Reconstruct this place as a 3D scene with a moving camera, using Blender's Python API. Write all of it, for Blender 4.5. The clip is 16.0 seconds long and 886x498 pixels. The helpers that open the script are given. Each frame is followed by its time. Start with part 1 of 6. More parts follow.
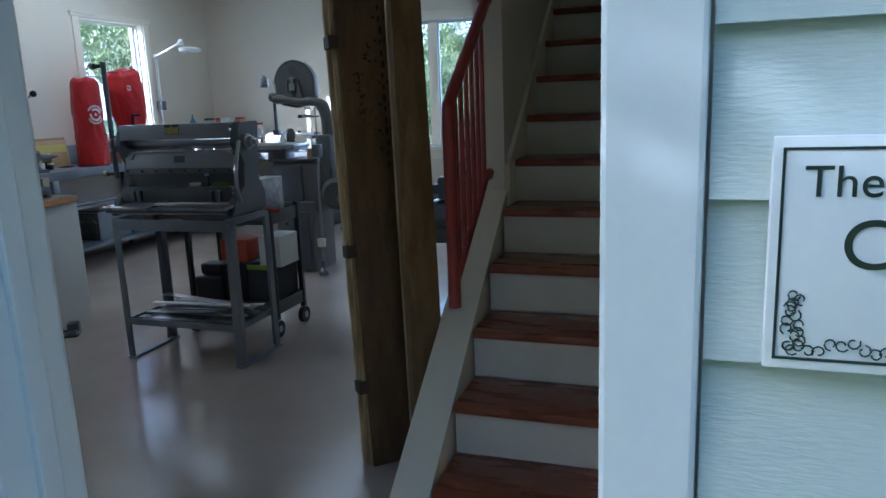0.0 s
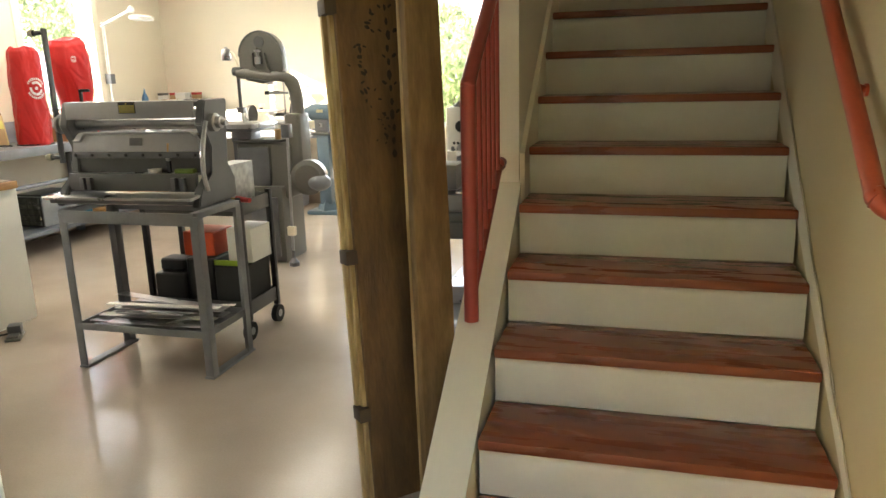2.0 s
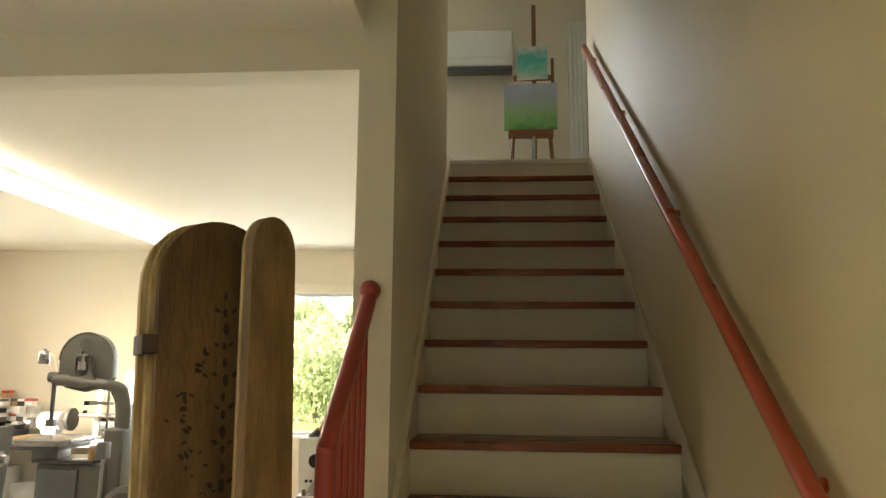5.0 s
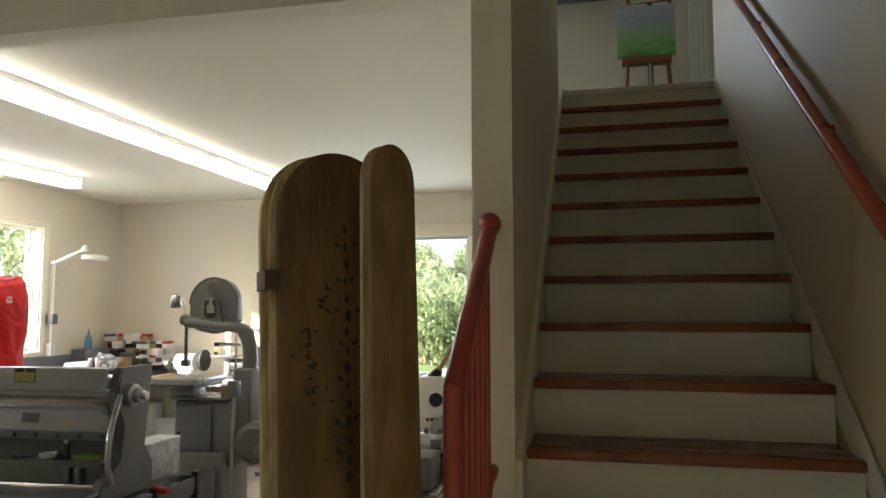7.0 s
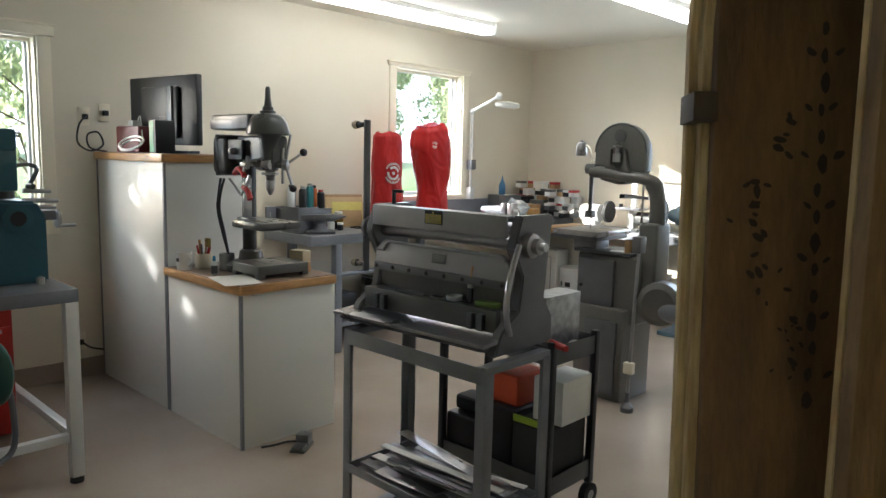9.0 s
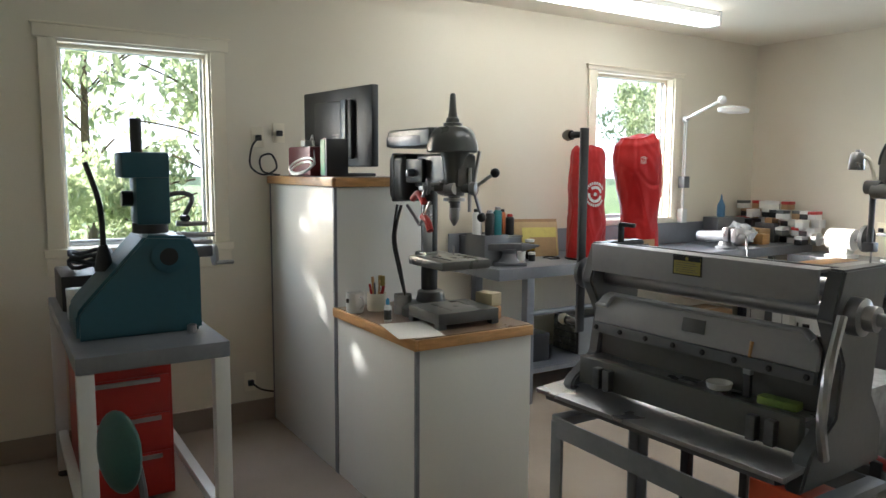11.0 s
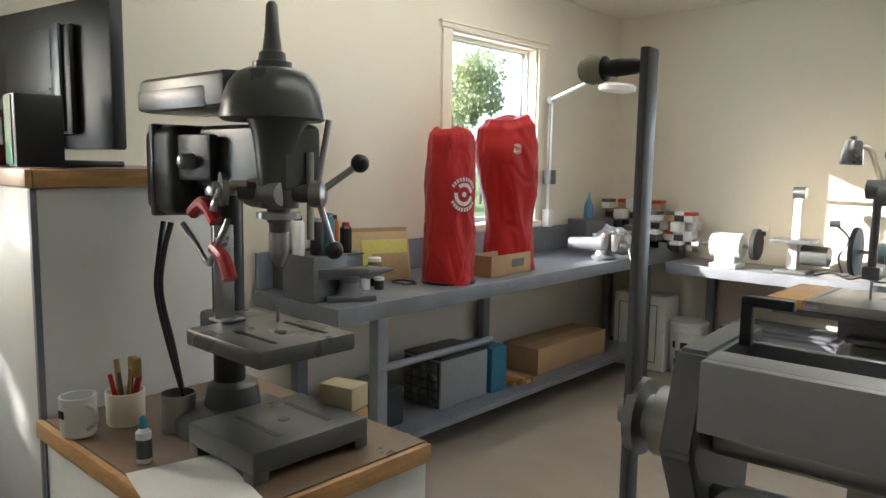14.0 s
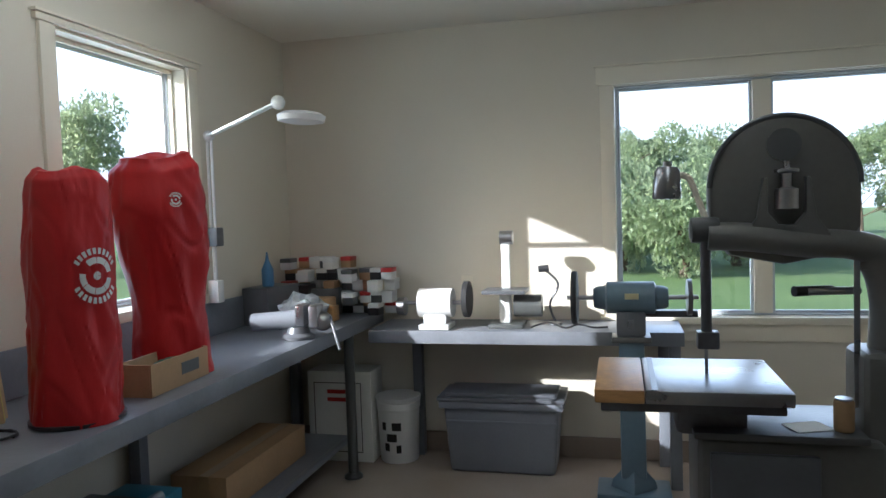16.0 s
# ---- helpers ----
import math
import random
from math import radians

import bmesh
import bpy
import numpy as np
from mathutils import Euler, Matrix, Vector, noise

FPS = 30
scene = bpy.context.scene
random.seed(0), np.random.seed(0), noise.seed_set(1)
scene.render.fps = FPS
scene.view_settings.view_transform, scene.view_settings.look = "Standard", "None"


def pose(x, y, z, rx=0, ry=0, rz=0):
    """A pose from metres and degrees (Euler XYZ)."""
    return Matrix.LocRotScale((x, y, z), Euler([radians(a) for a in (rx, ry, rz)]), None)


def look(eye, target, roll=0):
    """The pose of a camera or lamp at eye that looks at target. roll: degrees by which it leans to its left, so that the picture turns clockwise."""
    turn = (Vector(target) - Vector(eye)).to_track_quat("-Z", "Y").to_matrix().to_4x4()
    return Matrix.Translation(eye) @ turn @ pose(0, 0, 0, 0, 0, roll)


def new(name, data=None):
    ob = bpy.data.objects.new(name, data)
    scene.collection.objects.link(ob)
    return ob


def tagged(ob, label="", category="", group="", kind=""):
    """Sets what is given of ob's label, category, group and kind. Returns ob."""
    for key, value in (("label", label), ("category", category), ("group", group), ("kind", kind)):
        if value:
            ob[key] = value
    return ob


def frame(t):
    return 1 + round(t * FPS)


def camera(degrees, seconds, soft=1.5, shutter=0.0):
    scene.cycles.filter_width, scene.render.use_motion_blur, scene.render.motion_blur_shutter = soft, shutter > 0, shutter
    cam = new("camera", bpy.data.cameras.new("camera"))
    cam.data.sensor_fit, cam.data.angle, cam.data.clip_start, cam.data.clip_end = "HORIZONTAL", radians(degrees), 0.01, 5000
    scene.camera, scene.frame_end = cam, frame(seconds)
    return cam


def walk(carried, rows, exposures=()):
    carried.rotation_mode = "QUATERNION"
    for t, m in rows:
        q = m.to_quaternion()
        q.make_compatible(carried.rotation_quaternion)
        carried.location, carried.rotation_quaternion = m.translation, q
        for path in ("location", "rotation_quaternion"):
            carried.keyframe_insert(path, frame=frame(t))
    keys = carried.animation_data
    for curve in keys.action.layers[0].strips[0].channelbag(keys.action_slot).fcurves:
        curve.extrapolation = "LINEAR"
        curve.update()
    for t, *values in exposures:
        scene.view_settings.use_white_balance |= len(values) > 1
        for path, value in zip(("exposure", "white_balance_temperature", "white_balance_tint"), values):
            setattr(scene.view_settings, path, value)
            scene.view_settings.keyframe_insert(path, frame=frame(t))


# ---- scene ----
cam = camera(63.2, 16.0)
# stops, kelvin, tint
EXPOSURES = [(0.0, 1.5, 4400, 8), (0.5, 1.95, 5000, 8), (1.0, 2.5, 5900, 9), (2.0, 3.35, 6600, 9), (3.0, 3.6, 7000, 9), (4.0, 3.5, 7300, 9), (6.5, 2.6, 6800, 9), (7.5, 2.3, 5700, 9), (8.0, 2.25, 5650, 9), (10.0, 2.2, 5600, 9), (12.5, 2.05, 5700, 9), (14.5, 1.95, 5800, 9), (15.0, 1.85, 5650, 9), (15.5, 1.55, 5450, 9), (16.0, 1.15, 5150, 9)]
PATH = [
    (0, (-0.06, 0.045, 1.398), (-0.696, 1.897, 0.992), -2.2),
    (0.5, (-0.173, 0.122, 1.406), (-0.81, 1.978, 1.017), -1.8),
    (1, (-0.291, 0.168, 1.411), (-0.841, 2.053, 1.029), -1.6),
    (1.5, (-0.352, 0.218, 1.414), (-0.758, 2.129, 0.987), -1.4),
    (2, (-0.373, 0.374, 1.411), (-0.889, 2.248, 0.939), -1.5),
    (2.5, (-0.371, 0.527, 1.443), (-0.834, 2.43, 1.038), -2.0),
    (3, (-0.396, 0.64, 1.475), (-0.739, 2.585, 1.159), -2.1),
    (3.5, (-0.472, 0.761, 1.521), (-0.649, 2.753, 1.475), -1.4),
    (4, (-0.488, 0.817, 1.554), (-0.608, 2.81, 1.662), -0.4),
    (4.2, (-0.478, 0.834, 1.57), (-0.602, 2.822, 1.745), -0.1),
    (6.3, (-0.547, 0.875, 1.581), (-0.743, 2.833, 1.939), 0.9),
    (6.5, (-0.553, 0.886, 1.573), (-0.785, 2.853, 1.851), 0.7),
    (7, (-0.553, 0.974, 1.554), (-0.988, 2.92, 1.716), -0.1),
    (7.5, (-0.499, 1.134, 1.546), (-1.215, 3.002, 1.539), -1.0),
    (8, (-0.53, 1.257, 1.549), (-1.574, 2.961, 1.454), -0.8),
    (8.5, (-0.624, 1.32, 1.533), (-1.875, 2.866, 1.321), 0.0),
    (9, (-0.792, 1.391, 1.533), (-2.165, 2.823, 1.276), 1.4),
    (9.5, (-0.939, 1.446, 1.53), (-2.399, 2.779, 1.228), 1.4),
    (10, (-1.103, 1.546, 1.519), (-2.689, 2.728, 1.225), 1.7),
    (10.2, (-1.186, 1.616, 1.534), (-2.853, 2.693, 1.286), 0.8),
    (12.3, (-1.987, 2.141, 1.554), (-3.677, 3.194, 1.366), 0.3),
    (12.5, (-2.073, 2.211, 1.559), (-3.757, 3.277, 1.389), 0.2),
    (13, (-2.294, 2.349, 1.549), (-3.88, 3.544, 1.309), 1.0),
    (13.5, (-2.569, 2.462, 1.561), (-3.939, 3.904, 1.355), 0.7),
    (14, (-2.811, 2.609, 1.536), (-4.145, 4.079, 1.299), 1.0),
    (14.5, (-3.066, 2.796, 1.561), (-4.354, 4.314, 1.369), 0.3),
    (15, (-3.281, 2.951, 1.546), (-4.288, 4.661, 1.303), 0.8),
    (15.5, (-3.482, 3.145, 1.569), (-4.136, 5.023, 1.359), 0.0),
    (16, (-3.596, 3.463, 1.538), (-4.077, 5.402, 1.438), -1.9),
]
walk(cam, [(t, look(eye, target, roll)) for t, eye, target, roll in PATH], EXPOSURES)

# ---- light ----
world = bpy.data.worlds.new("world")
scene.world = world
world.use_nodes = True
sky = world.node_tree.nodes.new("ShaderNodeTexSky")
sky.sky_type, sky.sun_disc = "NISHITA", False
SUN_EL, SUN_DIR = 20.5, Vector((0.816, 0.577, -0.372))
sky.sun_elevation = radians(SUN_EL)
sky.sun_rotation = math.atan2(-SUN_DIR.x, -SUN_DIR.y)
sky.air_density, sky.dust_density = 1.0, 5.0
world.node_tree.links.new(sky.outputs[0], world.node_tree.nodes["Background"].inputs[0])
world.node_tree.nodes["Background"].inputs[1].default_value = 0.15
sun = new("sun", bpy.data.lights.new("sun", "SUN"))
sun.data.energy, sun.data.angle, sun.data.color = 5.0, radians(0.6), (1.0, 0.9, 0.76)
sun.matrix_world = Matrix.Translation((-20, -15, 12)) @ SUN_DIR.to_track_quat("-Z", "Y").to_matrix().to_4x4()


def window_glow(name, x, y, z, w, h, aim, power):
    """Sky light entering through one window opening."""
    la = bpy.data.lights.new(name, "AREA")
    la.shape, la.size, la.size_y, la.energy, la.color = "RECTANGLE", w, h, power, (0.86, 0.93, 1.0)
    ob = new(name, la)
    ob.matrix_world = Matrix.Translation((x, y, z)) @ Vector(aim).to_track_quat("-Z", "Y").to_matrix().to_4x4()
    return ob


window_glow("skylight_west_front", -5.96, 2.53, 1.66, 0.74, 1.0, (1, 0, -0.15), 2.2)
window_glow("skylight_west_back", -5.96, 6.34, 1.72, 0.82, 1.1, (1, 0, -0.15), 3)
window_glow("skylight_north", -2.74, 8.12, 1.55, 1.7, 1.3, (0, -1, -0.15), 6)
# lamp in the unseen upstairs window, added for daylight on the landing
window_glow("skylight_upstairs", -2.0, 8.05, 4.3, 1.15, 1.15, (0, -1, -0.2), 7)

# ---- materials ----


def material(name, color, rough=0.5, metal=0.0, vary=0.12, grain=40.0, blot=3.0, bump=0.05, rough_vary=0.1, second=None, stretch=(1, 1, 1), rand=0.0, emit=0.0):
    """A surface with fine grain and broad blotches; second: a colour that shows in the blotches."""
    m = bpy.data.materials.new(name)
    m.use_nodes = True
    nt = m.node_tree
    N, L = nt.nodes, nt.links
    b = N["Principled BSDF"]
    b.inputs["Roughness"].default_value, b.inputs["Metallic"].default_value = rough, metal
    tc, mp = N.new("ShaderNodeTexCoord"), N.new("ShaderNodeMapping")
    mp.inputs["Scale"].default_value = stretch
    L.new(tc.outputs["Object"], mp.inputs["Vector"])
    n1, n2 = N.new("ShaderNodeTexNoise"), N.new("ShaderNodeTexNoise")
    n1.inputs["Scale"].default_value, n1.inputs["Detail"].default_value = grain, 5
    n2.inputs["Scale"].default_value, n2.inputs["Detail"].default_value = blot, 4
    for n in (n1, n2):
        L.new(mp.outputs[0], n.inputs["Vector"])
    c2 = second or tuple(c * (1 - vary) for c in color)
    r2 = N.new("ShaderNodeValToRGB")
    r2.color_ramp.elements[0].position, r2.color_ramp.elements[1].position = 0.36, 0.64
    r2.color_ramp.elements[0].color, r2.color_ramp.elements[1].color = (*c2, 1), (*color, 1)
    L.new(n2.outputs["Fac"], r2.inputs[0])
    mr = N.new("ShaderNodeMapRange")
    mr.inputs["To Min"].default_value, mr.inputs["To Max"].default_value = 1 - vary, 1 + vary
    L.new(n1.outputs["Fac"], mr.inputs["Value"])
    hs = N.new("ShaderNodeHueSaturation")
    L.new(r2.outputs[0], hs.inputs["Color"])
    if rand:
        oi, mx, mp2 = N.new("ShaderNodeObjectInfo"), N.new("ShaderNodeMath"), N.new("ShaderNodeMapRange")
        mp2.inputs["To Min"].default_value, mp2.inputs["To Max"].default_value = 1 - rand, 1 + rand
        mx.operation = "MULTIPLY"
        L.new(oi.outputs["Random"], mp2.inputs["Value"])
        L.new(mp2.outputs[0], mx.inputs[0])
        L.new(mr.outputs[0], mx.inputs[1])
        L.new(mx.outputs[0], hs.inputs["Value"])
    else:
        L.new(mr.outputs[0], hs.inputs["Value"])
    L.new(hs.outputs[0], b.inputs["Base Color"])
    rr = N.new("ShaderNodeMapRange")
    rr.inputs["To Min"].default_value, rr.inputs["To Max"].default_value = max(0.02, rough - rough_vary), min(1, rough + rough_vary)
    L.new(n2.outputs["Fac"], rr.inputs["Value"])
    L.new(rr.outputs[0], b.inputs["Roughness"])
    if bump:
        bp = N.new("ShaderNodeBump")
        bp.inputs["Strength"].default_value, bp.inputs["Distance"].default_value = bump, 0.01
        L.new(n1.outputs["Fac"], bp.inputs["Height"])
        L.new(bp.outputs[0], b.inputs["Normal"])
    if emit:
        b.inputs["Emission Color"].default_value, b.inputs["Emission Strength"].default_value = (*color, 1), emit
    return m


CREAM = material("cream_wall_paint", (0.71, 0.66, 0.55), 0.6, vary=0.02, grain=120, blot=1.2, bump=0.08, second=(0.69, 0.63, 0.51))
CEIL = material("ceiling_paint", (0.80, 0.76, 0.66), 0.7, vary=0.02, grain=90, blot=1.0, bump=0.08)
TRIM = material("cream_trim_paint", (0.80, 0.74, 0.60), 0.4, vary=0.02, grain=60, blot=2, bump=0.03)
WHITE = material("white_paint", (0.80, 0.81, 0.80), 0.4, vary=0.03, grain=60, blot=3, bump=0.05)
SIDING = material("pale_green_siding_paint", (0.63, 0.68, 0.64), 0.55, vary=0.04, grain=50, blot=4, bump=0.2, stretch=(1, 1, 6))
VINYL = material("floor_sheet", (0.43, 0.36, 0.295), 0.2, vary=0.10, grain=120, blot=1.6, bump=0.02, second=(0.37, 0.305, 0.245), rough_vary=0.06)
BASEB = material("brown_base_moulding", (0.30, 0.24, 0.19), 0.5, vary=0.06)
TREAD = material("red_stained_tread", (0.225, 0.062, 0.024), 0.28, vary=0.05, grain=12, blot=3, bump=0.02, second=(0.205, 0.055, 0.021), stretch=(1, 7, 7), rand=0.12)
RISER = material("riser_paint", (0.76, 0.73, 0.66), 0.45, vary=0.03, grain=60, blot=3, second=(0.70, 0.66, 0.58))
# Tan hue, set darker than cream to carry the stair wall's dim grazing light.
TAN_DIM = material("tan_wall_paint", (0.58, 0.48, 0.28), 0.5, vary=0.02, grain=120, blot=1.2, bump=0.08, second=(0.55, 0.45, 0.255))
REDMETAL = material("brick_red_enamel", (0.36, 0.055, 0.045), 0.32, vary=0.06, grain=80, blot=6, bump=0.03)
REDRAIL = material("orange_red_enamel", (0.46, 0.085, 0.04), 0.3, vary=0.08, grain=80, blot=6, bump=0.03)
OLDWOOD = material("old_board_wood", (0.19, 0.105, 0.040), 0.65, vary=0.3, grain=26, blot=3.5, bump=0.25, second=(0.085, 0.048, 0.02), stretch=(4, 4, 0.9))
OLDEDGE = material("old_board_edge", (0.60, 0.46, 0.24), 0.7, vary=0.3, grain=22, blot=8, bump=0.4, second=(0.36, 0.24, 0.10), stretch=(6, 6, 0.6))
PALEWOOD = material("old_board_pale_wood", (0.27, 0.175, 0.08), 0.65, vary=0.3, grain=26, blot=5, bump=0.25, second=(0.17, 0.105, 0.045), stretch=(4, 4, 0.9))
GREYPAINT = material("grey_machine_enamel", (0.125, 0.128, 0.137), 0.34, vary=0.08, grain=70, blot=5, bump=0.04, second=(0.092, 0.095, 0.102))
DARKGREY = material("dark_grey_enamel", (0.085, 0.088, 0.085), 0.35, vary=0.1, grain=70, blot=5, bump=0.05)
OLIVEGREY = material("olive_grey_enamel", (0.135, 0.132, 0.118), 0.35, vary=0.1, grain=60, blot=4, bump=0.05)
BENCHGREY = material("bench_grey_paint", (0.20, 0.21, 0.235), 0.33, vary=0.1, grain=50, blot=4, bump=0.05, second=(0.155, 0.163, 0.18))
STANDGREY = material("stand_grey_paint", (0.21, 0.215, 0.23), 0.38, vary=0.1, grain=60, blot=5, bump=0.05, second=(0.16, 0.165, 0.178))
STEEL = material("bare_steel", (0.42, 0.42, 0.43), 0.3, 1.0, vary=0.12, grain=60, blot=8, bump=0.03)
DARKSTEEL = material("dark_oily_steel", (0.16, 0.16, 0.17), 0.35, 0.8, vary=0.2, grain=60, blot=8, bump=0.06)
CHROME = material("polished_steel", (0.75, 0.75, 0.76), 0.12, 1.0, vary=0.04)
BLACK = material("black_plastic", (0.012, 0.012, 0.013), 0.35, vary=0.1)
RUBBER = material("black_rubber", (0.022, 0.022, 0.022), 0.7, vary=0.15)
LAMINATE = material("white_laminate", (0.70, 0.70, 0.66), 0.35, vary=0.02, grain=60, blot=2, bump=0.02)
OAK = material("oak_edging", (0.52, 0.29, 0.11), 0.4, vary=0.25, grain=30, blot=5, bump=0.08, stretch=(2, 2, 12))
BROWNTOP = material("brown_laminate", (0.22, 0.15, 0.10), 0.3, vary=0.15, grain=60, blot=4)
TEAL = material("teal_enamel", (0.022, 0.085, 0.115), 0.38, vary=0.1, grain=60, blot=5, bump=0.05)
GREENVINYL = material("green_vinyl", (0.03, 0.10, 0.085), 0.35, vary=0.12, grain=90, blot=6, bump=0.1)
REDVINYL = material("red_vinyl_cloth", (0.44, 0.018, 0.018), 0.45, vary=0.08, grain=9, blot=6, bump=0.7, second=(0.36, 0.014, 0.015), stretch=(1, 1, 0.45))
REDVINYL.node_tree.nodes["Principled BSDF"].inputs["Specular IOR Level"].default_value = 0.25
REDSTEEL = material("red_toolbox_enamel", (0.42, 0.02, 0.015), 0.35, vary=0.08)
CARD = material("cardboard", (0.40, 0.255, 0.13), 0.8, vary=0.1, grain=60, blot=6, bump=0.08)
TOTE = material("grey_plastic", (0.20, 0.21, 0.24), 0.45, vary=0.06, grain=60, blot=6)
WHITEPL = material("white_plastic", (0.74, 0.74, 0.72), 0.4, vary=0.04)
PAPER = material("paper", (0.78, 0.77, 0.72), 0.8, vary=0.04)
SCREEN = material("black_screen", (0.008, 0.008, 0.010), 0.08, vary=0.02, bump=0)
TUBE = material("fluorescent_diffuser", (1.0, 0.94, 0.82), 0.4, vary=0.0, bump=0, emit=2.3)
ENAMELW = material("white_enamel", (0.72, 0.72, 0.70), 0.35, vary=0.04)
GRASS = material("lawn", (0.07, 0.13, 0.03), 0.9, vary=0.35, grain=9, blot=0.25, second=(0.11, 0.17, 0.05))
LEAF = material("leaves", (0.20, 0.245, 0.13), 0.5, vary=0.3, grain=3, blot=0.8, bump=0, second=(0.12, 0.165, 0.08))
_l = LEAF.node_tree
_tl, _ad = _l.nodes.new("ShaderNodeBsdfTranslucent"), _l.nodes.new("ShaderNodeMixShader")
_tl.inputs["Color"].default_value = (0.52, 0.60, 0.36, 1)
_ad.inputs[0].default_value = 0.45
_l.links.new(_l.nodes["Principled BSDF"].outputs[0], _ad.inputs[1])
_l.links.new(_tl.outputs[0], _ad.inputs[2])
_l.links.new(_ad.outputs[0], _l.nodes["Material Output"].inputs["Surface"])
BARK = material("bark", (0.12, 0.09, 0.06), 0.9, vary=0.3, grain=20, blot=4, bump=0.4, stretch=(1, 1, 0.3))
GLASS = bpy.data.materials.new("window_glass")
GLASS.use_nodes = True
_g = GLASS.node_tree
_g.nodes.remove(_g.nodes["Principled BSDF"])
_mix, _tr, _gl, _lw, _pw, _sc = (_g.nodes.new("ShaderNode" + k) for k in ("MixShader", "BsdfTransparent", "BsdfGlossy", "LayerWeight", "Math", "Math"))
_gl.inputs["Roughness"].default_value = 0.03
_pw.operation, _sc.operation = "POWER", "MULTIPLY_ADD"
_pw.inputs[1].default_value, _sc.inputs[1].default_value, _sc.inputs[2].default_value = 4.0, 0.5, 0.03
_lw.inputs["Blend"].default_value = 0.5
_g.links.new(_lw.outputs["Facing"], _pw.inputs[0])
_g.links.new(_pw.outputs[0], _sc.inputs[0])
_g.links.new(_sc.outputs[0], _mix.inputs[0])
_g.links.new(_tr.outputs[0], _mix.inputs[1])
_g.links.new(_gl.outputs[0], _mix.inputs[2])
_g.links.new(_mix.outputs[0], _g.nodes["Material Output"].inputs["Surface"])

# ---- shape helpers ----


def box(bm, x0, y0, z0, x1, y1, z1, bevel=0.0, seg=2, m=None):
    """A box between two corners, with bevelled edges."""
    r = bmesh.ops.create_cube(bm, size=1)
    vs = r["verts"]
    for v in vs:
        v.co = Vector(((x0 + x1) / 2 + v.co.x * (x1 - x0), (y0 + y1) / 2 + v.co.y * (y1 - y0), (z0 + z1) / 2 + v.co.z * (z1 - z0)))
    if bevel:
        es = list({e for v in vs for e in v.link_edges})
        r = bmesh.ops.bevel(bm, geom=es, offset=min(bevel, 0.49 * min(abs(x1 - x0), abs(y1 - y0), abs(z1 - z0))), segments=seg, affect="EDGES", profile=0.6)
        vs = r["verts"]
    if m is not None:
        bmesh.ops.transform(bm, matrix=m, verts=list({v for v in vs if v.is_valid}))
    return bm


def rod(bm, p, q, r, r2=None, seg=14, caps=True):
    """A round bar from p to q."""
    p, q = Vector(p), Vector(q)
    d = q - p
    m = Matrix.Translation((p + q) / 2) @ d.to_track_quat("Z", "Y").to_matrix().to_4x4()
    bmesh.ops.create_cone(bm, cap_ends=caps, segments=seg, radius1=r, radius2=r if r2 is None else r2, depth=d.length, matrix=m)
    return bm


def ball(bm, p, r, seg=14, scale=(1, 1, 1)):
    bmesh.ops.create_uvsphere(bm, u_segments=seg, v_segments=max(6, seg // 2 + 2), radius=r, matrix=Matrix.Translation(p) @ Matrix.Diagonal((*scale, 1)))
    return bm


def lathe(bm, profile, p=(0, 0, 0), axis=(0, 0, 1), seg=24):
    """Turns (radius, height) pairs round an axis through p."""
    m = Matrix.Translation(p) @ Vector(axis).to_track_quat("Z", "Y").to_matrix().to_4x4()
    rings = []
    for r, h in profile:
        rings.append([bm.verts.new(m @ Vector((r * math.cos(2 * math.pi * i / seg), r * math.sin(2 * math.pi * i / seg), h))) for i in range(seg)])
    for a, b in zip(rings, rings[1:]):
        for i in range(seg):
            bm.faces.new((a[i], a[(i + 1) % seg], b[(i + 1) % seg], b[i]))
    for ring, flip in ((rings[0], True), (rings[-1], False)):
        bm.faces.new(ring[::-1] if flip else ring)
    return bm


def tube(bm, pts, r, seg=10):
    """A pipe along a line of points."""
    pts = [Vector(p) for p in pts]
    rings, up = [], Vector((0.3, 0.2, 1))
    for i, p in enumerate(pts):
        d = (pts[min(i + 1, len(pts) - 1)] - pts[max(i - 1, 0)]).normalized()
        side = d.cross(up)
        if side.length < 0.05:
            side = d.cross(Vector((1, 0, 0)))
        side.normalize()
        nrm = side.cross(d)
        rings.append([bm.verts.new(p + r * (math.cos(2 * math.pi * k / seg) * side + math.sin(2 * math.pi * k / seg) * nrm)) for k in range(seg)])
    for a, b in zip(rings, rings[1:]):
        for k in range(seg):
            bm.faces.new((a[k], a[(k + 1) % seg], b[(k + 1) % seg], b[k]))
    bm.faces.new(rings[0][::-1])
    bm.faces.new(rings[-1])
    return bm


def bend(pts, n=6):
    """A smooth line through the points."""
    pts = [Vector(p) for p in pts]
    out = []
    for i in range(len(pts) - 1):
        p0, p1, p2, p3 = pts[max(i - 1, 0)], pts[i], pts[i + 1], pts[min(i + 2, len(pts) - 1)]
        for k in range(n):
            t = k / n
            out.append(0.5 * ((2 * p1) + (p2 - p0) * t + (2 * p0 - 5 * p1 + 4 * p2 - p3) * t * t + (3 * p1 - p0 - 3 * p2 + p3) * t ** 3))
    return out + [pts[-1]]


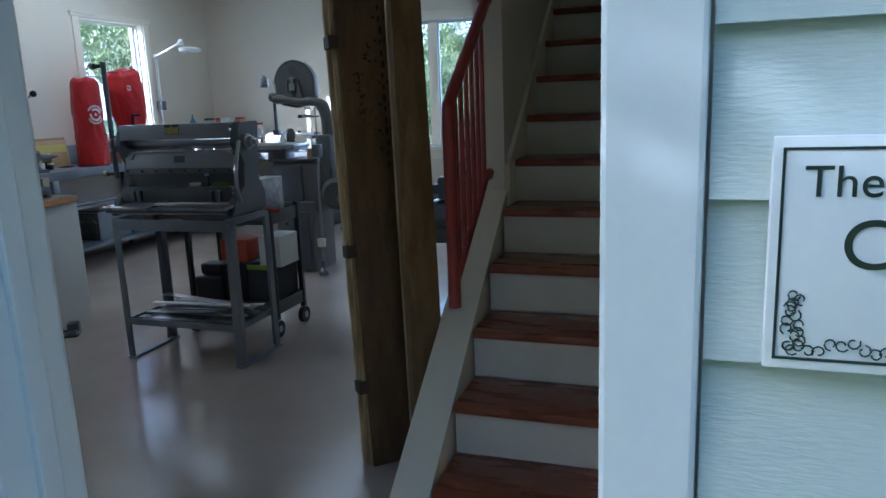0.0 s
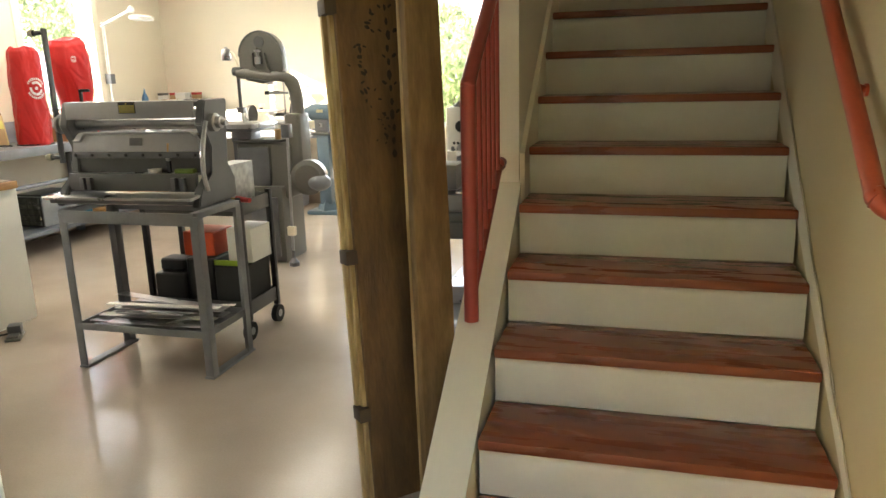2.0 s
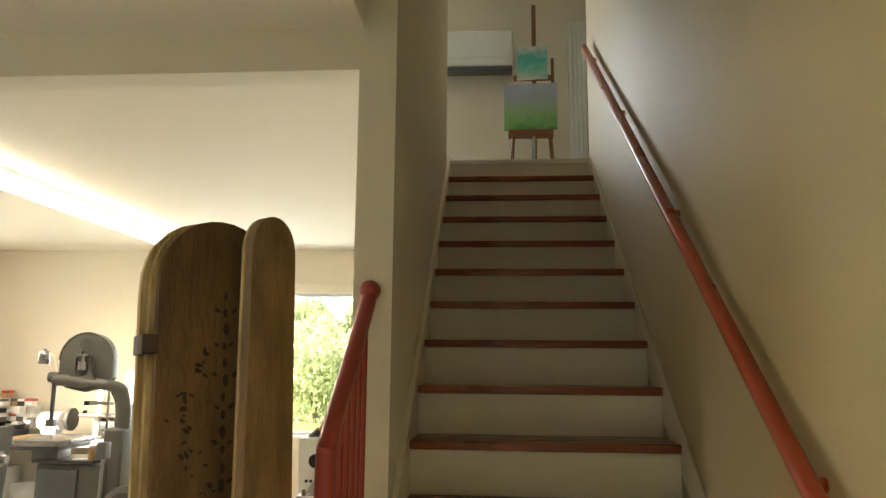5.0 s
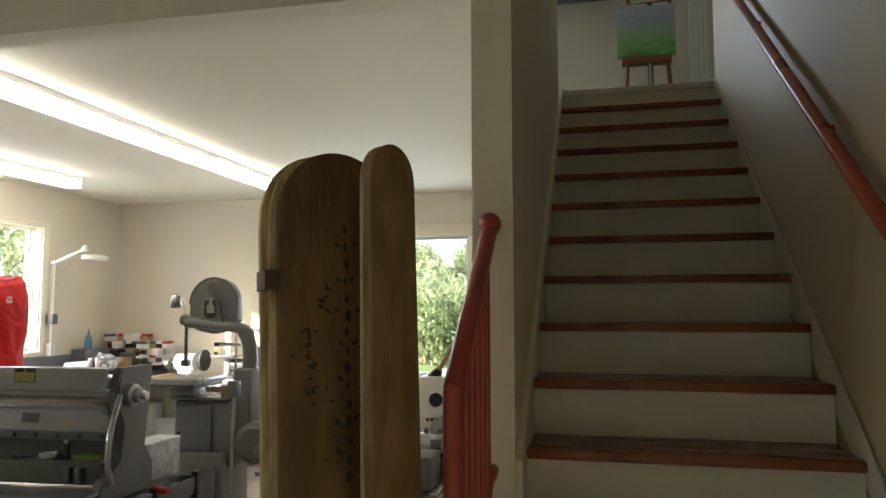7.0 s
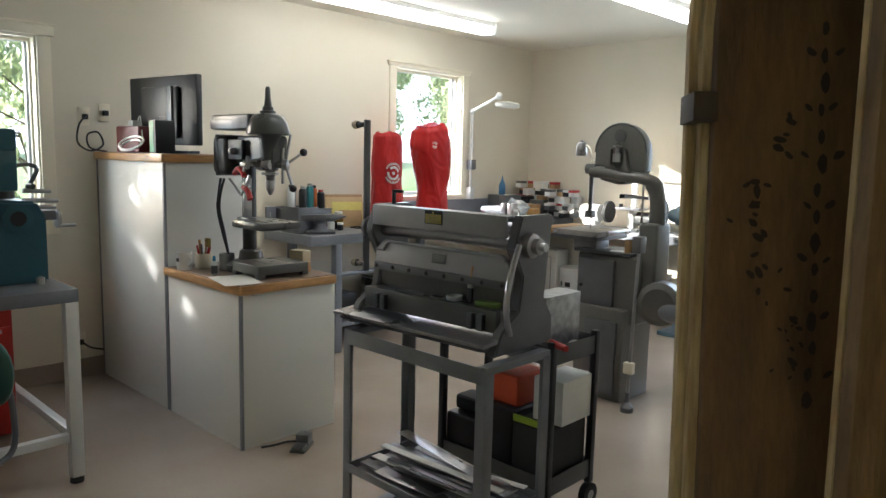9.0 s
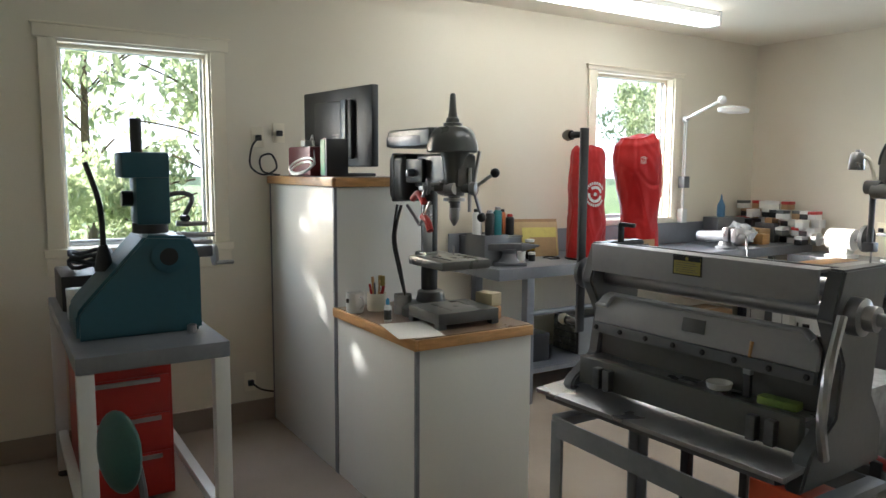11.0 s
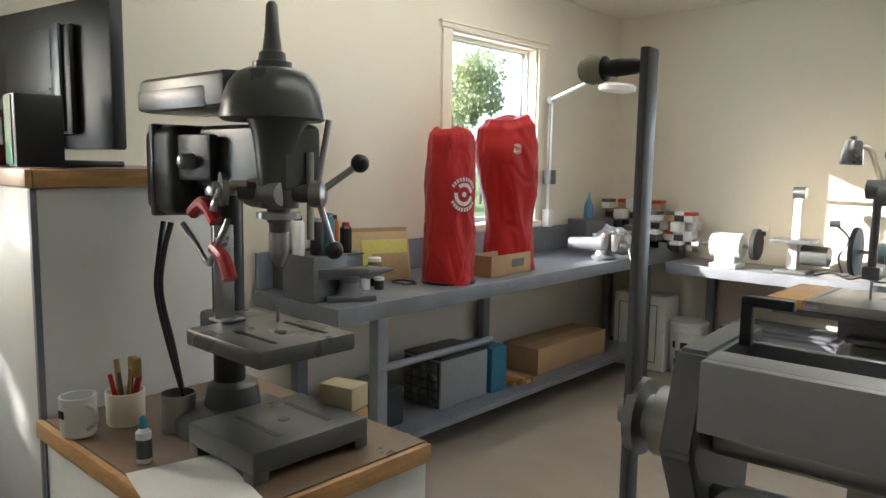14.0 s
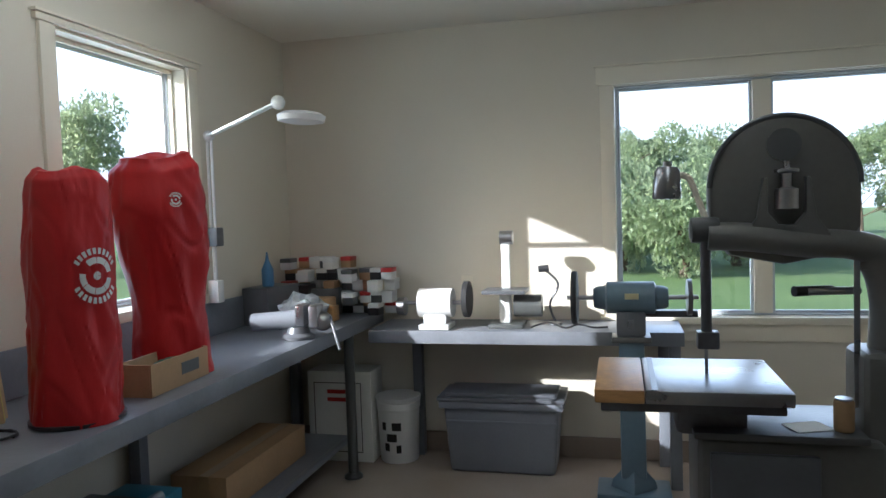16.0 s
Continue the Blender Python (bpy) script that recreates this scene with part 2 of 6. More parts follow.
def slab(bm, outline, t, m=None, bevel=0.0):
    """A plate of thickness t along y from an outline in x and z."""
    a = [bm.verts.new((x, -t / 2, z)) for x, z in outline]
    b = [bm.verts.new((x, t / 2, z)) for x, z in outline]
    n = len(a)
    fs = [bm.faces.new(a), bm.faces.new(b[::-1])]
    for i in range(n):
        bm.faces.new((a[(i + 1) % n], a[i], b[i], b[(i + 1) % n]))
    bmesh.ops.recalc_face_normals(bm, faces=bm.faces)
    if bevel:
        es = list({e for f in fs for e in f.edges})
        bmesh.ops.bevel(bm, geom=es, offset=bevel, segments=2, affect="EDGES", profile=0.6)
    if m is not None:
        bmesh.ops.transform(bm, matrix=m, verts=bm.verts)
    return bm


def mesh_of(name, bm, mat, smooth=35):
    me = bpy.data.meshes.new(name)
    bm.normal_update()
    if smooth:
        for e in bm.edges:
            e.smooth = len(e.link_faces) != 2 or e.calc_face_angle(9) < radians(smooth)
        for f in bm.faces:
            f.smooth = True
    bm.to_mesh(me)
    bm.free()
    me.materials.append(mat)
    return me


def part(name, bm, mat, parent=None, label="", smooth=35):
    """One mesh object under a thing or a part."""
    ob = new(name, mesh_of(name, bm, mat, smooth))
    if parent is not None:
        ob.parent = parent
    return tagged(ob, label)


def thing(name, label, category, x=0, y=0, z=0, rz=0, group=""):
    """An empty at the base of a thing, which carries its parts."""
    ob = new(name)
    ob.empty_display_size = 0.1
    ob.matrix_world = pose(x, y, z, 0, 0, rz)
    return tagged(ob, label, category, group)


def B():
    return bmesh.new()


def structure(name, bm, mat, label, smooth=0):
    return tagged(part(name, bm, mat, None, "", smooth), label, kind="structure")


def wall_cells(axis, pos, thick, a0, a1, z0, z1, holes):
    """A wall in one plane with rectangular holes (a0, z0, a1, z1); axis names the direction that it faces."""
    us = sorted({a0, a1, *[h[0] for h in holes], *[h[2] for h in holes]})
    zs = sorted({z0, z1, *[h[1] for h in holes], *[h[3] for h in holes]})
    solid = {}
    for i in range(len(us) - 1):
        for j in range(len(zs) - 1):
            u, z = (us[i] + us[i + 1]) / 2, (zs[j] + zs[j + 1]) / 2
            solid[i, j] = not any(h[0] < u < h[2] and h[1] < z < h[3] for h in holes)
    bm = B()
    P = lambda u, w, z: bm.verts.new((w, u, z) if axis == "x" else (u, w, z))
    p0, p1 = pos, pos + thick
    for (i, j), s in solid.items():
        if not s:
            continue
        u0, u1, w0, w1 = us[i], us[i + 1], zs[j], zs[j + 1]
        bm.faces.new([P(u0, p0, w0), P(u1, p0, w0), P(u1, p0, w1), P(u0, p0, w1)])
        bm.faces.new([P(u0, p1, w0), P(u0, p1, w1), P(u1, p1, w1), P(u1, p1, w0)])
        for di, dj, q in ((-1, 0, ((u0, w0), (u0, w1))), (1, 0, ((u1, w0), (u1, w1))), (0, -1, ((u0, w0), (u1, w0))), (0, 1, ((u0, w1), (u1, w1)))):
            if not solid.get((i + di, j + dj)):
                (a, b), (c, d) = q
                bm.faces.new([P(a, p0, b), P(a, p1, b), P(c, p1, d), P(c, p0, d)])
    bmesh.ops.remove_doubles(bm, verts=bm.verts, dist=1e-5)
    bmesh.ops.recalc_face_normals(bm, faces=bm.faces)
    return bm


# ---- setting ----
XW, YN, YS0, YS1, XE, CZ, UZ, TOPZ = -5.76, 7.92, 0.78, 0.92, 0.165, 2.70, 2.99, 5.4
RISE, RUN, Y1 = 0.187, 0.25, 1.98          # stairs: nosing of step K at y = Y1 + (K - 1) * RUN
SX0, SX1 = -0.80, 0.16                     # stair flight between these x
WIN1 = (2.14, 1.12, 2.91, 2.20)
WIN3 = (5.90, 1.15, 6.79, 2.325)
WIN2 = (-3.62, 0.88, -1.85, 2.26)
WINU = (-2.6, 3.7, -1.4, 4.9)
DOOR = (-1.065, -0.14, -0.122, 2.06)

structure("floor", box(B(), XW, YS0 + 0.02, -0.12, XE, YN, 0.0), VINYL, "glossy beige sheet floor with faint stains")
structure("wall_west", wall_cells("x", XW - 0.18, 0.18, YS0 - 0.0, YN + 0.15, -0.14, TOPZ, [WIN1, WIN3]), CREAM, "cream painted plaster wall with two windows")
structure("wall_north", wall_cells("y", YN, 0.15, XW, 1.6, -0.14, TOPZ, [WIN2, WINU]), CREAM, "cream painted plaster wall with a wide window")
structure("wall_south", wall_cells("y", YS0, YS1 - YS0, XW, XE, -0.14, TOPZ, [DOOR]), CREAM, "cream painted front wall with the doorway")
structure("wall_east", wall_cells("x", XE, 0.14, YS0, 5.75, -0.14, TOPZ, []), TAN_DIM, "warm tan painted wall beside the stairs")
structure("wall_east_lower", box(B(), XE, 5.75, -0.14, XE + 0.14, YN, 2.72), CREAM, "cream painted wall below the landing")
structure("wall_upstairs_east", box(B(), 1.46, 5.6, UZ, 1.6, YN, TOPZ), CREAM, "cream painted wall of the upper room")
structure("wall_upstairs_south", box(B(), XE + 0.14, 5.61, UZ, 1.46, 5.75, TOPZ), CREAM, "cream painted wall of the upper room")
# wall between shop and stairs, full height behind y = 3.12
structure("wall_stair", box(B(), -0.942, 3.12, 0, -0.817, 5.6, TOPZ - 0.01), CEIL, "off-white painted wall end and stair side wall")
structure("wall_stair_back", box(B(), -0.93, 5.6, 0, -0.81, YN, CZ), CREAM, "cream painted wall under the landing")
structure("header_beam", box(B(), XW, 3.12, 2.55, -0.942, 3.24, CZ), CEIL, "painted ceiling header across the shop")
structure("ceiling", box(B(), XW, YS1, CZ, -0.93, YN, CZ + 0.26), CEIL, "smooth off-white ceiling")
structure("ceiling_stair_front", box(B(), -0.93, YS1, CZ, XE, 1.7, CZ + 0.26), CEIL, "off-white ceiling by the entrance")
structure("ceiling_upstairs", box(B(), XW, YS1, TOPZ, 1.6, YN, TOPZ + 0.1), CEIL, "off-white ceiling of the upper room")
structure("floor_upstairs", box(B(), -0.81, 5.735, CZ, 1.46, YN, UZ - 0.004), RISER, "pale landing floor at the top of the stairs")
structure("floor_upstairs_west", box(B(), XW, YS1, CZ + 0.262, -0.93, YN, UZ - 0.004), RISER, "pale floor of the upper room")

# windows
FRAMES = {
    "west": Matrix(((0, -1, 0, XW), (1, 0, 0, 0), (0, 0, 1, 0), (0, 0, 0, 1))),
    "north": Matrix(((1, 0, 0, 0), (0, 1, 0, YN), (0, 0, 1, 0), (0, 0, 0, 1))),
}


def window_unit(name, side, hole, label, splits=(), casing=True, head=0.07, deep=0.0):
    """A window: u along the wall, w outwards from the inner face, z up; deep: how far the frame sits back in the wall."""
    q = deep
    M = FRAMES[side]
    u0, z0, u1, z1 = hole
    win = tagged(new(name), label, kind="structure")

    def piece(nm, boxes, mat, lab="", bev=0.004):
        bm = B()
        for b in boxes:
            box(bm, *b, bevel=bev)
        bmesh.ops.transform(bm, matrix=M, verts=bm.verts)
        bmesh.ops.recalc_face_normals(bm, faces=bm.faces)
        return part(nm, bm, mat, win, lab)

    f = 0.014
    piece("window_frame", [(u0 + 0.002, q + 0.03, z0 + 0.002, u0 + f, q + 0.085, z1 - 0.002), (u1 - f, q + 0.03, z0 + 0.002, u1 - 0.002, q + 0.085, z1 - 0.002),
                           (u0 + f, q + 0.03, z1 - f, u1 - f, q + 0.085, z1 - 0.002), (u0 + f, q + 0.03, z0 + 0.002, u1 - f, q + 0.085, z0 + f)], ALU, "pale grey window frame")
    edges = [u0, *splits, u1]
    for s in splits:
        piece("mullion", [(s - 0.05, 0.02, z0 + 0.016, s + 0.05, 0.11, z1 - 0.016)], TRIM)
    for a, b in zip(edges, edges[1:]):
        a, b = a + (f if a == u0 else 0.05), b - (f if b == u1 else 0.05)
        s = 0.016
        piece("sash", [(a, q + 0.045, z0 + f, a + s, q + 0.075, z1 - f), (b - s, q + 0.045, z0 + f, b, q + 0.075, z1 - f), (a + s, q + 0.045, z1 - f - s, b - s, q + 0.075, z1 - f), (a + s, q + 0.045, z0 + f, b - s, q + 0.075, z0 + f + s)], ALU)
        g = piece("pane", [(a + s, q + 0.058, z0 + f + s, b - s, q + 0.062, z1 - f - s)], GLASS, "clear glass pane", 0)
        g.visible_shadow = False
    if casing:
        c = 0.085
        if q:
            piece("jamb_lining", [(u0 + 0.001, 0.001, z0 + 0.002, u0 + 0.007, q + 0.028, z1 - 0.002), (u1 - 0.007, 0.001, z0 + 0.002, u1 - 0.001, q + 0.028, z1 - 0.002), (u0 + 0.008, 0.001, z1 - 0.008, u1 - 0.008, q + 0.028, z1 - 0.002)], TRIM, bev=0.001)
            piece("stop_bead", [(u0 + 0.007, q, z1 - 0.03, u1 - 0.007, q + 0.014, z1 - 0.009), (u0 + 0.007, q, z0 + 0.004, u0 + 0.02, q + 0.014, z1 - 0.031), (u1 - 0.02, q, z0 + 0.004, u1 - 0.007, q + 0.014, z1 - 0.031)], TRIM, bev=0.002)
        piece("casing_side", [(u0 - c, -0.018, z0 - 0.02, u0 - 0.004, 0, z1 + 0.004)], TRIM)
        piece("casing_side", [(u1 + 0.004, -0.018, z0 - 0.02, u1 + c, 0, z1 + 0.004)], TRIM)
        piece("casing_head", [(u0 - c - 0.02, -0.022, z1 + 0.006, u1 + c + 0.02, 0, z1 + head), (u0 - c - 0.032, -0.034, z1 + head, u1 + c + 0.032, 0, z1 + head + 0.012)], TRIM)
        piece("window_sill", [(u0 - c - 0.02, -0.035, z0 - 0.045, u1 + c + 0.02, 0.05, z0 - 0.002)], TRIM)
        piece("casing_apron", [(u0 - c - 0.01, -0.016, z0 - 0.145, u1 + c + 0.01, 0, z0 - 0.047)], TRIM)
    return win


ALU = material("pale_window_vinyl", (0.55, 0.58, 0.60), 0.4, vary=0.03)
window_unit("window_1", "west", WIN1, "window with pale grey frame and cream trim", deep=0.07)
window_unit("window_2", "north", WIN2, "wide double window with cream trim", (-2.80,), head=0.11)
window_unit("window_3", "west", WIN3, "window with cream trim behind the workbench", head=0.035, deep=0.07)
# Unseen window, assumed from the bluish daylight upstairs; its place is chosen.
window_unit("window_4", "north", WINU, "assumed upstairs window, out of view, with cream trim")

# base moulding
bb = B()
for b in ((XW, YS1, 0.002, XW + 0.012, YN, 0.13), (XW + 0.012, YN - 0.012, 0.002, -0.93, YN, 0.13), (-0.953, 3.12, 0.002, -0.9425, 5.6, 0.13)):
    box(bb, *b, bevel=0.004)
structure("baseboard", bb, BASEB, "brown vinyl base moulding")

# stairs
skirt = B()
nose = lambda y: RISE + (y - Y1) * RISE / RUN


def yz_plate(bm, outline, x0, x1):
    """A plate between x0 and x1 with an outline in y and z."""
    s = B()
    slab(s, outline, x1 - x0, Matrix.Translation(((x0 + x1) / 2, 0, 0)) @ pose(0, 0, 0, 0, 0, 90))
    me = bpy.data.meshes.new("tmp")
    s.to_mesh(me)
    bm.from_mesh(me)
    bpy.data.meshes.remove(me)
    s.free()
    return bm


for xa, xb, ya in ((SX1 - 0.006, SX1 + 0.003, 1.62), (SX0 - 0.016, SX0 + 0.004, 3.125)):
    yz_plate(skirt, [(ya, max(0.004, nose(ya) - 0.35)), (5.73, nose(5.73) - 0.35), (5.73, nose(5.73) + 0.02), (ya, nose(ya) + 0.065)], xa, xb)
stairs = structure("stairs", skirt, TRIM, "straight flight with red-stained treads and white risers")
tb = B()
box(tb, SX0 + 0.004, 0, -0.032, SX1 - 0.006, RUN + 0.022, 0, bevel=0.007, seg=2)
tread_mesh = mesh_of("tread", tb, TREAD)
rb = B()
box(rb, SX0 + 0.004, 0.024, 0.0, SX1 - 0.006, 0.044, RISE - 0.033)
riser_mesh = mesh_of("riser", rb, RISER, 0)
for k in range(1, 17):
    y = Y1 + (k - 1) * RUN
    for nm, me, z in (("tread", tread_mesh, k * RISE), ("riser", riser_mesh, (k - 1) * RISE)):
        if nm == "tread" and k == 16:
            continue
        o = new(nm, me)
        o.location = (0, y, z)
        o.parent = stairs
box(lb := B(), SX0 + 0.004, 5.725, UZ - 0.04, SX1 - 0.006, 5.9, UZ, bevel=0.006)
part("landing_nosing", lb, RISER, stairs)

cb = B()
yz_plate(cb, [(1.79, 0.002), (3.118, 0.002), (3.118, 0.998), (1.79, 0.006)], -0.940, -0.808)
structure("stair_curb", cb, TRIM, "sloping cream painted curb beside the stairs")

# red pipe guard beside the open steps
guard = thing("stair_guard", "brick-red enamelled pipe guard with upright bars on the stair curb", "guard rail", -0.885, 2.57, 0.62)
gp = lambda y, z: (0, y - 2.57, z - 0.62)
top = lambda y: 1.80 - (3.12 - y) * 0.76
part("handrail", tube(B(), bend([gp(2.565, 0.62), gp(2.565, 1.0), gp(2.565, 1.33), gp(2.60, top(2.60)), gp(2.85, top(2.85)), gp(3.07, top(3.07)), gp(3.10, top(3.10) + 0.01)], 8), 0.024, 14), REDMETAL, guard)
part("rail_end_cap", ball(B(), gp(3.105, 1.805), 0.034, 16), REDMETAL, guard)
part("lower_rail", tube(B(), [gp(2.57, 0.70), gp(3.05, 0.70 + 0.48 * 0.748), gp(3.125, 1.06)], 0.016, 10), REDMETAL, guard)
part("rail_stub", rod(B(), gp(3.07, 1.075), gp(3.122, 1.075), 0.02), REDMETAL, guard)
for i in range(6):
    y = 2.64 + i * 0.078
    part("bar", rod(B(), gp(y, 0.70 + (y - 2.57) * 0.748), gp(y, top(y)), 0.0105, seg=10), REDMETAL, guard)

# wall handrail
hr = thing("handrail", "orange-red enamelled pipe handrail fixed along the stair wall", "handrail", XE, 2.04, 1.115)
hz = lambda y: 1.130 + (y - 2.06) * 0.746
hp = lambda y, dx=-0.05: (dx, y - 2.04, hz(y) - 1.115)
part("rail", tube(B(), bend([(-0.002, 0.0, -0.002), (-0.03, -0.002, -0.003), hp(2.075), hp(2.2), hp(3.5), hp(5.0), hp(5.50)], 8), 0.0225, 14), REDRAIL, hr)
for y in (2.37, 3.40, 4.37, 5.29):
    part("bracket", rod(B(), hp(y, -0.048), (-0.002, y - 2.01, hz(y) - 1.13), 0.009, seg=12), REDRAIL, hr)
    part("wall_plate", rod(B(), (-0.008, y - 2.01, hz(y) - 1.13), (0, y - 2.01, hz(y) - 1.13), 0.016), REDRAIL, hr)

# fluorescent fittings


def tube_light(x, y0, y1):
    th = thing("ceiling_light", "lit white double fluorescent strip fitting on the ceiling", "ceiling light", x, (y0 + y1) / 2, CZ, group="fluorescent strips")
    h = (y1 - y0) / 2
    part("housing", box(B(), -0.06, -h, -0.04, 0.06, h, 0, bevel=0.005), ENAMELW, th)
    for k in (0, 1):
        a = -h + 0.02 + k * h
        part("diffuser", box(B(), -0.066, a, -0.10, 0.066, a + h - 0.03, -0.041, bevel=0.02, seg=3), TUBE, th, "glowing ribbed diffuser")
    for s in (-1, 1):
        part("end_cap", box(B(), -0.07, s * h - 0.012, -0.104, 0.07, s * h + 0.012, -0.0, bevel=0.006), ENAMELW, th)
    return th


tube_light(-5.07, 4.08, 6.38)
tube_light(-3.42, 3.28, 6.90)

# standing boards: two old wooden ironing boards


def round_board(name, label, x, y, w, h, t, rz, lean, wood, taper=0.0):
    th = thing(name, label, "board", x, y, 0.0, rz)
    out = [(-w / 2, 0.0), (w / 2, 0.0)]
    n = 16
    shoulder = h - w * 0.62
    out += [(w / 2 - taper * 0.3, shoulder * 0.5)]
    for i in range(n + 1):
        a = math.pi * i / n
        out.append(((w / 2 - taper) * math.cos(a), shoulder + (h - shoulder) * math.sin(a) ** 0.85))
    out += [(-w / 2 + taper * 0.3, shoulder * 0.5)]
    tilt = Matrix.Rotation(radians(lean), 4, "X")
    part("panel", slab(B(), out, t, tilt, 0.003), wood, th)
    return th, out, tilt


ba, out_a, tilt_a = round_board("ironing_board", "old stained wooden folding board with round top standing on end", -1.081, 2.509, 0.305, 1.936, 0.022, 44, -4.6, OLDWOOD)
# lighter backing layers and hinges
for off, side in ((0.0135, -0.013), (0.0375, -0.026)):
    eb = B()
    slab(eb, [(x * 1.004, z) for x, z in out_a], 0.022, tilt_a @ Matrix.Translation((side, off + 0.009, 0)), 0.004)
    part("backing", eb, OLDEDGE, ba)
RUST = material("rusty_iron", (0.10, 0.075, 0.055), 0.6, 0.4)
STAIN = material("dark_stain", (0.035, 0.022, 0.012), 0.7)
st = B()
rnd = random.Random(5)
leaf_spots = []
for k in range(15):
    z = 1.17 + k * 0.041
    leaf_spots += [(0.012 + rnd.gauss(0, 0.002), z, 0.012 if k % 3 else 0.017, 1.57)]
    if k % 2:
        leaf_spots += [(0.012 + sd * rnd.uniform(0.016, 0.03), z + rnd.uniform(0.0, 0.02), rnd.uniform(0.007, 0.012), 1.57 - sd * 0.9) for sd in (-1, 1)]
for k in range(26):
    u = k / 25
    x, z = -0.030 - 0.06 * math.sin(3.0 * u), 1.60 - 0.27 * u
    leaf_spots.append((x + rnd.gauss(0, 0.014), z + rnd.gauss(0, 0.012), rnd.uniform(0.005, 0.012), rnd.uniform(0, 3.14)))
for k in range(12):
    leaf_spots.append((rnd.uniform(-0.05, 0.0), 1.20 + rnd.uniform(0, 0.12), rnd.uniform(0.003, 0.007), rnd.uniform(0, 3.14)))
for x, z, r, ang in leaf_spots:
    vs_ = []
    for k in range(8):
        u, w_ = r * math.cos(k * math.pi / 4) * rnd.uniform(0.8, 1.1), r * 0.55 * math.sin(k * math.pi / 4) * rnd.uniform(0.7, 1.1)
        vs_.append(st.verts.new(tilt_a @ Vector((x + u * math.cos(ang) - w_ * math.sin(ang), -0.0118, z + u * math.sin(ang) + w_ * math.cos(ang)))))
    st.faces.new(vs_)
tagged(part("stain", st, STAIN, ba, "dark floral ink stains"), kind="stuff")
for z in (1.6, 0.83, 0.3):
    hg = B()
    box(hg, -0.186, -0.013, z, -0.148, 0.05, z + 0.045, bevel=0.002, m=tilt_a)
    part("hinge", hg, RUST, ba)
bb2, out_b, tilt_b = round_board("narrow_board", "narrow old wooden board with round top leaning beside the wide one", -0.978, 2.49, 0.155, 1.922, 0.026, 58, -1.6, PALEWOOD, taper=0.012)
eb = B()
slab(eb, [(x * 1.003, z) for x, z in out_b], 0.012, tilt_b @ Matrix.Translation((0, 0.021, 0)), 0.003)
part("backing", eb, OLDEDGE, bb2)

# cabinets


def laminate_cabinet(name, label, x0, y0, x1, y1, h, top):
    th = thing(name, label, "cabinet", (x0 + x1) / 2, (y0 + y1) / 2, 0)
    w, d = (x1 - x0) / 2, (y1 - y0) / 2
    part("body", box(B(), -w, -d, 0, w, d, h, bevel=0.003), LAMINATE, th)
    for s in (-1, 1):
        part("corner_strip", box(B(), s * w - 0.012, -d - 0.004, 0.0, s * w + 0.004, -d + 0.012, h - 0.002), BENCHGREY, th, "grey corner strip")
    e = 0.018
    part("worktop", box(B(), -w + 0.001, -d + 0.001, h + 0.001, w - 0.001, d - 0.001, h + top), BROWNTOP, th, "dark brown laminate top")
    part("edging", box(box(B(), -w - e, -d - e, h + 0.002, w + e, -d, h + top - 0.002, bevel=0.006), w, -d, h + 0.002, w + e, d, h + top - 0.002, bevel=0.006), OAK, th, "oak edging strip")
    return th


laminate_cabinet("low_cabinet", "white laminate cabinet with oak-edged brown worktop", -4.768, 3.25, -3.972, 3.84, 0.812, 0.05)
laminate_cabinet("tall_cabinet", "tall white laminate cabinet with oak-edged top", -5.745, 3.25, -4.79, 3.84, 1.455, 0.05)

# workbenches


def workbench(name, label, x0, y0, x1, y1, z, legs, back=""):
    th = thing(name, label, "workbench", (x0 + x1) / 2, (y0 + y1) / 2, 0)
    w, d = (x1 - x0) / 2, (y1 - y0) / 2
    part("top", box(B(), -w, -d, z - 0.075, w, d, z, bevel=0.004), BENCHGREY, th)
    for lx, ly in legs:
        part("leg", box(B(), lx - 0.03, ly - 0.03, 0, lx + 0.03, ly + 0.03, z - 0.076, bevel=0.004), BENCHGREY, th)
    return th


wb = workbench("workbench_west", "long grey steel workbench with lower shelf along the wall", XW + 0.02, 4.50, -5.11, YN - 0.02, 0.92, [(0.275, -1.435), (-0.28, -1.46), (-0.28, 1.6), (-0.28, 0.0)])
part("back_rail", box(B(), -0.312, -1.69, 0.921, -0.297, 1.69, 1.10, bevel=0.004), BENCHGREY, wb)
part("shelf", box(B(), -0.30, -1.44, 0.17, 0.17, 1.35, 0.195, bevel=0.003), BENCHGREY, wb)
part("shelf_edge", box(B(), 0.17, -1.44, 0.165, 0.20, 1.35, 0.2, bevel=0.003), BENCHGREY, wb)
part("foot_rail", rod(B(), (0.29, -1.44, 0.61), (0.29, -0.64, 0.61), 0.018), BENCHGREY, wb)
part("post", rod(B(), (-5.155 + 5.425, 7.38 - 6.2, 0.0), (-5.155 + 5.425, 7.38 - 6.2, 0.844), 0.03, seg=14), DARKGREY, wb)
part("post_foot", lathe(B(), [(0.055, 0), (0.055, 0.012), (0.035, 0.03)], (-5.155 + 5.425, 7.38 - 6.2, 0)), DARKGREY, wb)
wn = workbench("workbench_north", "grey steel workbench below the far wall", -5.058, 7.45, -3.28, YN - 0.02, 0.86, [(0.80, 0.17), (-0.70, 0.17)])
part("end_leg", box(B(), 0.81, -0.22, 0, 0.87, -0.16, 0.783, bevel=0.004), BENCHGREY, wn)

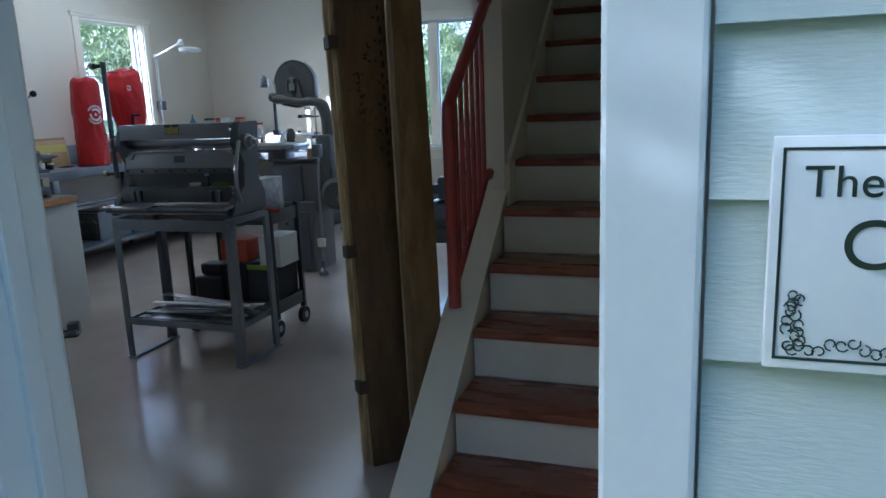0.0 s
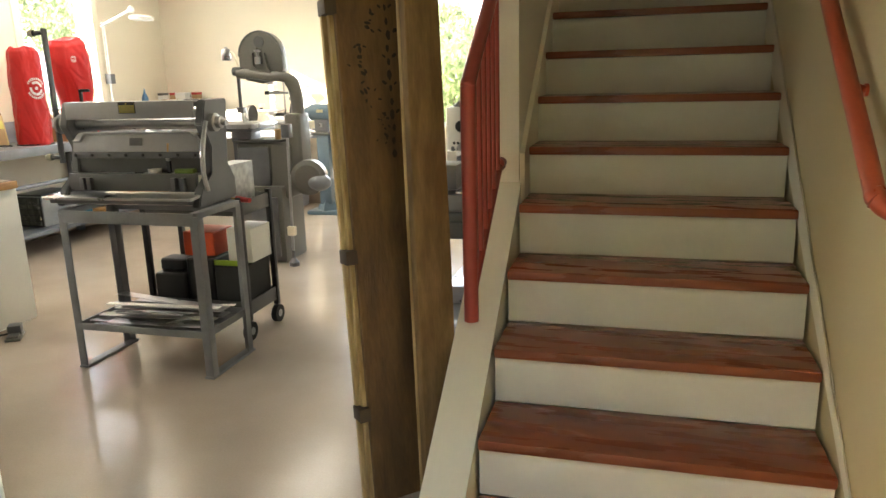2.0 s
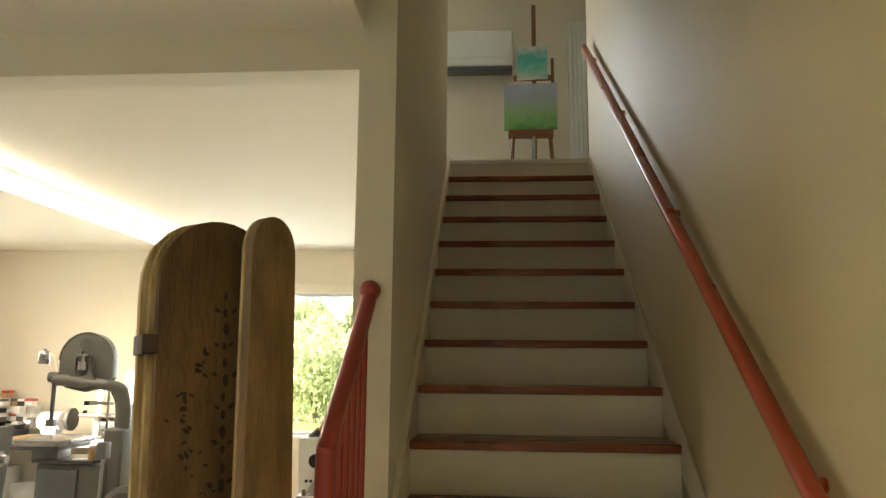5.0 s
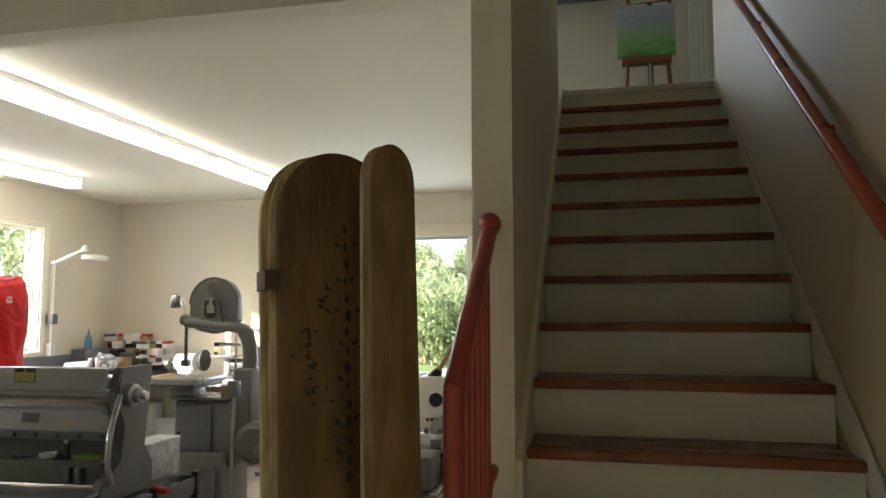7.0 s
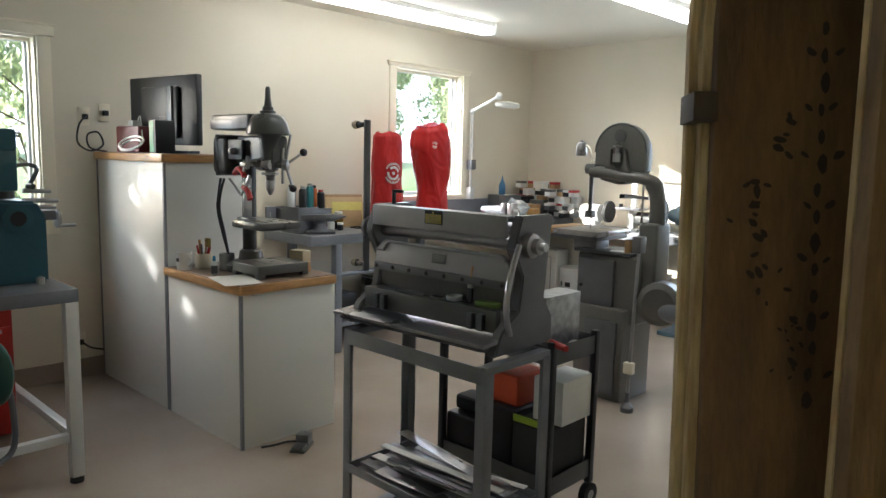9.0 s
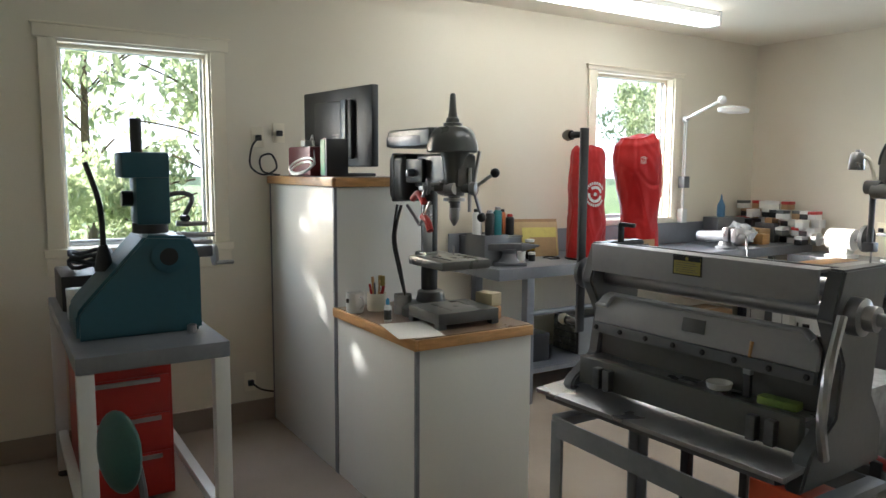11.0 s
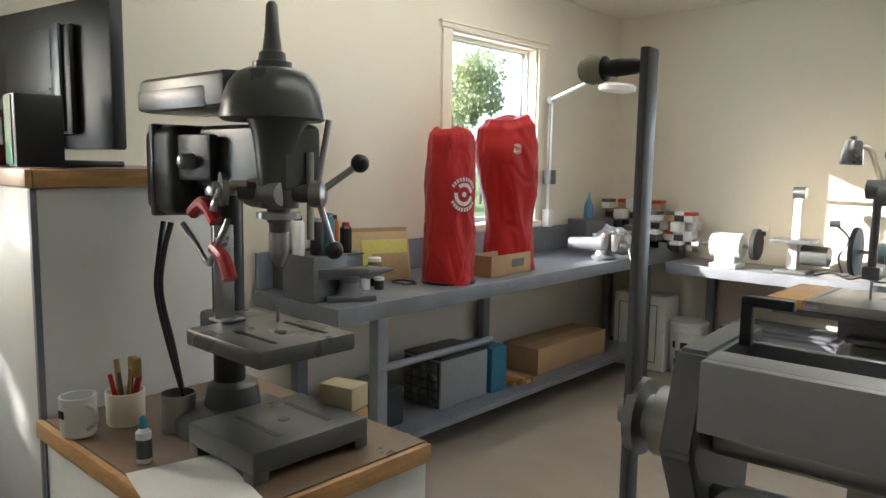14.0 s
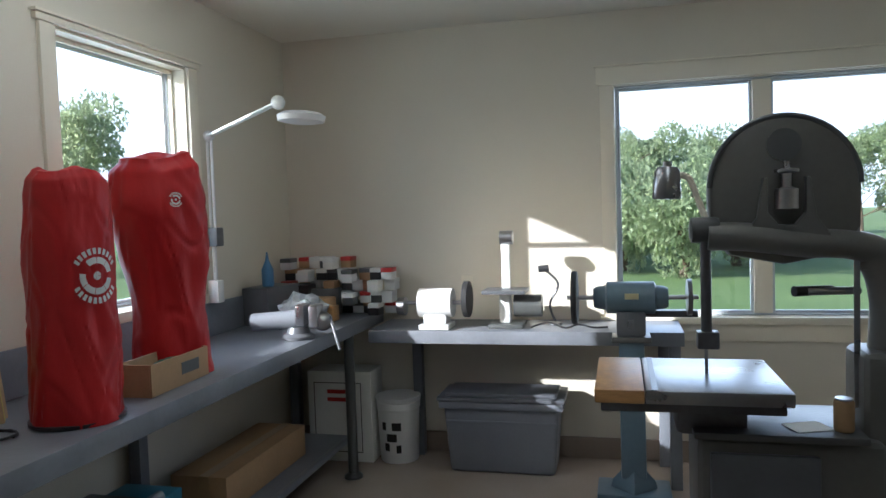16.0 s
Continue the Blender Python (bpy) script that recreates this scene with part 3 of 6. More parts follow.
# sheet-metal machine on its stand
stand = thing("machine_stand", "grey painted angle-steel stand with a lower tray", "stand", -2.708, 3.40, 0)
SW, SD = 0.365, 0.185
for sx in (-1, 1):
    for sy in (-1, 1):
        lb = B()
        box(lb, sx * SW - 0.022, sy * SD - 0.003, 0, sx * SW + 0.022, sy * SD + 0.003, 0.80, bevel=0.001)
        box(lb, sx * (SW + 0.019) - 0.003, sy * SD, 0, sx * (SW + 0.019) + 0.003, sy * (SD - 0.042), 0.80, bevel=0.001)
        part("leg", lb, STANDGREY, stand)
    part("side_skid", box(B(), sx * SW - 0.025, -SD - 0.01, 0, sx * SW + 0.025, SD + 0.02, 0.012, bevel=0.003), STANDGREY, stand)
    part("tray_side", box(B(), sx * SW - 0.004, -SD + 0.005, 0.205, sx * SW + 0.004, SD - 0.005, 0.24), STANDGREY, stand)
for sy in (-1, 1):
    part("top_rail", box(B(), -SW, sy * SD - 0.004, 0.755, SW, sy * SD + 0.004, 0.815, bevel=0.002), STANDGREY, stand)
    part("tray_rail", box(B(), -SW, sy * SD - 0.004, 0.205, SW, sy * SD + 0.004, 0.24, bevel=0.001), STANDGREY, stand)
part("tray", box(B(), -SW + 0.02, -SD + 0.006, 0.206, SW - 0.02, SD - 0.006, 0.212), STANDGREY, stand)
for sx in (-1, 1):
    part("top_side", box(B(), sx * SW - 0.022, -SD, 0.79, sx * SW + 0.022, SD, 0.818, bevel=0.002), STANDGREY, stand)

brake = thing("sheet_metal_brake", "grey combined shear, brake and slip roll with crank on a stand", "machine", -2.782, 3.505, 0.82, 3)
TALL = 0.835    # all heights of the machine by one ratio
ALUG = material("light_grey_enamel", (0.31, 0.312, 0.33), 0.33, vary=0.07, grain=60, blot=4, second=(0.27, 0.275, 0.29))
for sx in (-1, 1):
    out = [(-0.20, 0.0), (0.17, 0.0), (0.17, 0.12), (0.11, 0.22), (0.13, 0.42), (0.15, 0.60), (-0.06, 0.60), (-0.10, 0.46), (-0.04, 0.33), (-0.06, 0.18), (-0.16, 0.10)]
    sb = B()
    yz_plate(sb, out, sx * 0.385 - 0.022, sx * 0.385 + 0.022)
    bmesh.ops.bevel(sb, geom=list(sb.edges), offset=0.006, segments=2, affect="EDGES")
    part("side_frame", sb, GREYPAINT, brake)
    if sx > 0:
        part("curved_link", tube(B(), bend([(sx * 0.42, -0.13, 0.09), (sx * 0.43, -0.17, 0.2), (sx * 0.43, -0.155, 0.34), (sx * 0.42, -0.09, 0.48)], 6), 0.012, 8), STEEL, brake, "worn steel link")
    part("shaft_boss", lathe(B(), [(0.045, 0), (0.045, 0.03), (0.03, 0.035), (0.03, 0.06), (0.016, 0.062), (0.016, 0.085)], (sx * 0.407, -0.02, 0.47), (sx, 0, 0), 18), STEEL, brake)
part("top_cover", box(box(B(), -0.362, -0.10, 0.50, 0.362, -0.085, 0.60, bevel=0.004), -0.362, -0.085, 0.588, 0.362, -0.035, 0.60, bevel=0.004), ALUG, brake, "light grey folded top cover")
for dy, z in ((-0.02, 0.47), (0.035, 0.53), (0.04, 0.455)):
    part("roller", rod(B(), (-0.36, dy, z), (0.36, dy, z), 0.024, seg=18), STEEL, brake)
ub = B()
slab(ub, [(-0.362, 0.31), (0.362, 0.31), (0.362, 0.375), (0.34, 0.41), (0.32, 0.425), (-0.32, 0.425), (-0.34, 0.41), (-0.362, 0.375)], 0.02, Matrix.Translation((0, -0.115, 0)) @ Matrix.Rotation(radians(-8), 4, "X"), 0.003)
part("upper_beam", ub, ALUG, brake, "light grey clamping beam")
BEAM = Matrix.Translation((0, -0.115, 0)) @ Matrix.Rotation(radians(-8), 4, "X")
part("beam_rim", tube(B(), [BEAM @ Vector(p) for p in ((-0.358, -0.012, 0.372), (-0.315, -0.012, 0.374), (-0.30, -0.012, 0.405), (-0.285, -0.012, 0.418), (0.315, -0.012, 0.418), (0.345, -0.012, 0.395))], 0.008, 8), ALUG, brake, "raised cast rim")
part("screw_strip", slab(B(), [(-0.362, 0.272), (0.362, 0.272), (0.362, 0.308), (-0.362, 0.308)], 0.018, BEAM @ Matrix.Translation((0, -0.004, 0)), 0.002), GREYPAINT, brake)
for i in range(8):
    part("screw", lathe(B(), [(0.0, 0.006), (0.006, 0.006), (0.0085, 0.003), (0.0085, 0)], BEAM @ Vector((-0.345 + i * 0.0985, -0.0135, 0.290)), (0, -1, 0.14), 10), BLACK, brake)
part("throat_plate", box(B(), -0.36, -0.045, 0.18, 0.36, -0.03, 0.40), DARKGREY, brake)
part("lower_beam", box(B(), -0.362, -0.14, 0.085, 0.362, -0.11, 0.185, bevel=0.004), DARKGREY, brake)
part("lower_tray", box(B(), -0.36, -0.11, 0.17, 0.36, -0.045, 0.18), STEEL, brake)
for x in (-0.27, -0.23, 0.25, 0.30):
    part("clamp_lug", box(B(), x - 0.013, -0.165, 0.09, x + 0.013, -0.14, 0.165, bevel=0.004), DARKSTEEL, brake)
ap = B()
slab(ap, [(-0.43, 0.0), (0.40, 0.0), (0.40, 0.016), (-0.43, 0.016)], 0.15, Matrix.Translation((0.0, -0.185, 0.055)) @ Matrix.Rotation(radians(4), 4, "X"), 0.003)
part("apron_table", ap, STEEL, brake, "worn steel shear table")
part("apron_truss", yz_plate(B(), [(-0.14, 0.0), (-0.245, 0.03), (-0.245, 0.052), (-0.10, 0.052)], -0.40, 0.37), DARKSTEEL, brake)
part("rear_cover", box(B(), -0.362, 0.085, 0.50, 0.362, 0.10, 0.585, bevel=0.004), GREYPAINT, brake)
lp = part("label_plate", box(B(), -0.045, -0.1030, 0.536, 0.042, -0.1005, 0.594, bevel=0.001), material("brass_label", (0.42, 0.36, 0.10), 0.35, 0.5), brake, "brass rating plate")
part("title_band", box(B(), -0.045, -0.1040, 0.579, 0.042, -0.1032, 0.594), BLACK, lp, "black title band")
part("title_badge", lathe(B(), [(0.0, 0.0008), (0.005, 0.0008), (0.005, 0)], (-0.001, -0.1042, 0.5865), (0, -1, 0), 16), lp.data.materials[0], lp)
for i in range(5):
    part("text_bar", box(B(), -0.038, -0.1036, 0.543 + i * 0.007, 0.034 - 0.008 * (i % 3), -0.1031, 0.5445 + i * 0.007), DARKGREY, lp)
part("plate_frame", box(B(), -0.049, -0.1022, 0.532, 0.046, -0.1002, 0.598, bevel=0.001), BLACK, brake)
bp = part("beam_plate", slab(B(), [(-0.028, 0.345), (0.045, 0.345), (0.045, 0.390), (-0.028, 0.390)], 0.003, BEAM @ Matrix.Translation((0, -0.0112, 0)), 0.0005), DARKGREY, brake, "dark maker's plate")
# crank on the far end
cx, cy, cz = -0.464, -0.04, 0.47
part("lock_lever", box(box(B(), -0.352, 0.005, 0.60, -0.338, 0.019, 0.67, bevel=0.002), -0.352, 0.005, 0.658, -0.29, 0.019, 0.674, bevel=0.004), BLACK, brake, "black clamp lever")
part("crank_shaft", rod(B(), (-0.41, -0.02, 0.47), (cx - 0.01, -0.02, 0.47), 0.02), STEEL, brake)
part("crank_disc", lathe(B(), [(0.03, 0), (0.05, 0.004), (0.05, 0.018), (0.03, 0.024)], (cx + 0.012, -0.02, 0.47), (-1, 0, 0), 20), STEEL, brake)
part("crank_arm", box(B(), cx - 0.012, cy - 0.014, 0.235, cx, cy + 0.018, 1.03, bevel=0.003), GREYPAINT, brake)
for z in (1.005, 0.27):
    k = part("crank_grip", lathe(B(), [(0.007, 0), (0.010, 0.015), (0.0115, 0.04), (0.010, 0.056), (0.016, 0.059), (0.0185, 0.078), (0.014, 0.092), (0.005, 0.0945)], (cx - 0.01, cy, z), (-1, 0.1, 0), 16), BLACK, brake, "black grip with worn tan knob")
    part("knob", lathe(B(), [(0.0165, 0.059), (0.0193, 0.078), (0.0146, 0.093), (0.005, 0.0957)], (cx - 0.01, cy, z), (-1, 0.1, 0), 16), material("tan_knob", (0.34, 0.30, 0.20), 0.5), k)

for ob in brake.children:
    for p in (ob, *ob.children):
        mid = sum((v.co.z for v in p.data.vertices), 0.0) / len(p.data.vertices)
        turned = p.name.split(".")[0] in ("shaft_boss", "roller", "screw", "crank_shaft", "crank_disc", "crank_grip", "knob", "title_badge")
        for v in p.data.vertices:
            v.co.x *= 0.965
            v.co.z = v.co.z + mid * (TALL - 1) if turned else v.co.z * TALL

TRAYZ = 0.82 + 0.18 * TALL + 0.001
dsh = thing("dish", "small white oval dish on the machine's steel ledge", "dish", -2.68, 3.43, TRAYZ)
part("bowl", lathe(B(), [(0.02, 0), (0.030, 0.004), (0.034, 0.02), (0.031, 0.02), (0.026, 0.008)], seg=22), WHITEPL, dsh)
br2 = thing("brush", "flux brush with pale handle standing on steel ledge", "brush", -2.60, 3.435, TRAYZ)
part("bristles", box(B(), -0.010, -0.006, 0, 0.010, 0.006, 0.06, bevel=0.002), RUBBER, br2)
part("ferrule", box(B(), -0.011, -0.007, 0.06, 0.011, 0.007, 0.075, bevel=0.001), STEEL, br2)
part("handle", rod(B(), (0, 0, 0.075), (0.004, 0.004, 0.145), 0.006, 0.005, 10), OAK, br2)
o = part("scouring_pad", box(B(), -0.05, -0.02, 0, 0.05, 0.02, 0.022, bevel=0.007), material("green_pad", (0.16, 0.24, 0.05), 0.9, vary=0.25, grain=120, bump=0.4))
o.matrix_world = pose(-2.51, 3.435, TRAYZ, 0, 0, 8)
tagged(o, "green scouring pad lying on the steel ledge", "pad")

# scrap in the stand's tray
for i in range(26):
    rr = random.Random(100 + i)
    th_m = (PAPER, STEEL, ALUG, DARKSTEEL, STEEL)[i % 5]
    L, wdt = 0.14 + 0.20 * rr.random(), 0.02 + 0.07 * rr.random()
    sb = B()
    box(sb, -L, -wdt / 2, 0, L, wdt / 2, 0.002 + 0.003 * rr.random(), bevel=0.0006, m=Matrix.Rotation(radians(rr.uniform(-1.5, 1.5)), 4, "Y"))
    o = part("metal_offcut", sb, th_m)
    o.matrix_world = pose(-2.708 + max(-0.345 + L, min(0.345 - L, rr.uniform(-0.12, 0.12))), 3.40 + rr.uniform(-0.11, 0.11), 0.214 + i * 0.0035, 0, 0, rr.uniform(-9, 9))
    tagged(o, "thin offcut of bare sheet metal on the stand's tray", "offcut", "offcuts in the tray")

# ---- drill press ----
dp = thing("drill_press", "dark grey bench drill press with chuck and feed levers", "drill press", -4.39, 3.565, 0.864)
DPG = material("drill_grey_enamel", (0.075, 0.078, 0.074), 0.3, vary=0.08, grain=70, blot=5, bump=0.03)
bs = B()
box(bs, 0.08, -0.165, 0.02, 0.345, 0.15, 0.072, bevel=0.008)
part("base", bs, DPG, dp)
for sx in (0.08, 0.305):
    for sy in (-0.165, 0.11):
        part("base_foot", box(B(), sx, sy, 0, sx + 0.04, sy + 0.04, 0.03, bevel=0.006), DPG, dp)
part("column_foot", lathe(B(), [(0.14, 0), (0.14, 0.035), (0.12, 0.05), (0.07, 0.062), (0.062, 0.11), (0.048, 0.118)], (0, 0, 0), seg=32), DPG, dp)
# black strips and a disc drawn for the shade inside the base openings
for sy in (-0.07, 0.07):
    part("base_slot", box(B(), 0.13, sy - 0.007, 0.0722, 0.30, sy + 0.007, 0.0732), BLACK, dp)
part("base_hole", lathe(B(), [(0.014, 0), (0.014, 0.001)], (0.22, 0, 0.0722)), BLACK, dp)
for a in (40, 140, 220, 320):
    part("bolt", lathe(B(), [(0.012, 0), (0.012, 0.008), (0.006, 0.011)], (0.11 * math.cos(radians(a)), 0.11 * math.sin(radians(a)), 0.05), seg=8), STEEL, dp)
part("column", rod(B(), (-0.012, 0, 0.1), (-0.012, 0, 0.72), 0.039, seg=24), BLACK, dp)
part("column_collar", lathe(B(), [(0.05, 0), (0.052, 0.012), (0.045, 0.03)], (-0.012, 0, 0.585), seg=24), STEEL, dp)
tb = B()
box(tb, 0.115, -0.185, 0.262, 0.405, 0.06, 0.302, bevel=0.01)
box(tb, -0.055, -0.06, 0.235, 0.16, 0.055, 0.30, bevel=0.015)
table = part("work_table", tb, DPG, dp)
# Flat near-black strips and a disc stand in for shade inside the table's slots.
SLOT = material("slot_shade_black", (0.008, 0.008, 0.008), 0.9, bump=0)
for sy in (-0.125, 0.005):
    part("slot", box(B(), 0.22, sy - 0.006, 0.3022, 0.37, sy + 0.006, 0.3032), SLOT, table)
part("hole", lathe(B(), [(0.014, 0), (0.014, 0.001)], (0.295, -0.06, 0.3022)), SLOT, table)
part("bolt", rod(B(), (0.2, 0.0, 0.30), (0.2, 0.0, 0.34), 0.004), STEEL, table)
# head
hb = B()
box(hb, -0.05, -0.055, 0.60, 0.30, 0.055, 0.752, bevel=0.025, seg=3)
lathe(hb, [(0.043, 0.0), (0.046, 0.08), (0.055, 0.16), (0.07, 0.20)], (0.25, -0.03, 0.57), seg=24)
part("head", hb, DPG, dp)
part("quill", lathe(B(), [(0.012, 0.0), (0.020, 0.002), (0.022, 0.03), (0.026, 0.032), (0.026, 0.06), (0.044, 0.064), (0.044, 0.078), (0.030, 0.082), (0.030, 0.16)], (0.25, -0.03, 0.505), seg=20), DARKSTEEL, dp)
part("chuck", lathe(B(), [(0.006, -0.024), (0.010, -0.018), (0.017, -0.004), (0.021, 0.004), (0.0225, 0.012), (0.0225, 0.052), (0.017, 0.057), (0.012, 0.07)], (0.25, -0.03, 0.462), seg=20), STEEL, dp)
part("depth_collar", lathe(B(), [(0.030, 0), (0.048, 0), (0.048, 0.014), (0.03, 0.014)], (0.25, -0.03, 0.545), seg=20), STEEL, dp)
for dx, dy in ((0.05, 0.04), (-0.045, 0.045)):
    part("depth_rod", rod(B(), (0.26 + dx, -0.03 + dy, 0.50), (0.26 + dx, -0.03 + dy, 0.69), 0.008, seg=10), STEEL, dp)
part("pulley_cover", lathe(B(), [(0.07, 0.004), (0.104, 0), (0.114, 0.006), (0.112, 0.022), (0.104, 0.055), (0.094, 0.082), (0.078, 0.102), (0.056, 0.112), (0.042, 0.113), (0.042, 0.126), (0.030, 0.129), (0.028, 0.146), (0.021, 0.152), (0.016, 0.19), (0.0125, 0.246), (0.008, 0.253)], (0.232, -0.03, 0.755), seg=36), DPG, dp, "rounded dark grey pulley cover")
gb = B()
box(gb, -0.225, -0.115, 0.782, 0.18, 0.075, 0.866, bevel=0.022, seg=3)
part("belt_guard", gb, DPG, dp)
part("guard_band", box(B(), -0.228, -0.1175, 0.785, 0.10, 0.0775, 0.838, bevel=0.012, seg=2), DARKSTEEL, dp, "polished steel guard band")
mb = B()
box(mb, -0.25, -0.10, 0.53, -0.08, 0.075, 0.755, bevel=0.045, seg=4)
part("motor", mb, BLACK, dp, "black motor housing")
part("motor_strap", box(B(), -0.20, -0.105, 0.526, -0.18, 0.078, 0.758, bevel=0.02), DARKSTEEL, dp)
part("motor_bracket", box(B(), -0.16, -0.04, 0.60, 0.0, 0.04, 0.68, bevel=0.01), DPG, dp)
part("switch_box", box(B(), -0.10, -0.085, 0.62, 0.06, -0.06, 0.73, bevel=0.01), BLACK, dp)
part("lock_knob", lathe(B(), [(0.012, 0), (0.03, 0.008), (0.03, 0.02), (0.02, 0.03), (0.016, 0.06), (0.01, 0.064)], (-0.02, -0.055, 0.665), (0, -1, 0), 14), STEEL, dp)
part("feed_boss", lathe(B(), [(0.03, 0), (0.034, 0.02), (0.034, 0.11), (0.026, 0.13)], (0.16, -0.045, 0.60), (1, 0, 0), 18), STEEL, dp)
part("feed_shaft", rod(B(), (0.19, -0.09, 0.605), (0.315, 0.015, 0.60), 0.02), DPG, dp)
part("dial", lathe(B(), [(0.038, 0), (0.038, 0.014), (0.016, 0.016), (0.014, 0.03)], (0.155, -0.10, 0.607), (-0.4, -1, 0), 22), STEEL, dp, "bright round stop dial")
part("feed_hub", lathe(B(), [(0.02, 0), (0.03, 0.005), (0.03, 0.03), (0.018, 0.036)], (0.305, 0.012, 0.60), (0.8, 0.6, 0), 16), STEEL, dp)
for e in ((0.37, 0.10, 0.668), (0.33, 0.06, 0.475), (0.325, 0.05, 0.76)):
    lv = part("feed_lever", rod(B(), (0.32, 0.02, 0.60), e, 0.0075, seg=10), STEEL, dp)
    if e[2] < 0.7:
        part("knob", ball(B(), e, 0.021, 14), BLACK, lv, "black ball knob")
part("quill_lock", tube(B(), bend([(0.215, -0.085, 0.62), (0.17, -0.12, 0.61), (0.155, -0.135, 0.56)], 5), 0.008, 8), STEEL, dp)
part("flex_conduit", tube(B(), bend([(0.16, -0.10, 0.54), (0.12, -0.115, 0.46), (0.05, -0.09, 0.43), (-0.06, -0.06, 0.47), (-0.12, -0.06, 0.51)], 6), 0.007, 8), STEEL, dp)
for dx in (0, 0.02):
    part("power_cord", tube(B(), bend([(-0.20 + dx * 2, -0.07, 0.51), (-0.19 + dx, -0.09, 0.42), (-0.185 + dx, -0.10, 0.33), (-0.15 + dx, -0.09, 0.20), (-0.115, -0.075, 0.08), (-0.10, -0.07, 0.02)], 6), 0.0075, 8), BLACK, dp)
fx = thing("clamp_fixture", "small bright steel bracket with red toggle clamp on drill table", "clamp", -4.275, 3.485, 1.167)
part("bracket", box(box(B(), -0.03, -0.03, 0, 0.03, 0.03, 0.006, bevel=0.001), -0.005, -0.03, 0.006, 0.0, 0.02, 0.22, bevel=0.001), STEEL, fx)
for pts in ([(-0.09, -0.03, 0.245), (-0.03, -0.035, 0.27), (0.01, -0.03, 0.23)], [(0.0, -0.03, 0.17), (0.05, -0.035, 0.15), (0.08, -0.04, 0.11)]):
    part("clamp_arm", tube(B(), bend(pts, 5), 0.016, 10), REDSTEEL, fx, "red toggle clamp arm")

# things on the low cabinet
T0 = 0.863


def mug(x, y, z):
    th = thing("mug", "white china mug with a small dark crest", "mug", x, y, z, 10)
    part("body", lathe(B(), [(0.036, 0), (0.041, 0.006), (0.042, 0.098), (0.038, 0.098), (0.037, 0.01)], seg=28), WHITEPL, th)
    part("handle", tube(B(), bend([(0.04, 0, 0.08), (0.068, 0, 0.076), (0.072, 0, 0.045), (0.042, 0, 0.022)], 6), 0.006, 8), WHITEPL, th)
    part("crest", box(B(), -0.012, -0.044, 0.05, 0.008, -0.040, 0.07, bevel=0.002), BLACK, th)


mug(-4.60, 3.27, T0)
ph = thing("pencil_cup", "cream ceramic cup holding brushes and pencils", "cup", -4.60, 3.385, T0)
part("cup", lathe(B(), [(0.043, 0), (0.046, 0.005), (0.048, 0.085), (0.043, 0.085), (0.042, 0.01)], seg=24), TRIM, ph)
for i, (mt, r, L) in enumerate(((OAK, 0.006, 0.15), (REDSTEEL, 0.01, 0.12), (BLACK, 0.006, 0.11), (OAK, 0.009, 0.16), (REDSTEEL, 0.007, 0.13), (DARKSTEEL, 0.006, 0.14))):
    a = i * 1.1
    part("pencil", rod(B(), (0.012 * math.cos(a), 0.012 * math.sin(a), 0.012), (0.034 * math.cos(a), 0.034 * math.sin(a), L), r, r * 0.8, 8), mt, ph)
part("brush_head", box(B(), -0.005, 0.01, 0.12, 0.035, 0.03, 0.17, bevel=0.005), material("bristles", (0.35, 0.25, 0.06), 0.8), ph)
gl = thing("glue_bottle", "small white bottle with dark label and blue cap", "bottle", -4.33, 3.305, T0)
part("body", lathe(B(), [(0.015, 0), (0.017, 0.004), (0.017, 0.07), (0.008, 0.08)], seg=18), WHITEPL, gl)
part("label", lathe(B(), [(0.0175, 0.012), (0.0175, 0.055)], seg=18), DARKGREY, gl)
part("cap", lathe(B(), [(0.009, 0.079), (0.008, 0.10), (0.004, 0.107)], seg=14), material("blue_plastic", (0.05, 0.25, 0.42), 0.4), gl)
tc = thing("tin_can", "open ribbed steel tin can", "can", -4.47, 3.46, T0)
part("can", lathe(B(), [(0.042, 0), (0.043, 0.004), *[(0.0425 + 0.0012 * (i % 2), 0.012 + i * 0.006) for i in range(12)], (0.043, 0.092), (0.04, 0.092), (0.039, 0.01)], seg=26), STEEL, tc)
pp = B()
box(pp, -0.15, -0.10, 0, 0.15, 0.10, 0.0015)
o = part("paper_sheet", pp, PAPER)
o.matrix_world = pose(-4.13, 3.315, T0, 0, 0, -12)
tagged(o, "creased white paper sheet lying on worktop", "paper")
for i, (dz, m_) in enumerate(((0, OAK), (0.062, material("pale_box", (0.50, 0.42, 0.26), 0.6)))):
    o = part("small_box", box(B(), -0.05, -0.035, 0, 0.05, 0.035, 0.06, bevel=0.004), m_)
    o.matrix_world = pose(-4.17, 3.745, T0 + dz, 0, 0, 14)
    tagged(o, ("small pale wooden box with metal clasp" if i == 0 else "small pale carton on wooden box"), "box")
br = thing("striped_tube", "red and white banded cardboard tube standing upright", "tube", -4.62, 3.72, T0)
for i in range(6):
    part("band", rod(B(), (0, 0, i * 0.075), (0, 0, i * 0.075 + 0.074), 0.02, seg=16), (REDSTEEL, WHITEPL)[i % 2] if i > 2 else REDSTEEL, br)
part("cap", lathe(B(), [(0.021, 0.45), (0.021, 0.48), (0.017, 0.485)], seg=16), WHITEPL, br)

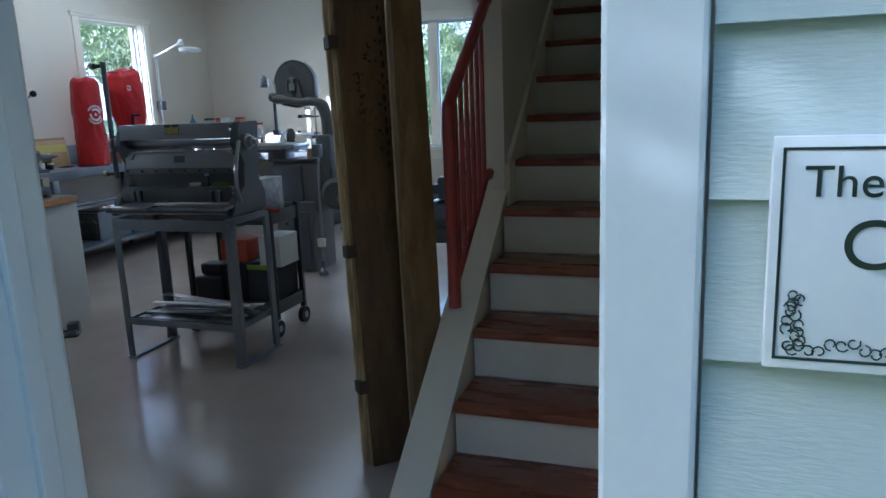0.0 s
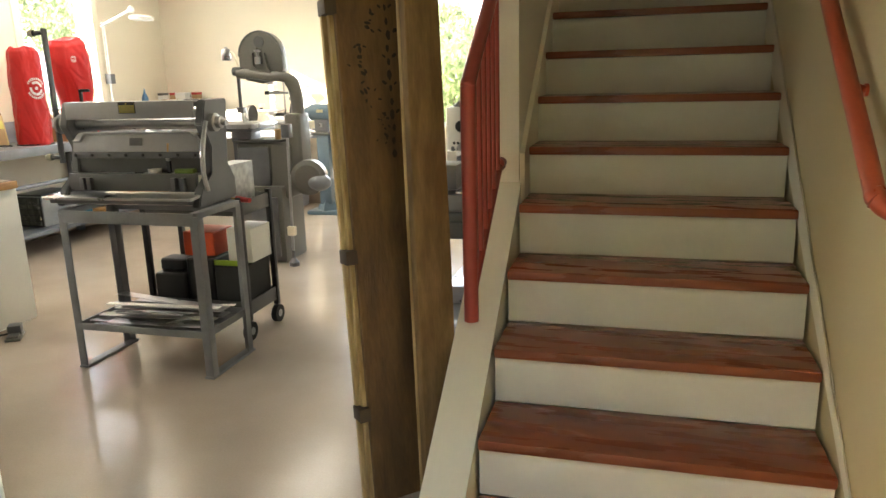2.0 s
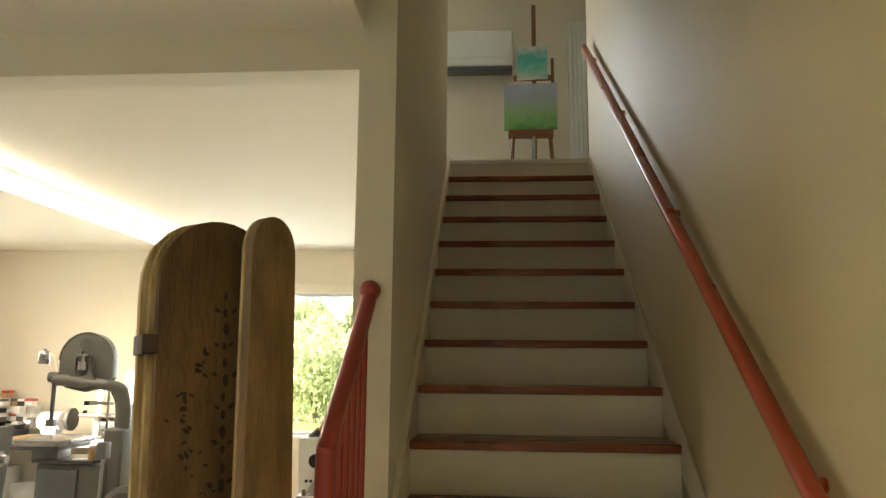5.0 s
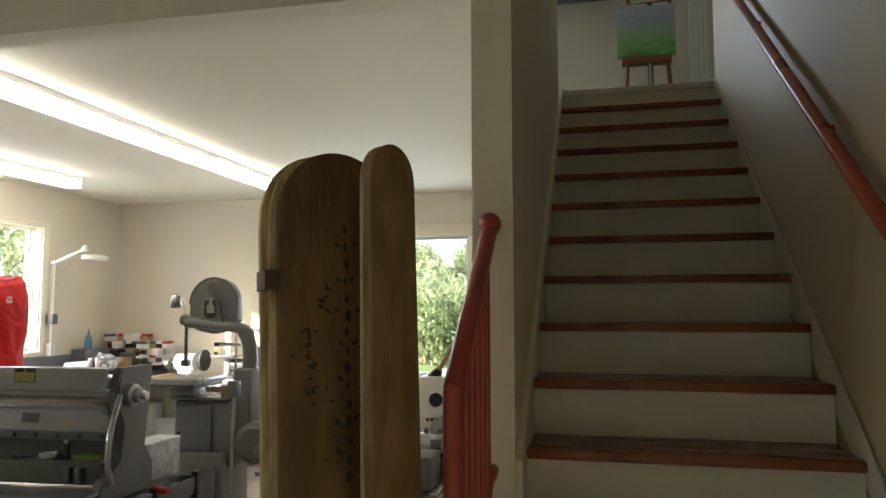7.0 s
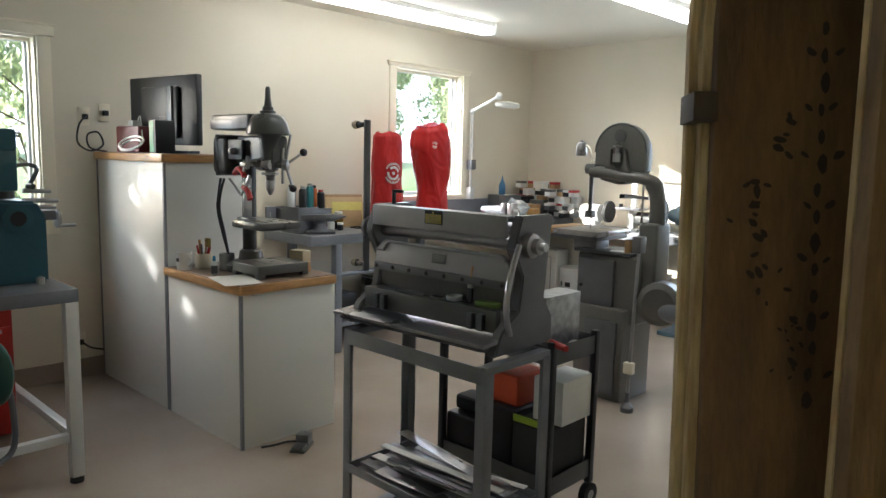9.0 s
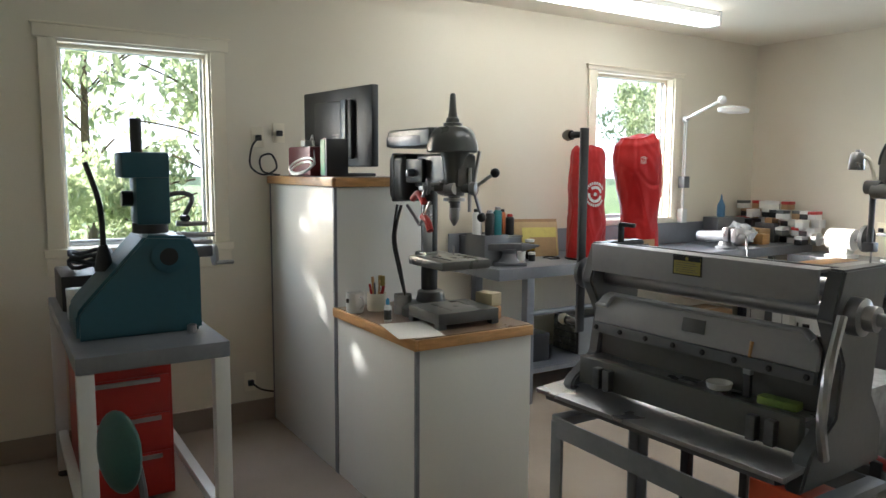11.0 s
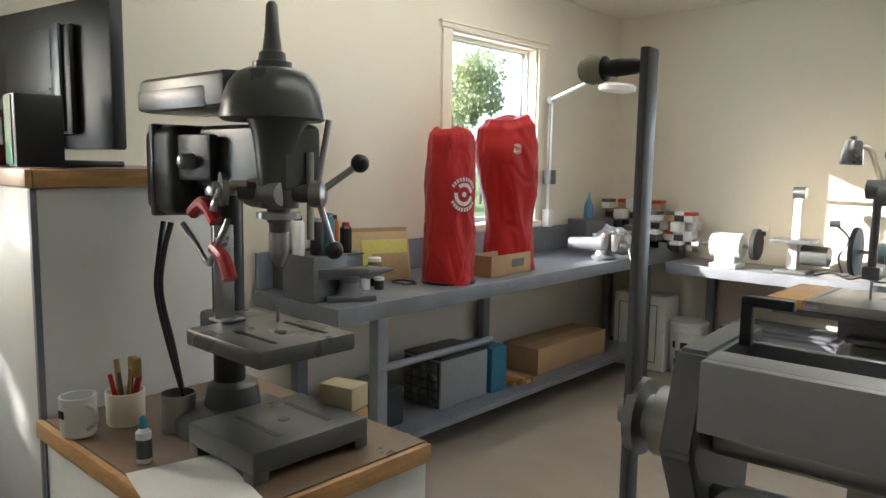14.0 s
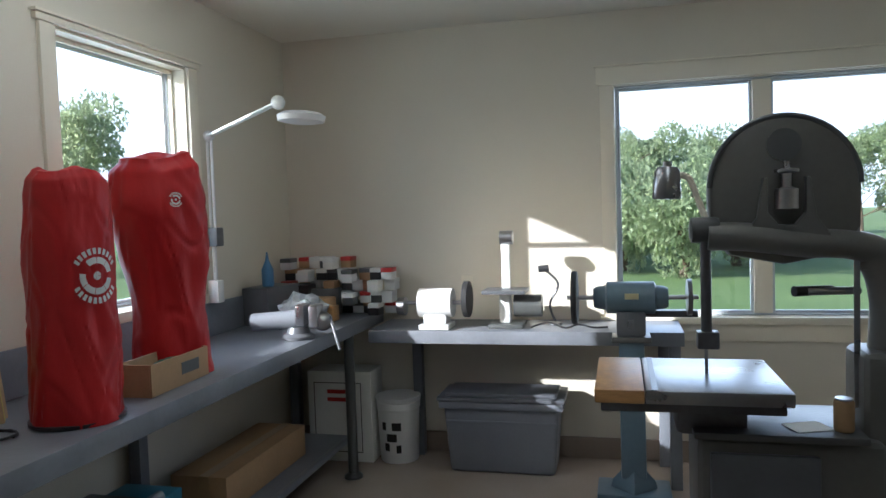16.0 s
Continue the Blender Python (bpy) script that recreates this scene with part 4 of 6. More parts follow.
# television and clutter on the tall cabinet
T1 = 1.507
ENAMELB = material("blue_grey_plastic", (0.10, 0.12, 0.14), 0.25)
tv = thing("television", "black flat television turned so its back shows", "television", -5.155, 3.445, T1, 7.5)
part("panel", box(B(), -0.36, -0.02, 0.05, 0.345, 0.02, 0.465, bevel=0.008), BLACK, tv)
part("back_cover", box(B(), -0.20, -0.045, 0.09, 0.18, -0.021, 0.40, bevel=0.012), BLACK, tv)
part("screen", box(B(), -0.345, 0.0202, 0.07, 0.33, 0.022, 0.45), SCREEN, tv)
for i in range(9):
    part("vent_slot", box(B(), 0.0, -0.0472, 0.105 + i * 0.014, 0.07, -0.0452, 0.111 + i * 0.014), DARKGREY, tv)
# paler upright strip on the back
part("cable_cover", box(B(), 0.095, -0.056, 0.10, 0.145, -0.0455, 0.40, bevel=0.004), ENAMELB, tv, "blue-grey upright strip")
part("foot", box(B(), -0.20, -0.09, 0, 0.20, 0.10, 0.018, bevel=0.006), BLACK, tv)
part("neck", box(B(), -0.05, -0.03, 0.018, 0.05, 0.0, 0.06, bevel=0.005), BLACK, tv)
gc = thing("router_box", "slim dark upright box with green lit side", "electronic box", -4.93, 3.31, T1)
part("case", box(B(), -0.025, -0.06, 0, 0.05, 0.06, 0.19, bevel=0.006), BLACK, gc)
part("green_panel", box(B(), -0.023, -0.0625, 0.008, 0.03, -0.0605, 0.185), material("green_print", (0.05, 0.26, 0.11), 0.3), gc)
rbx = part("storage_box", box(B(), -0.12, -0.09, 0, 0.16, 0.08, 0.16, bevel=0.012), material("dark_red_case", (0.13, 0.012, 0.014), 0.4))
rbx.matrix_world = pose(-5.35, 3.36, T1, 0, 0, 4)
tagged(rbx, "dark red plastic case lying on cabinet", "case")
for k in range(2):
    cw = B()
    tube(cw, [(0.125 * math.cos(a * 0.42) * (1 + 0.05 * k), 0.035 * math.sin(a * 0.42), 0.008 + 0.008 * k + (0.034 + 0.006 * k) * (1 + math.sin(a * 0.42)) / 1) for a in range(16)], 0.006, 7)
    o = part("white_cable", cw, WHITEPL)
    o.matrix_world = pose(-5.14 + 0.015 * k, 3.215 - 0.002 * k, T1, 0, 0, 5 * k)
    tagged(o, "loose coil of white cable", "cable", "coiled cables")
ad = thing("power_adapter", "white plug adapter on top of dark red case", "adapter", -5.33, 3.33, T1 + 0.161)
part("body", box(B(), -0.04, -0.03, 0, 0.03, 0.03, 0.035, bevel=0.006), WHITEPL, ad)
part("cord", tube(B(), bend([(0.03, 0, 0.02), (0.09, -0.01, 0.06), (0.13, -0.02, 0.0), (0.17, -0.03, -0.1)], 6), 0.004, 7), WHITEPL, ad)
# wall sockets and cords


def socket(x, y, z, face):
    th = thing("wall_outlet", "cream wall outlet plate with black plug", "outlet", x, y, z, face, group="wall outlets")
    part("plate", box(B(), -0.037, -0.006, -0.058, 0.037, 0, 0.058, bevel=0.003), TRIM, th)
    part("plug", box(B(), -0.016, -0.035, -0.02, 0.016, -0.006, 0.014, bevel=0.004), BLACK, th)
    return th


s1 = socket(XW, 3.18, 1.73, 90)
part("cord", tube(B(), bend([(0, -0.035, 0), (-0.05, -0.05, -0.06), (-0.06, -0.05, -0.17), (0.02, -0.04, -0.22), (0.10, -0.04, -0.18), (0.07, -0.04, -0.10), (0.0, -0.05, -0.12), (0.01, -0.06, -0.20), (0.08, -0.15, -0.222)], 7), 0.006, 8), BLACK, s1)
s1b = socket(XW, 3.31, 1.76, 90)
s2 = socket(XW, 3.10, 0.25, 90)
part("cord", tube(B(), bend([(0, -0.03, 0), (0.05, -0.06, -0.04), (0.12, -0.08, -0.06)], 6), 0.006, 8), BLACK, s2)
socket(-4.55, YN, 1.08, 0)
pd = thing("foot_pedal", "grey foot switch with cord on the floor", "foot switch", -3.80, 3.50, 0.0, 35)
part("base", box(B(), -0.04, -0.08, 0, 0.04, 0.07, 0.015, bevel=0.004), DARKGREY, pd)
part("housing", box(B(), -0.035, -0.005, 0.015, 0.035, 0.065, 0.07, bevel=0.006), GREYPAINT, pd)
part("treadle", box(B(), -0.03, -0.075, 0.016, 0.03, -0.006, 0.03, bevel=0.004), DARKSTEEL, pd)
part("cord", tube(B(), bend([(-0.035, 0.03, 0.02), (-0.10, 0.03, 0.01), (-0.15, -0.02, 0.008), (-0.20, -0.06, 0.008)], 6), 0.006, 8), BLACK, pd)

# ---- bandsaw ----
bw = thing("bandsaw", "old olive-grey vertical bandsaw with round wheel guard", "bandsaw", -3.185, 5.51, 0)
out = []
for i in range(21):
    a = math.pi * i / 20
    out.append((0.182 * math.cos(a), 1.58 + 0.182 * math.sin(a)))
out += [(-0.182, 1.47), (-0.13, 1.40), (0.0, 1.375), (0.13, 1.40), (0.182, 1.47)]
gd = B()
slab(gd, out, 0.085, Matrix.Translation((0, 0.02, 0)), 0.012)
part("wheel_guard", gd, OLIVEGREY, bw)
rim = B()
tube(rim, [(0.181 * math.cos(math.pi * i / 24), -0.02, 1.58 + 0.181 * math.sin(math.pi * i / 24)) for i in range(25)], 0.007, 8)
part("guard_rim", rim, DARKGREY, bw)
part("tension_recess", lathe(B(), [(0.042, 0), (0.042, 0.006)], (0, -0.024, 1.685), (0, -1, 0), 22), DARKGREY, bw)
tbk = B()
slab(tbk, [(-0.11, 1.44), (0.11, 1.44), (0.07, 1.50), (0.055, 1.60), (0.045, 1.60), (0.045, 1.51), (0.02, 1.48), (-0.02, 1.48), (-0.045, 1.51), (-0.045, 1.60), (-0.055, 1.60), (-0.07, 1.50)], 0.03, Matrix.Translation((0, -0.045, 0)), 0.004)
part("tension_yoke", tbk, OLIVEGREY, bw)
part("tension_screw", lathe(B(), [(0.028, 0), (0.028, 0.05), (0.012, 0.055), (0.012, 0.09), (0.03, 0.093), (0.03, 0.1), (0.008, 0.103), (0.008, 0.12)], (0, -0.055, 1.52), seg=14), STEEL, bw)
arm = B()
tube(arm, bend([(-0.19, -0.03, 1.46), (-0.09, -0.03, 1.455), (0.05, -0.025, 1.43), (0.16, -0.01, 1.42), (0.23, 0.01, 1.38), (0.26, 0.02, 1.27), (0.255, 0.03, 1.10)], 7), 0.05, 14)
for v in arm.verts:
    v.co.z = 1.43 + (v.co.z - 1.43) * (0.75 if v.co.z > 1.36 else 1.0)
part("arm", arm, OLIVEGREY, bw)
part("column", box(B(), 0.175, -0.06, 0.62, 0.31, 0.12, 1.15, bevel=0.03, seg=3), OLIVEGREY, bw)
part("guide_boss", lathe(B(), [(0.03, 0), (0.034, 0.01), (0.034, 0.07), (0.02, 0.075)], (-0.16, -0.03, 1.47), (-1, 0, 0), 16), DARKGREY, bw)
part("guide_post", rod(B(), (-0.195, -0.03, 1.19), (-0.195, -0.03, 1.50), 0.014, seg=12), DARKSTEEL, bw)
part("blade_guide", box(B(), -0.22, -0.055, 1.155, -0.165, -0.005, 1.20, bevel=0.004), DARKSTEEL, bw)
part("blade", box(B(), -0.199, -0.012, 1.08, -0.190, -0.010, 1.52), STEEL, bw)
part("blade_return", box(B(), 0.165, -0.012, 1.0, 0.18, -0.010, 1.5), STEEL, bw)
part("table_top", box(B(), -0.36, -0.21, 1.045, -0.015, 0.20, 1.08, bevel=0.006), STEEL, bw, "bare steel tilting table")
part("table_slot", box(B(), -0.345, -0.205, 1.0802, -0.33, 0.195, 1.0812), DARKSTEEL, bw)
part("table_extension", box(B(), -0.485, -0.21, 1.045, -0.362, 0.20, 1.08, bevel=0.005), OAK, bw, "oak table extension")
part("table_edge", box(B(), -0.47, -0.19, 1.02, -0.03, 0.18, 1.044, bevel=0.004), DARKSTEEL, bw)
part("trunnion", box(B(), -0.28, -0.08, 0.93, -0.1, 0.08, 1.02, bevel=0.02), DARKSTEEL, bw)
part("base", box(B(), -0.19, -0.16, 0.0, 0.17, 0.20, 0.60, bevel=0.02, seg=2), OLIVEGREY, bw)
part("upper_base", box(B(), -0.23, -0.10, 0.50, 0.22, 0.18, 0.935, bevel=0.03, seg=3), OLIVEGREY, bw)
part("shelf_top", box(B(), -0.24, -0.13, 0.936, 0.17, 0.18, 0.955, bevel=0.006), DARKGREY, bw)
d1 = part("lower_door", box(B(), -0.10, -0.185, 0.05, 0.13, -0.161, 0.52, bevel=0.008), GREYPAINT, bw, "grey hinged access door")
part("knob", ball(B(), (-0.07, -0.195, 0.42), 0.014), BLACK, d1)
d2 = part("upper_door", box(B(), -0.20, -0.125, 0.53, 0.06, -0.101, 0.90, bevel=0.008), GREYPAINT, bw, "grey hinged access door")
part("knob", ball(B(), (-0.17, -0.135, 0.72), 0.012), BLACK, d2)
part("motor_cover", lathe(B(), [(0.11, -0.08), (0.135, -0.06), (0.135, 0.05), (0.10, 0.08)], (0.34, -0.02, 0.66), (0.25, -1, 0), 28), OLIVEGREY, bw)
part("motor_end", ball(B(), (0.42, -0.03, 0.62), 0.085, 16, (1.2, 1, 0.8)), BENCHGREY, bw)
part("switch_rod", rod(B(), (0.27, -0.24, 0.10), (0.27, -0.20, 1.02), 0.011, seg=10), STEEL, bw)
part("switch_box", box(B(), 0.24, -0.26, 0.24, 0.30, -0.22, 0.31, bevel=0.004), TRIM, bw)
part("top_switch", box(B(), 0.24, -0.24, 0.98, 0.30, -0.17, 1.08, bevel=0.006), GREYPAINT, bw)
part("rod_foot", lathe(B(), [(0.04, 0), (0.04, 0.03), (0.015, 0.06), (0.012, 0.12)], (0.27, -0.24, 0), seg=14), DARKSTEEL, bw)
part("side_handle", rod(B(), (0.19, 0.03, 1.30), (0.05, -0.02, 1.305), 0.010, 0.012), STEEL, bw)
part("handle_grip", rod(B(), (0.02, -0.03, 1.305), (0.12, 0.01, 1.305), 0.014, 0.012), BLACK, bw)
lam = part("work_lamp", lathe(B(), [(0.036, 0), (0.038, 0.004), (0.033, 0.075), (0.026, 0.085), (0.012, 0.088), (0.012, 0.1)], (-0.29, -0.02, 1.555), (0.03, 0, 1), 20), STEEL, bw, "small bright work lamp")
part("lamp_arm", tube(B(), bend([(-0.28, -0.02, 1.62), (-0.235, -0.02, 1.61), (-0.21, -0.02, 1.55), (-0.19, -0.025, 1.49)], 6), 0.009, 8), TRIM, bw)
cn = thing("drink_can", "small printed tin can on bandsaw shelf", "can", -3.06, 5.44, 0.956)
part("can", lathe(B(), [(0.022, 0), (0.024, 0.004), (0.024, 0.075), (0.02, 0.08)], seg=18), CARD, cn)
part("lid", lathe(B(), [(0.021, 0.0801), (0.021, 0.084)], seg=18), STEEL, cn)
wp = part("paper_sheet", box(B(), -0.05, -0.04, 0, 0.05, 0.04, 0.001), PAPER)
wp.matrix_world = pose(-3.14, 5.46, 0.9562, 0, 0, 20)
tagged(wp, "white paper scrap on bandsaw shelf", "paper")

# ---- red cloth covers ----


def profile(stops, t):
    """Straight-line blend through (t, value) stops."""
    for (t0, v0), (t1, v1) in zip(stops, stops[1:]):
        if t <= t1:
            u = (t - t0) / (t1 - t0)
            u = u * u * (3 - 2 * u)
            return v0 + (v1 - v0) * u
    return stops[-1][1]


def cover(name, label, x, y, z, h, widths, drift, slant, seed, rz):
    """A loose cloth tube pulled over a press: sharp creases, gathered top corners."""
    th = thing(name, label, "machine cover", x, y, z, rz, group="covered presses")
    bm = B()
    rr = random.Random(seed)
    ph = [rr.uniform(0, 6.3) for _ in range(4)]
    n, m = 96, 72
    rings = []
    for j in range(m + 1):
        t = j / m
        rad = profile(widths, t)
        dx, dy = drift[0] * profile(drift[2], t), drift[1] * profile(drift[2], t)
        ring = []
        for i in range(n):
            a = 2 * math.pi * i / n
            c, s_ = math.cos(a), math.sin(a)
            # flat facets between creases
            v = Vector((c * 1.25 + seed, s_ * 1.25, t * 3.4 + 0.5 * math.sin(a * 2 + ph[0])))
            d = noise.voronoi(v, distance_metric="DISTANCE")[0]
            f = 1 + 0.22 * (d[0] - 0.45) - 0.06 * max(0.0, 1 - 6 * (d[1] - d[0]))
            # long hanging folds and the gathers under the top seam
            f += 0.030 * math.sin(3 * a + ph[1] + 2.5 * t) + 0.012 * math.sin(7 * a + ph[2] - 3 * t)
            g = max(0.0, (t - 0.80) / 0.20)
            f += 0.10 * g * (abs(math.sin(1.5 * a + ph[3])) ** 0.6 - 0.6) + 0.05 * g * noise.noise(Vector((c * 3, s_ * 3, seed)))
            f *= 1 + 0.10 * t * math.sin(2 * a + 0.6) ** 2
            zz = h * t + slant * t * t * s_ + 0.006 * g * math.sin(3 * a + ph[2])
            ring.append(bm.verts.new((rad * f * c + dx, rad * f * s_ * 0.94 + dy, zz)))
        rings.append(ring)
    # top: drawn in over a sunken middle
    base = rings[-1]
    for k, sink in ((0.82, 0.006), (0.5, -0.012)):
        mid = sum((v.co for v in base), Vector()) / n
        rings.append([bm.verts.new(mid + (v.co - mid) * k + Vector((0, 0, sink + 0.004 * math.sin(4 * q * 6.283 / n + ph[1])))) for q, v in enumerate(base)])
    for a, b in zip(rings, rings[1:]):
        for i in range(n):
            bm.faces.new((a[i], a[(i + 1) % n], b[(i + 1) % n], b[i]))
    bm.faces.new(rings[-1])
    bm.faces.new(rings[0][::-1])
    part("cloth", bm, REDVINYL, th, smooth=35)
    r0 = widths[0][1]
    part("hem", lathe(B(), [(r0 * 1.0, 0.0), (r0 * 1.01, 0.012)], seg=36), BLACK, th, "black hem")
    return th


c1 = cover("press_cover", "red vinyl press cover with white round emblem, on bench", -5.285, 5.38, 0.922, 0.785, [(0, 0.141), (0.25, 0.137), (0.6, 0.129), (0.9, 0.113), (0.96, 0.107), (1, 0.088)], (0.0, 0.0, [(0, 0), (1, 1)]), 0.0, 3, 0)
WPRINT = material("white_print", (0.75, 0.74, 0.72), 0.6)


def emblem(th, h, az, r, size):
    """A ring of plain shapes printed on the cloth."""
    M = Matrix.Translation((r * math.cos(az), r * math.sin(az) * 0.94, h)) @ Vector((math.cos(az), math.sin(az), 0.03)).to_track_quat("Z", "Y").to_matrix().to_4x4()
    for r0, r1, a0, a1, step in ((0.74, 0.95, 25, 155, 13), (0.74, 0.95, 205, 335, 13), (0.42, 0.64, 10, 130, 40), (0.42, 0.64, 170, 350, 45), (0.0, 0.15, 0, 360, 120)):
        a = a0
        while a < a1:
            eb = B()
            w = step * (0.62 if step == 13 else 0.95)
            n = 3
            lo = [eb.verts.new(M @ Vector((size * r0 * math.cos(radians(a + w * k / n)), size * r0 * math.sin(radians(a + w * k / n)), 0.006))) for k in range(n + 1)]
            hi = [eb.verts.new(M @ Vector((size * r1 * math.cos(radians(a + w * k / n)), size * r1 * math.sin(radians(a + w * k / n)), 0.006))) for k in range(n + 1)]
            for v in lo + hi:
                loc = Vector((v.co.x, v.co.y))
                v.co.x, v.co.y = (loc.normalized() * max(r * 0.98, 0.0) * (loc.length / loc.length)).x, (loc.normalized() * r * 0.98).y
            for k in range(n):
                eb.faces.new((lo[k], lo[k + 1], hi[k + 1], hi[k]))
            part("print_mark", eb, WPRINT, th)
            a += step


emblem(c1, 0.46, -0.34, 0.148, 0.090)
c2 = cover("press_cover", "tall creased red vinyl press cover with small round patch", -5.39, 6.03, 0.923, 0.88, [(0, 0.160), (0.08, 0.150), (0.34, 0.138), (0.55, 0.160), (0.8, 0.172), (0.93, 0.155), (1, 0.118)], (-0.015, -0.03, [(0, 0), (0.4, 0.3), (1, 1)]), 0.02, 8, 0)
emblem(c2, 0.70, -0.75, 0.185, 0.03)
pb = thing("carton", "open low cardboard carton holding green netting", "carton", -5.285, 5.83, 0.922, 2)
part("front", box(B(), 0.065, -0.19, 0, 0.072, 0.19, 0.115, bevel=0.001), CARD, pb)
part("back", box(B(), -0.072, -0.19, 0, -0.065, 0.19, 0.115, bevel=0.001), CARD, pb)
for s in (-1, 1):
    part("side", box(B(), -0.065, s * 0.187 - 0.004, 0, 0.065, s * 0.187 + 0.004, 0.115), CARD, pb)
part("bottom", box(B(), -0.065, -0.183, 0, 0.065, 0.183, 0.004), CARD, pb)
part("print", box(B(), 0.0722, 0.0, 0.04, 0.0732, 0.12, 0.085), DARKGREY, pb)
nt_ = B()
for i in range(14):
    rr = random.Random(i)
    ball(nt_, (rr.uniform(-0.03, 0.04), rr.uniform(-0.15, 0.15), 0.075), 0.03, 8, (1, 1.4, 0.7))
part("netting", nt_, material("dark_green_net", (0.02, 0.07, 0.03), 0.7, bump=0.5), pb)

# magnifier lamp
ml = thing("magnifier_lamp", "white swing-arm magnifier lamp clamped to bench back", "lamp", -5.70, 6.89, 1.10)
part("clamp", box(B(), -0.03, -0.03, 0, 0.03, 0.03, 0.12, bevel=0.006), ENAMELW, ml)
part("joint_block", box(B(), -0.03, -0.035, 0.30, 0.04, 0.035, 0.40, bevel=0.008), GREYPAINT, ml)
part("stem", rod(B(), (0, 0, 0.1), (0, 0, 0.32), 0.012), ENAMELW, ml)
for dx in (-0.012, 0.012):
    part("lower_arm", rod(B(), (dx, 0, 0.38), (dx, 0, 0.885), 0.008), ENAMELW, ml)
    part("upper_arm", rod(B(), (0.0, dx, 0.885), (0.50, -0.19 + dx, 1.0), 0.008), ENAMELW, ml)
part("elbow", ball(B(), (0, 0, 0.885), 0.03, 12), ENAMELW, ml)
part("wrist", ball(B(), (0.50, -0.19, 1.0), 0.035, 12), ENAMELW, ml)
part("lamp_head", lathe(B(), [(0.07, 0), (0.11, 0.008), (0.115, 0.035), (0.09, 0.05), (0.05, 0.055)], (0.64, -0.24, 0.885), (0.05, 0.02, 1), 28), ENAMELW, ml)

# ---- things on the west bench ----
BZ = 0.922
an = thing("anvil", "small grey cast-iron bench anvil with pointed horn", "anvil", -5.25, 4.68, BZ, 62)
part("foot", box(B(), -0.11, -0.06, 0, 0.11, 0.06, 0.025, bevel=0.006), GREYPAINT, an)
part("waist", lathe(B(), [(0.075, 0.0), (0.05, 0.03), (0.045, 0.06), (0.06, 0.09)], (0, 0, 0.02), seg=18), GREYPAINT, an)
part("face", box(B(), -0.16, -0.045, 0.10, 0.08, 0.045, 0.145, bevel=0.005), DARKSTEEL, an)
part("horn", rod(B(), (0.08, 0, 0.12), (0.20, 0, 0.13), 0.033, 0.006, 16), GREYPAINT, an)
tbx = thing("parts_box", "low grey steel box carrying aerosol cans on bench", "box", -5.61, 4.79, BZ)
part("body", box(B(), -0.12, -0.19, 0, 0.11, 0.19, 0.155, bevel=0.005), GREYPAINT, tbx)
part("lid", box(B(), -0.125, -0.195, 0.156, 0.115, 0.195, 0.165, bevel=0.003), DARKGREY, tbx)
for i, (x, y, r, h, m_, c_) in enumerate(((-5.60, 4.66, 0.03, 0.19, WHITEPL, BLACK), (-5.57, 4.75, 0.033, 0.18, BLACK, STEEL), (-5.60, 4.84, 0.031, 0.20, material("teal_can", (0.05, 0.25, 0.28), 0.3), STEEL), (-5.55, 4.91, 0.03, 0.15, BLACK, REDSTEEL), (-5.66, 4.92, 0.03, 0.18, material("orange_can", (0.45, 0.12, 0.03), 0.3), BLACK), (-5.68, 4.72, 0.033, 0.17, STEEL, WHITEPL))):
    th = thing("spray_can", "aerosol can with printed label among bench clutter", "spray can", x, y, BZ + 0.166, group="aerosol cans")
    part("body", lathe(B(), [(r * 0.95, 0), (r, 0.006), (r, h * 0.8), (r * 0.7, h * 0.88)], seg=18), m_, th)
    part("cap", lathe(B(), [(r * 0.69, h * 0.88), (r * 0.66, h * 0.98), (r * 0.4, h)], seg=16), c_, th)
sc = thing("metal_case", "open dark steel case at bench end", "case", -5.385, 4.60, BZ, 0)
part("side", box(B(), 0.10, -0.09, 0, 0.105, 0.09, 0.20, bevel=0.001), GREYPAINT, sc)
part("end", box(B(), -0.12, -0.095, 0, 0.105, -0.09, 0.20, bevel=0.001), GREYPAINT, sc)
part("bottom", box(B(), -0.12, -0.09, 0, 0.10, 0.09, 0.005), DARKSTEEL, sc)
part("contents", box(B(), -0.10, -0.07, 0.005, 0.07, 0.07, 0.11, bevel=0.01), BLACK, sc)
jr = thing("oil_jar", "glass jar of dark amber oil with metal lid", "jar", -5.46, 5.02, BZ)
AMBER = material("amber_oil", (0.20, 0.12, 0.01), 0.1, vary=0.05, bump=0)
part("oil", lathe(B(), [(0.036, 0), (0.038, 0.004), (0.038, 0.06)], seg=22), material("dark_oil", (0.012, 0.009, 0.006), 0.1, bump=0), jr)
part("upper", lathe(B(), [(0.038, 0.0605), (0.038, 0.10), (0.03, 0.115), (0.03, 0.12)], seg=22), AMBER, jr)
part("lid", lathe(B(), [(0.033, 0.12), (0.033, 0.138), (0.03, 0.14)], seg=22), ENAMELW, jr)
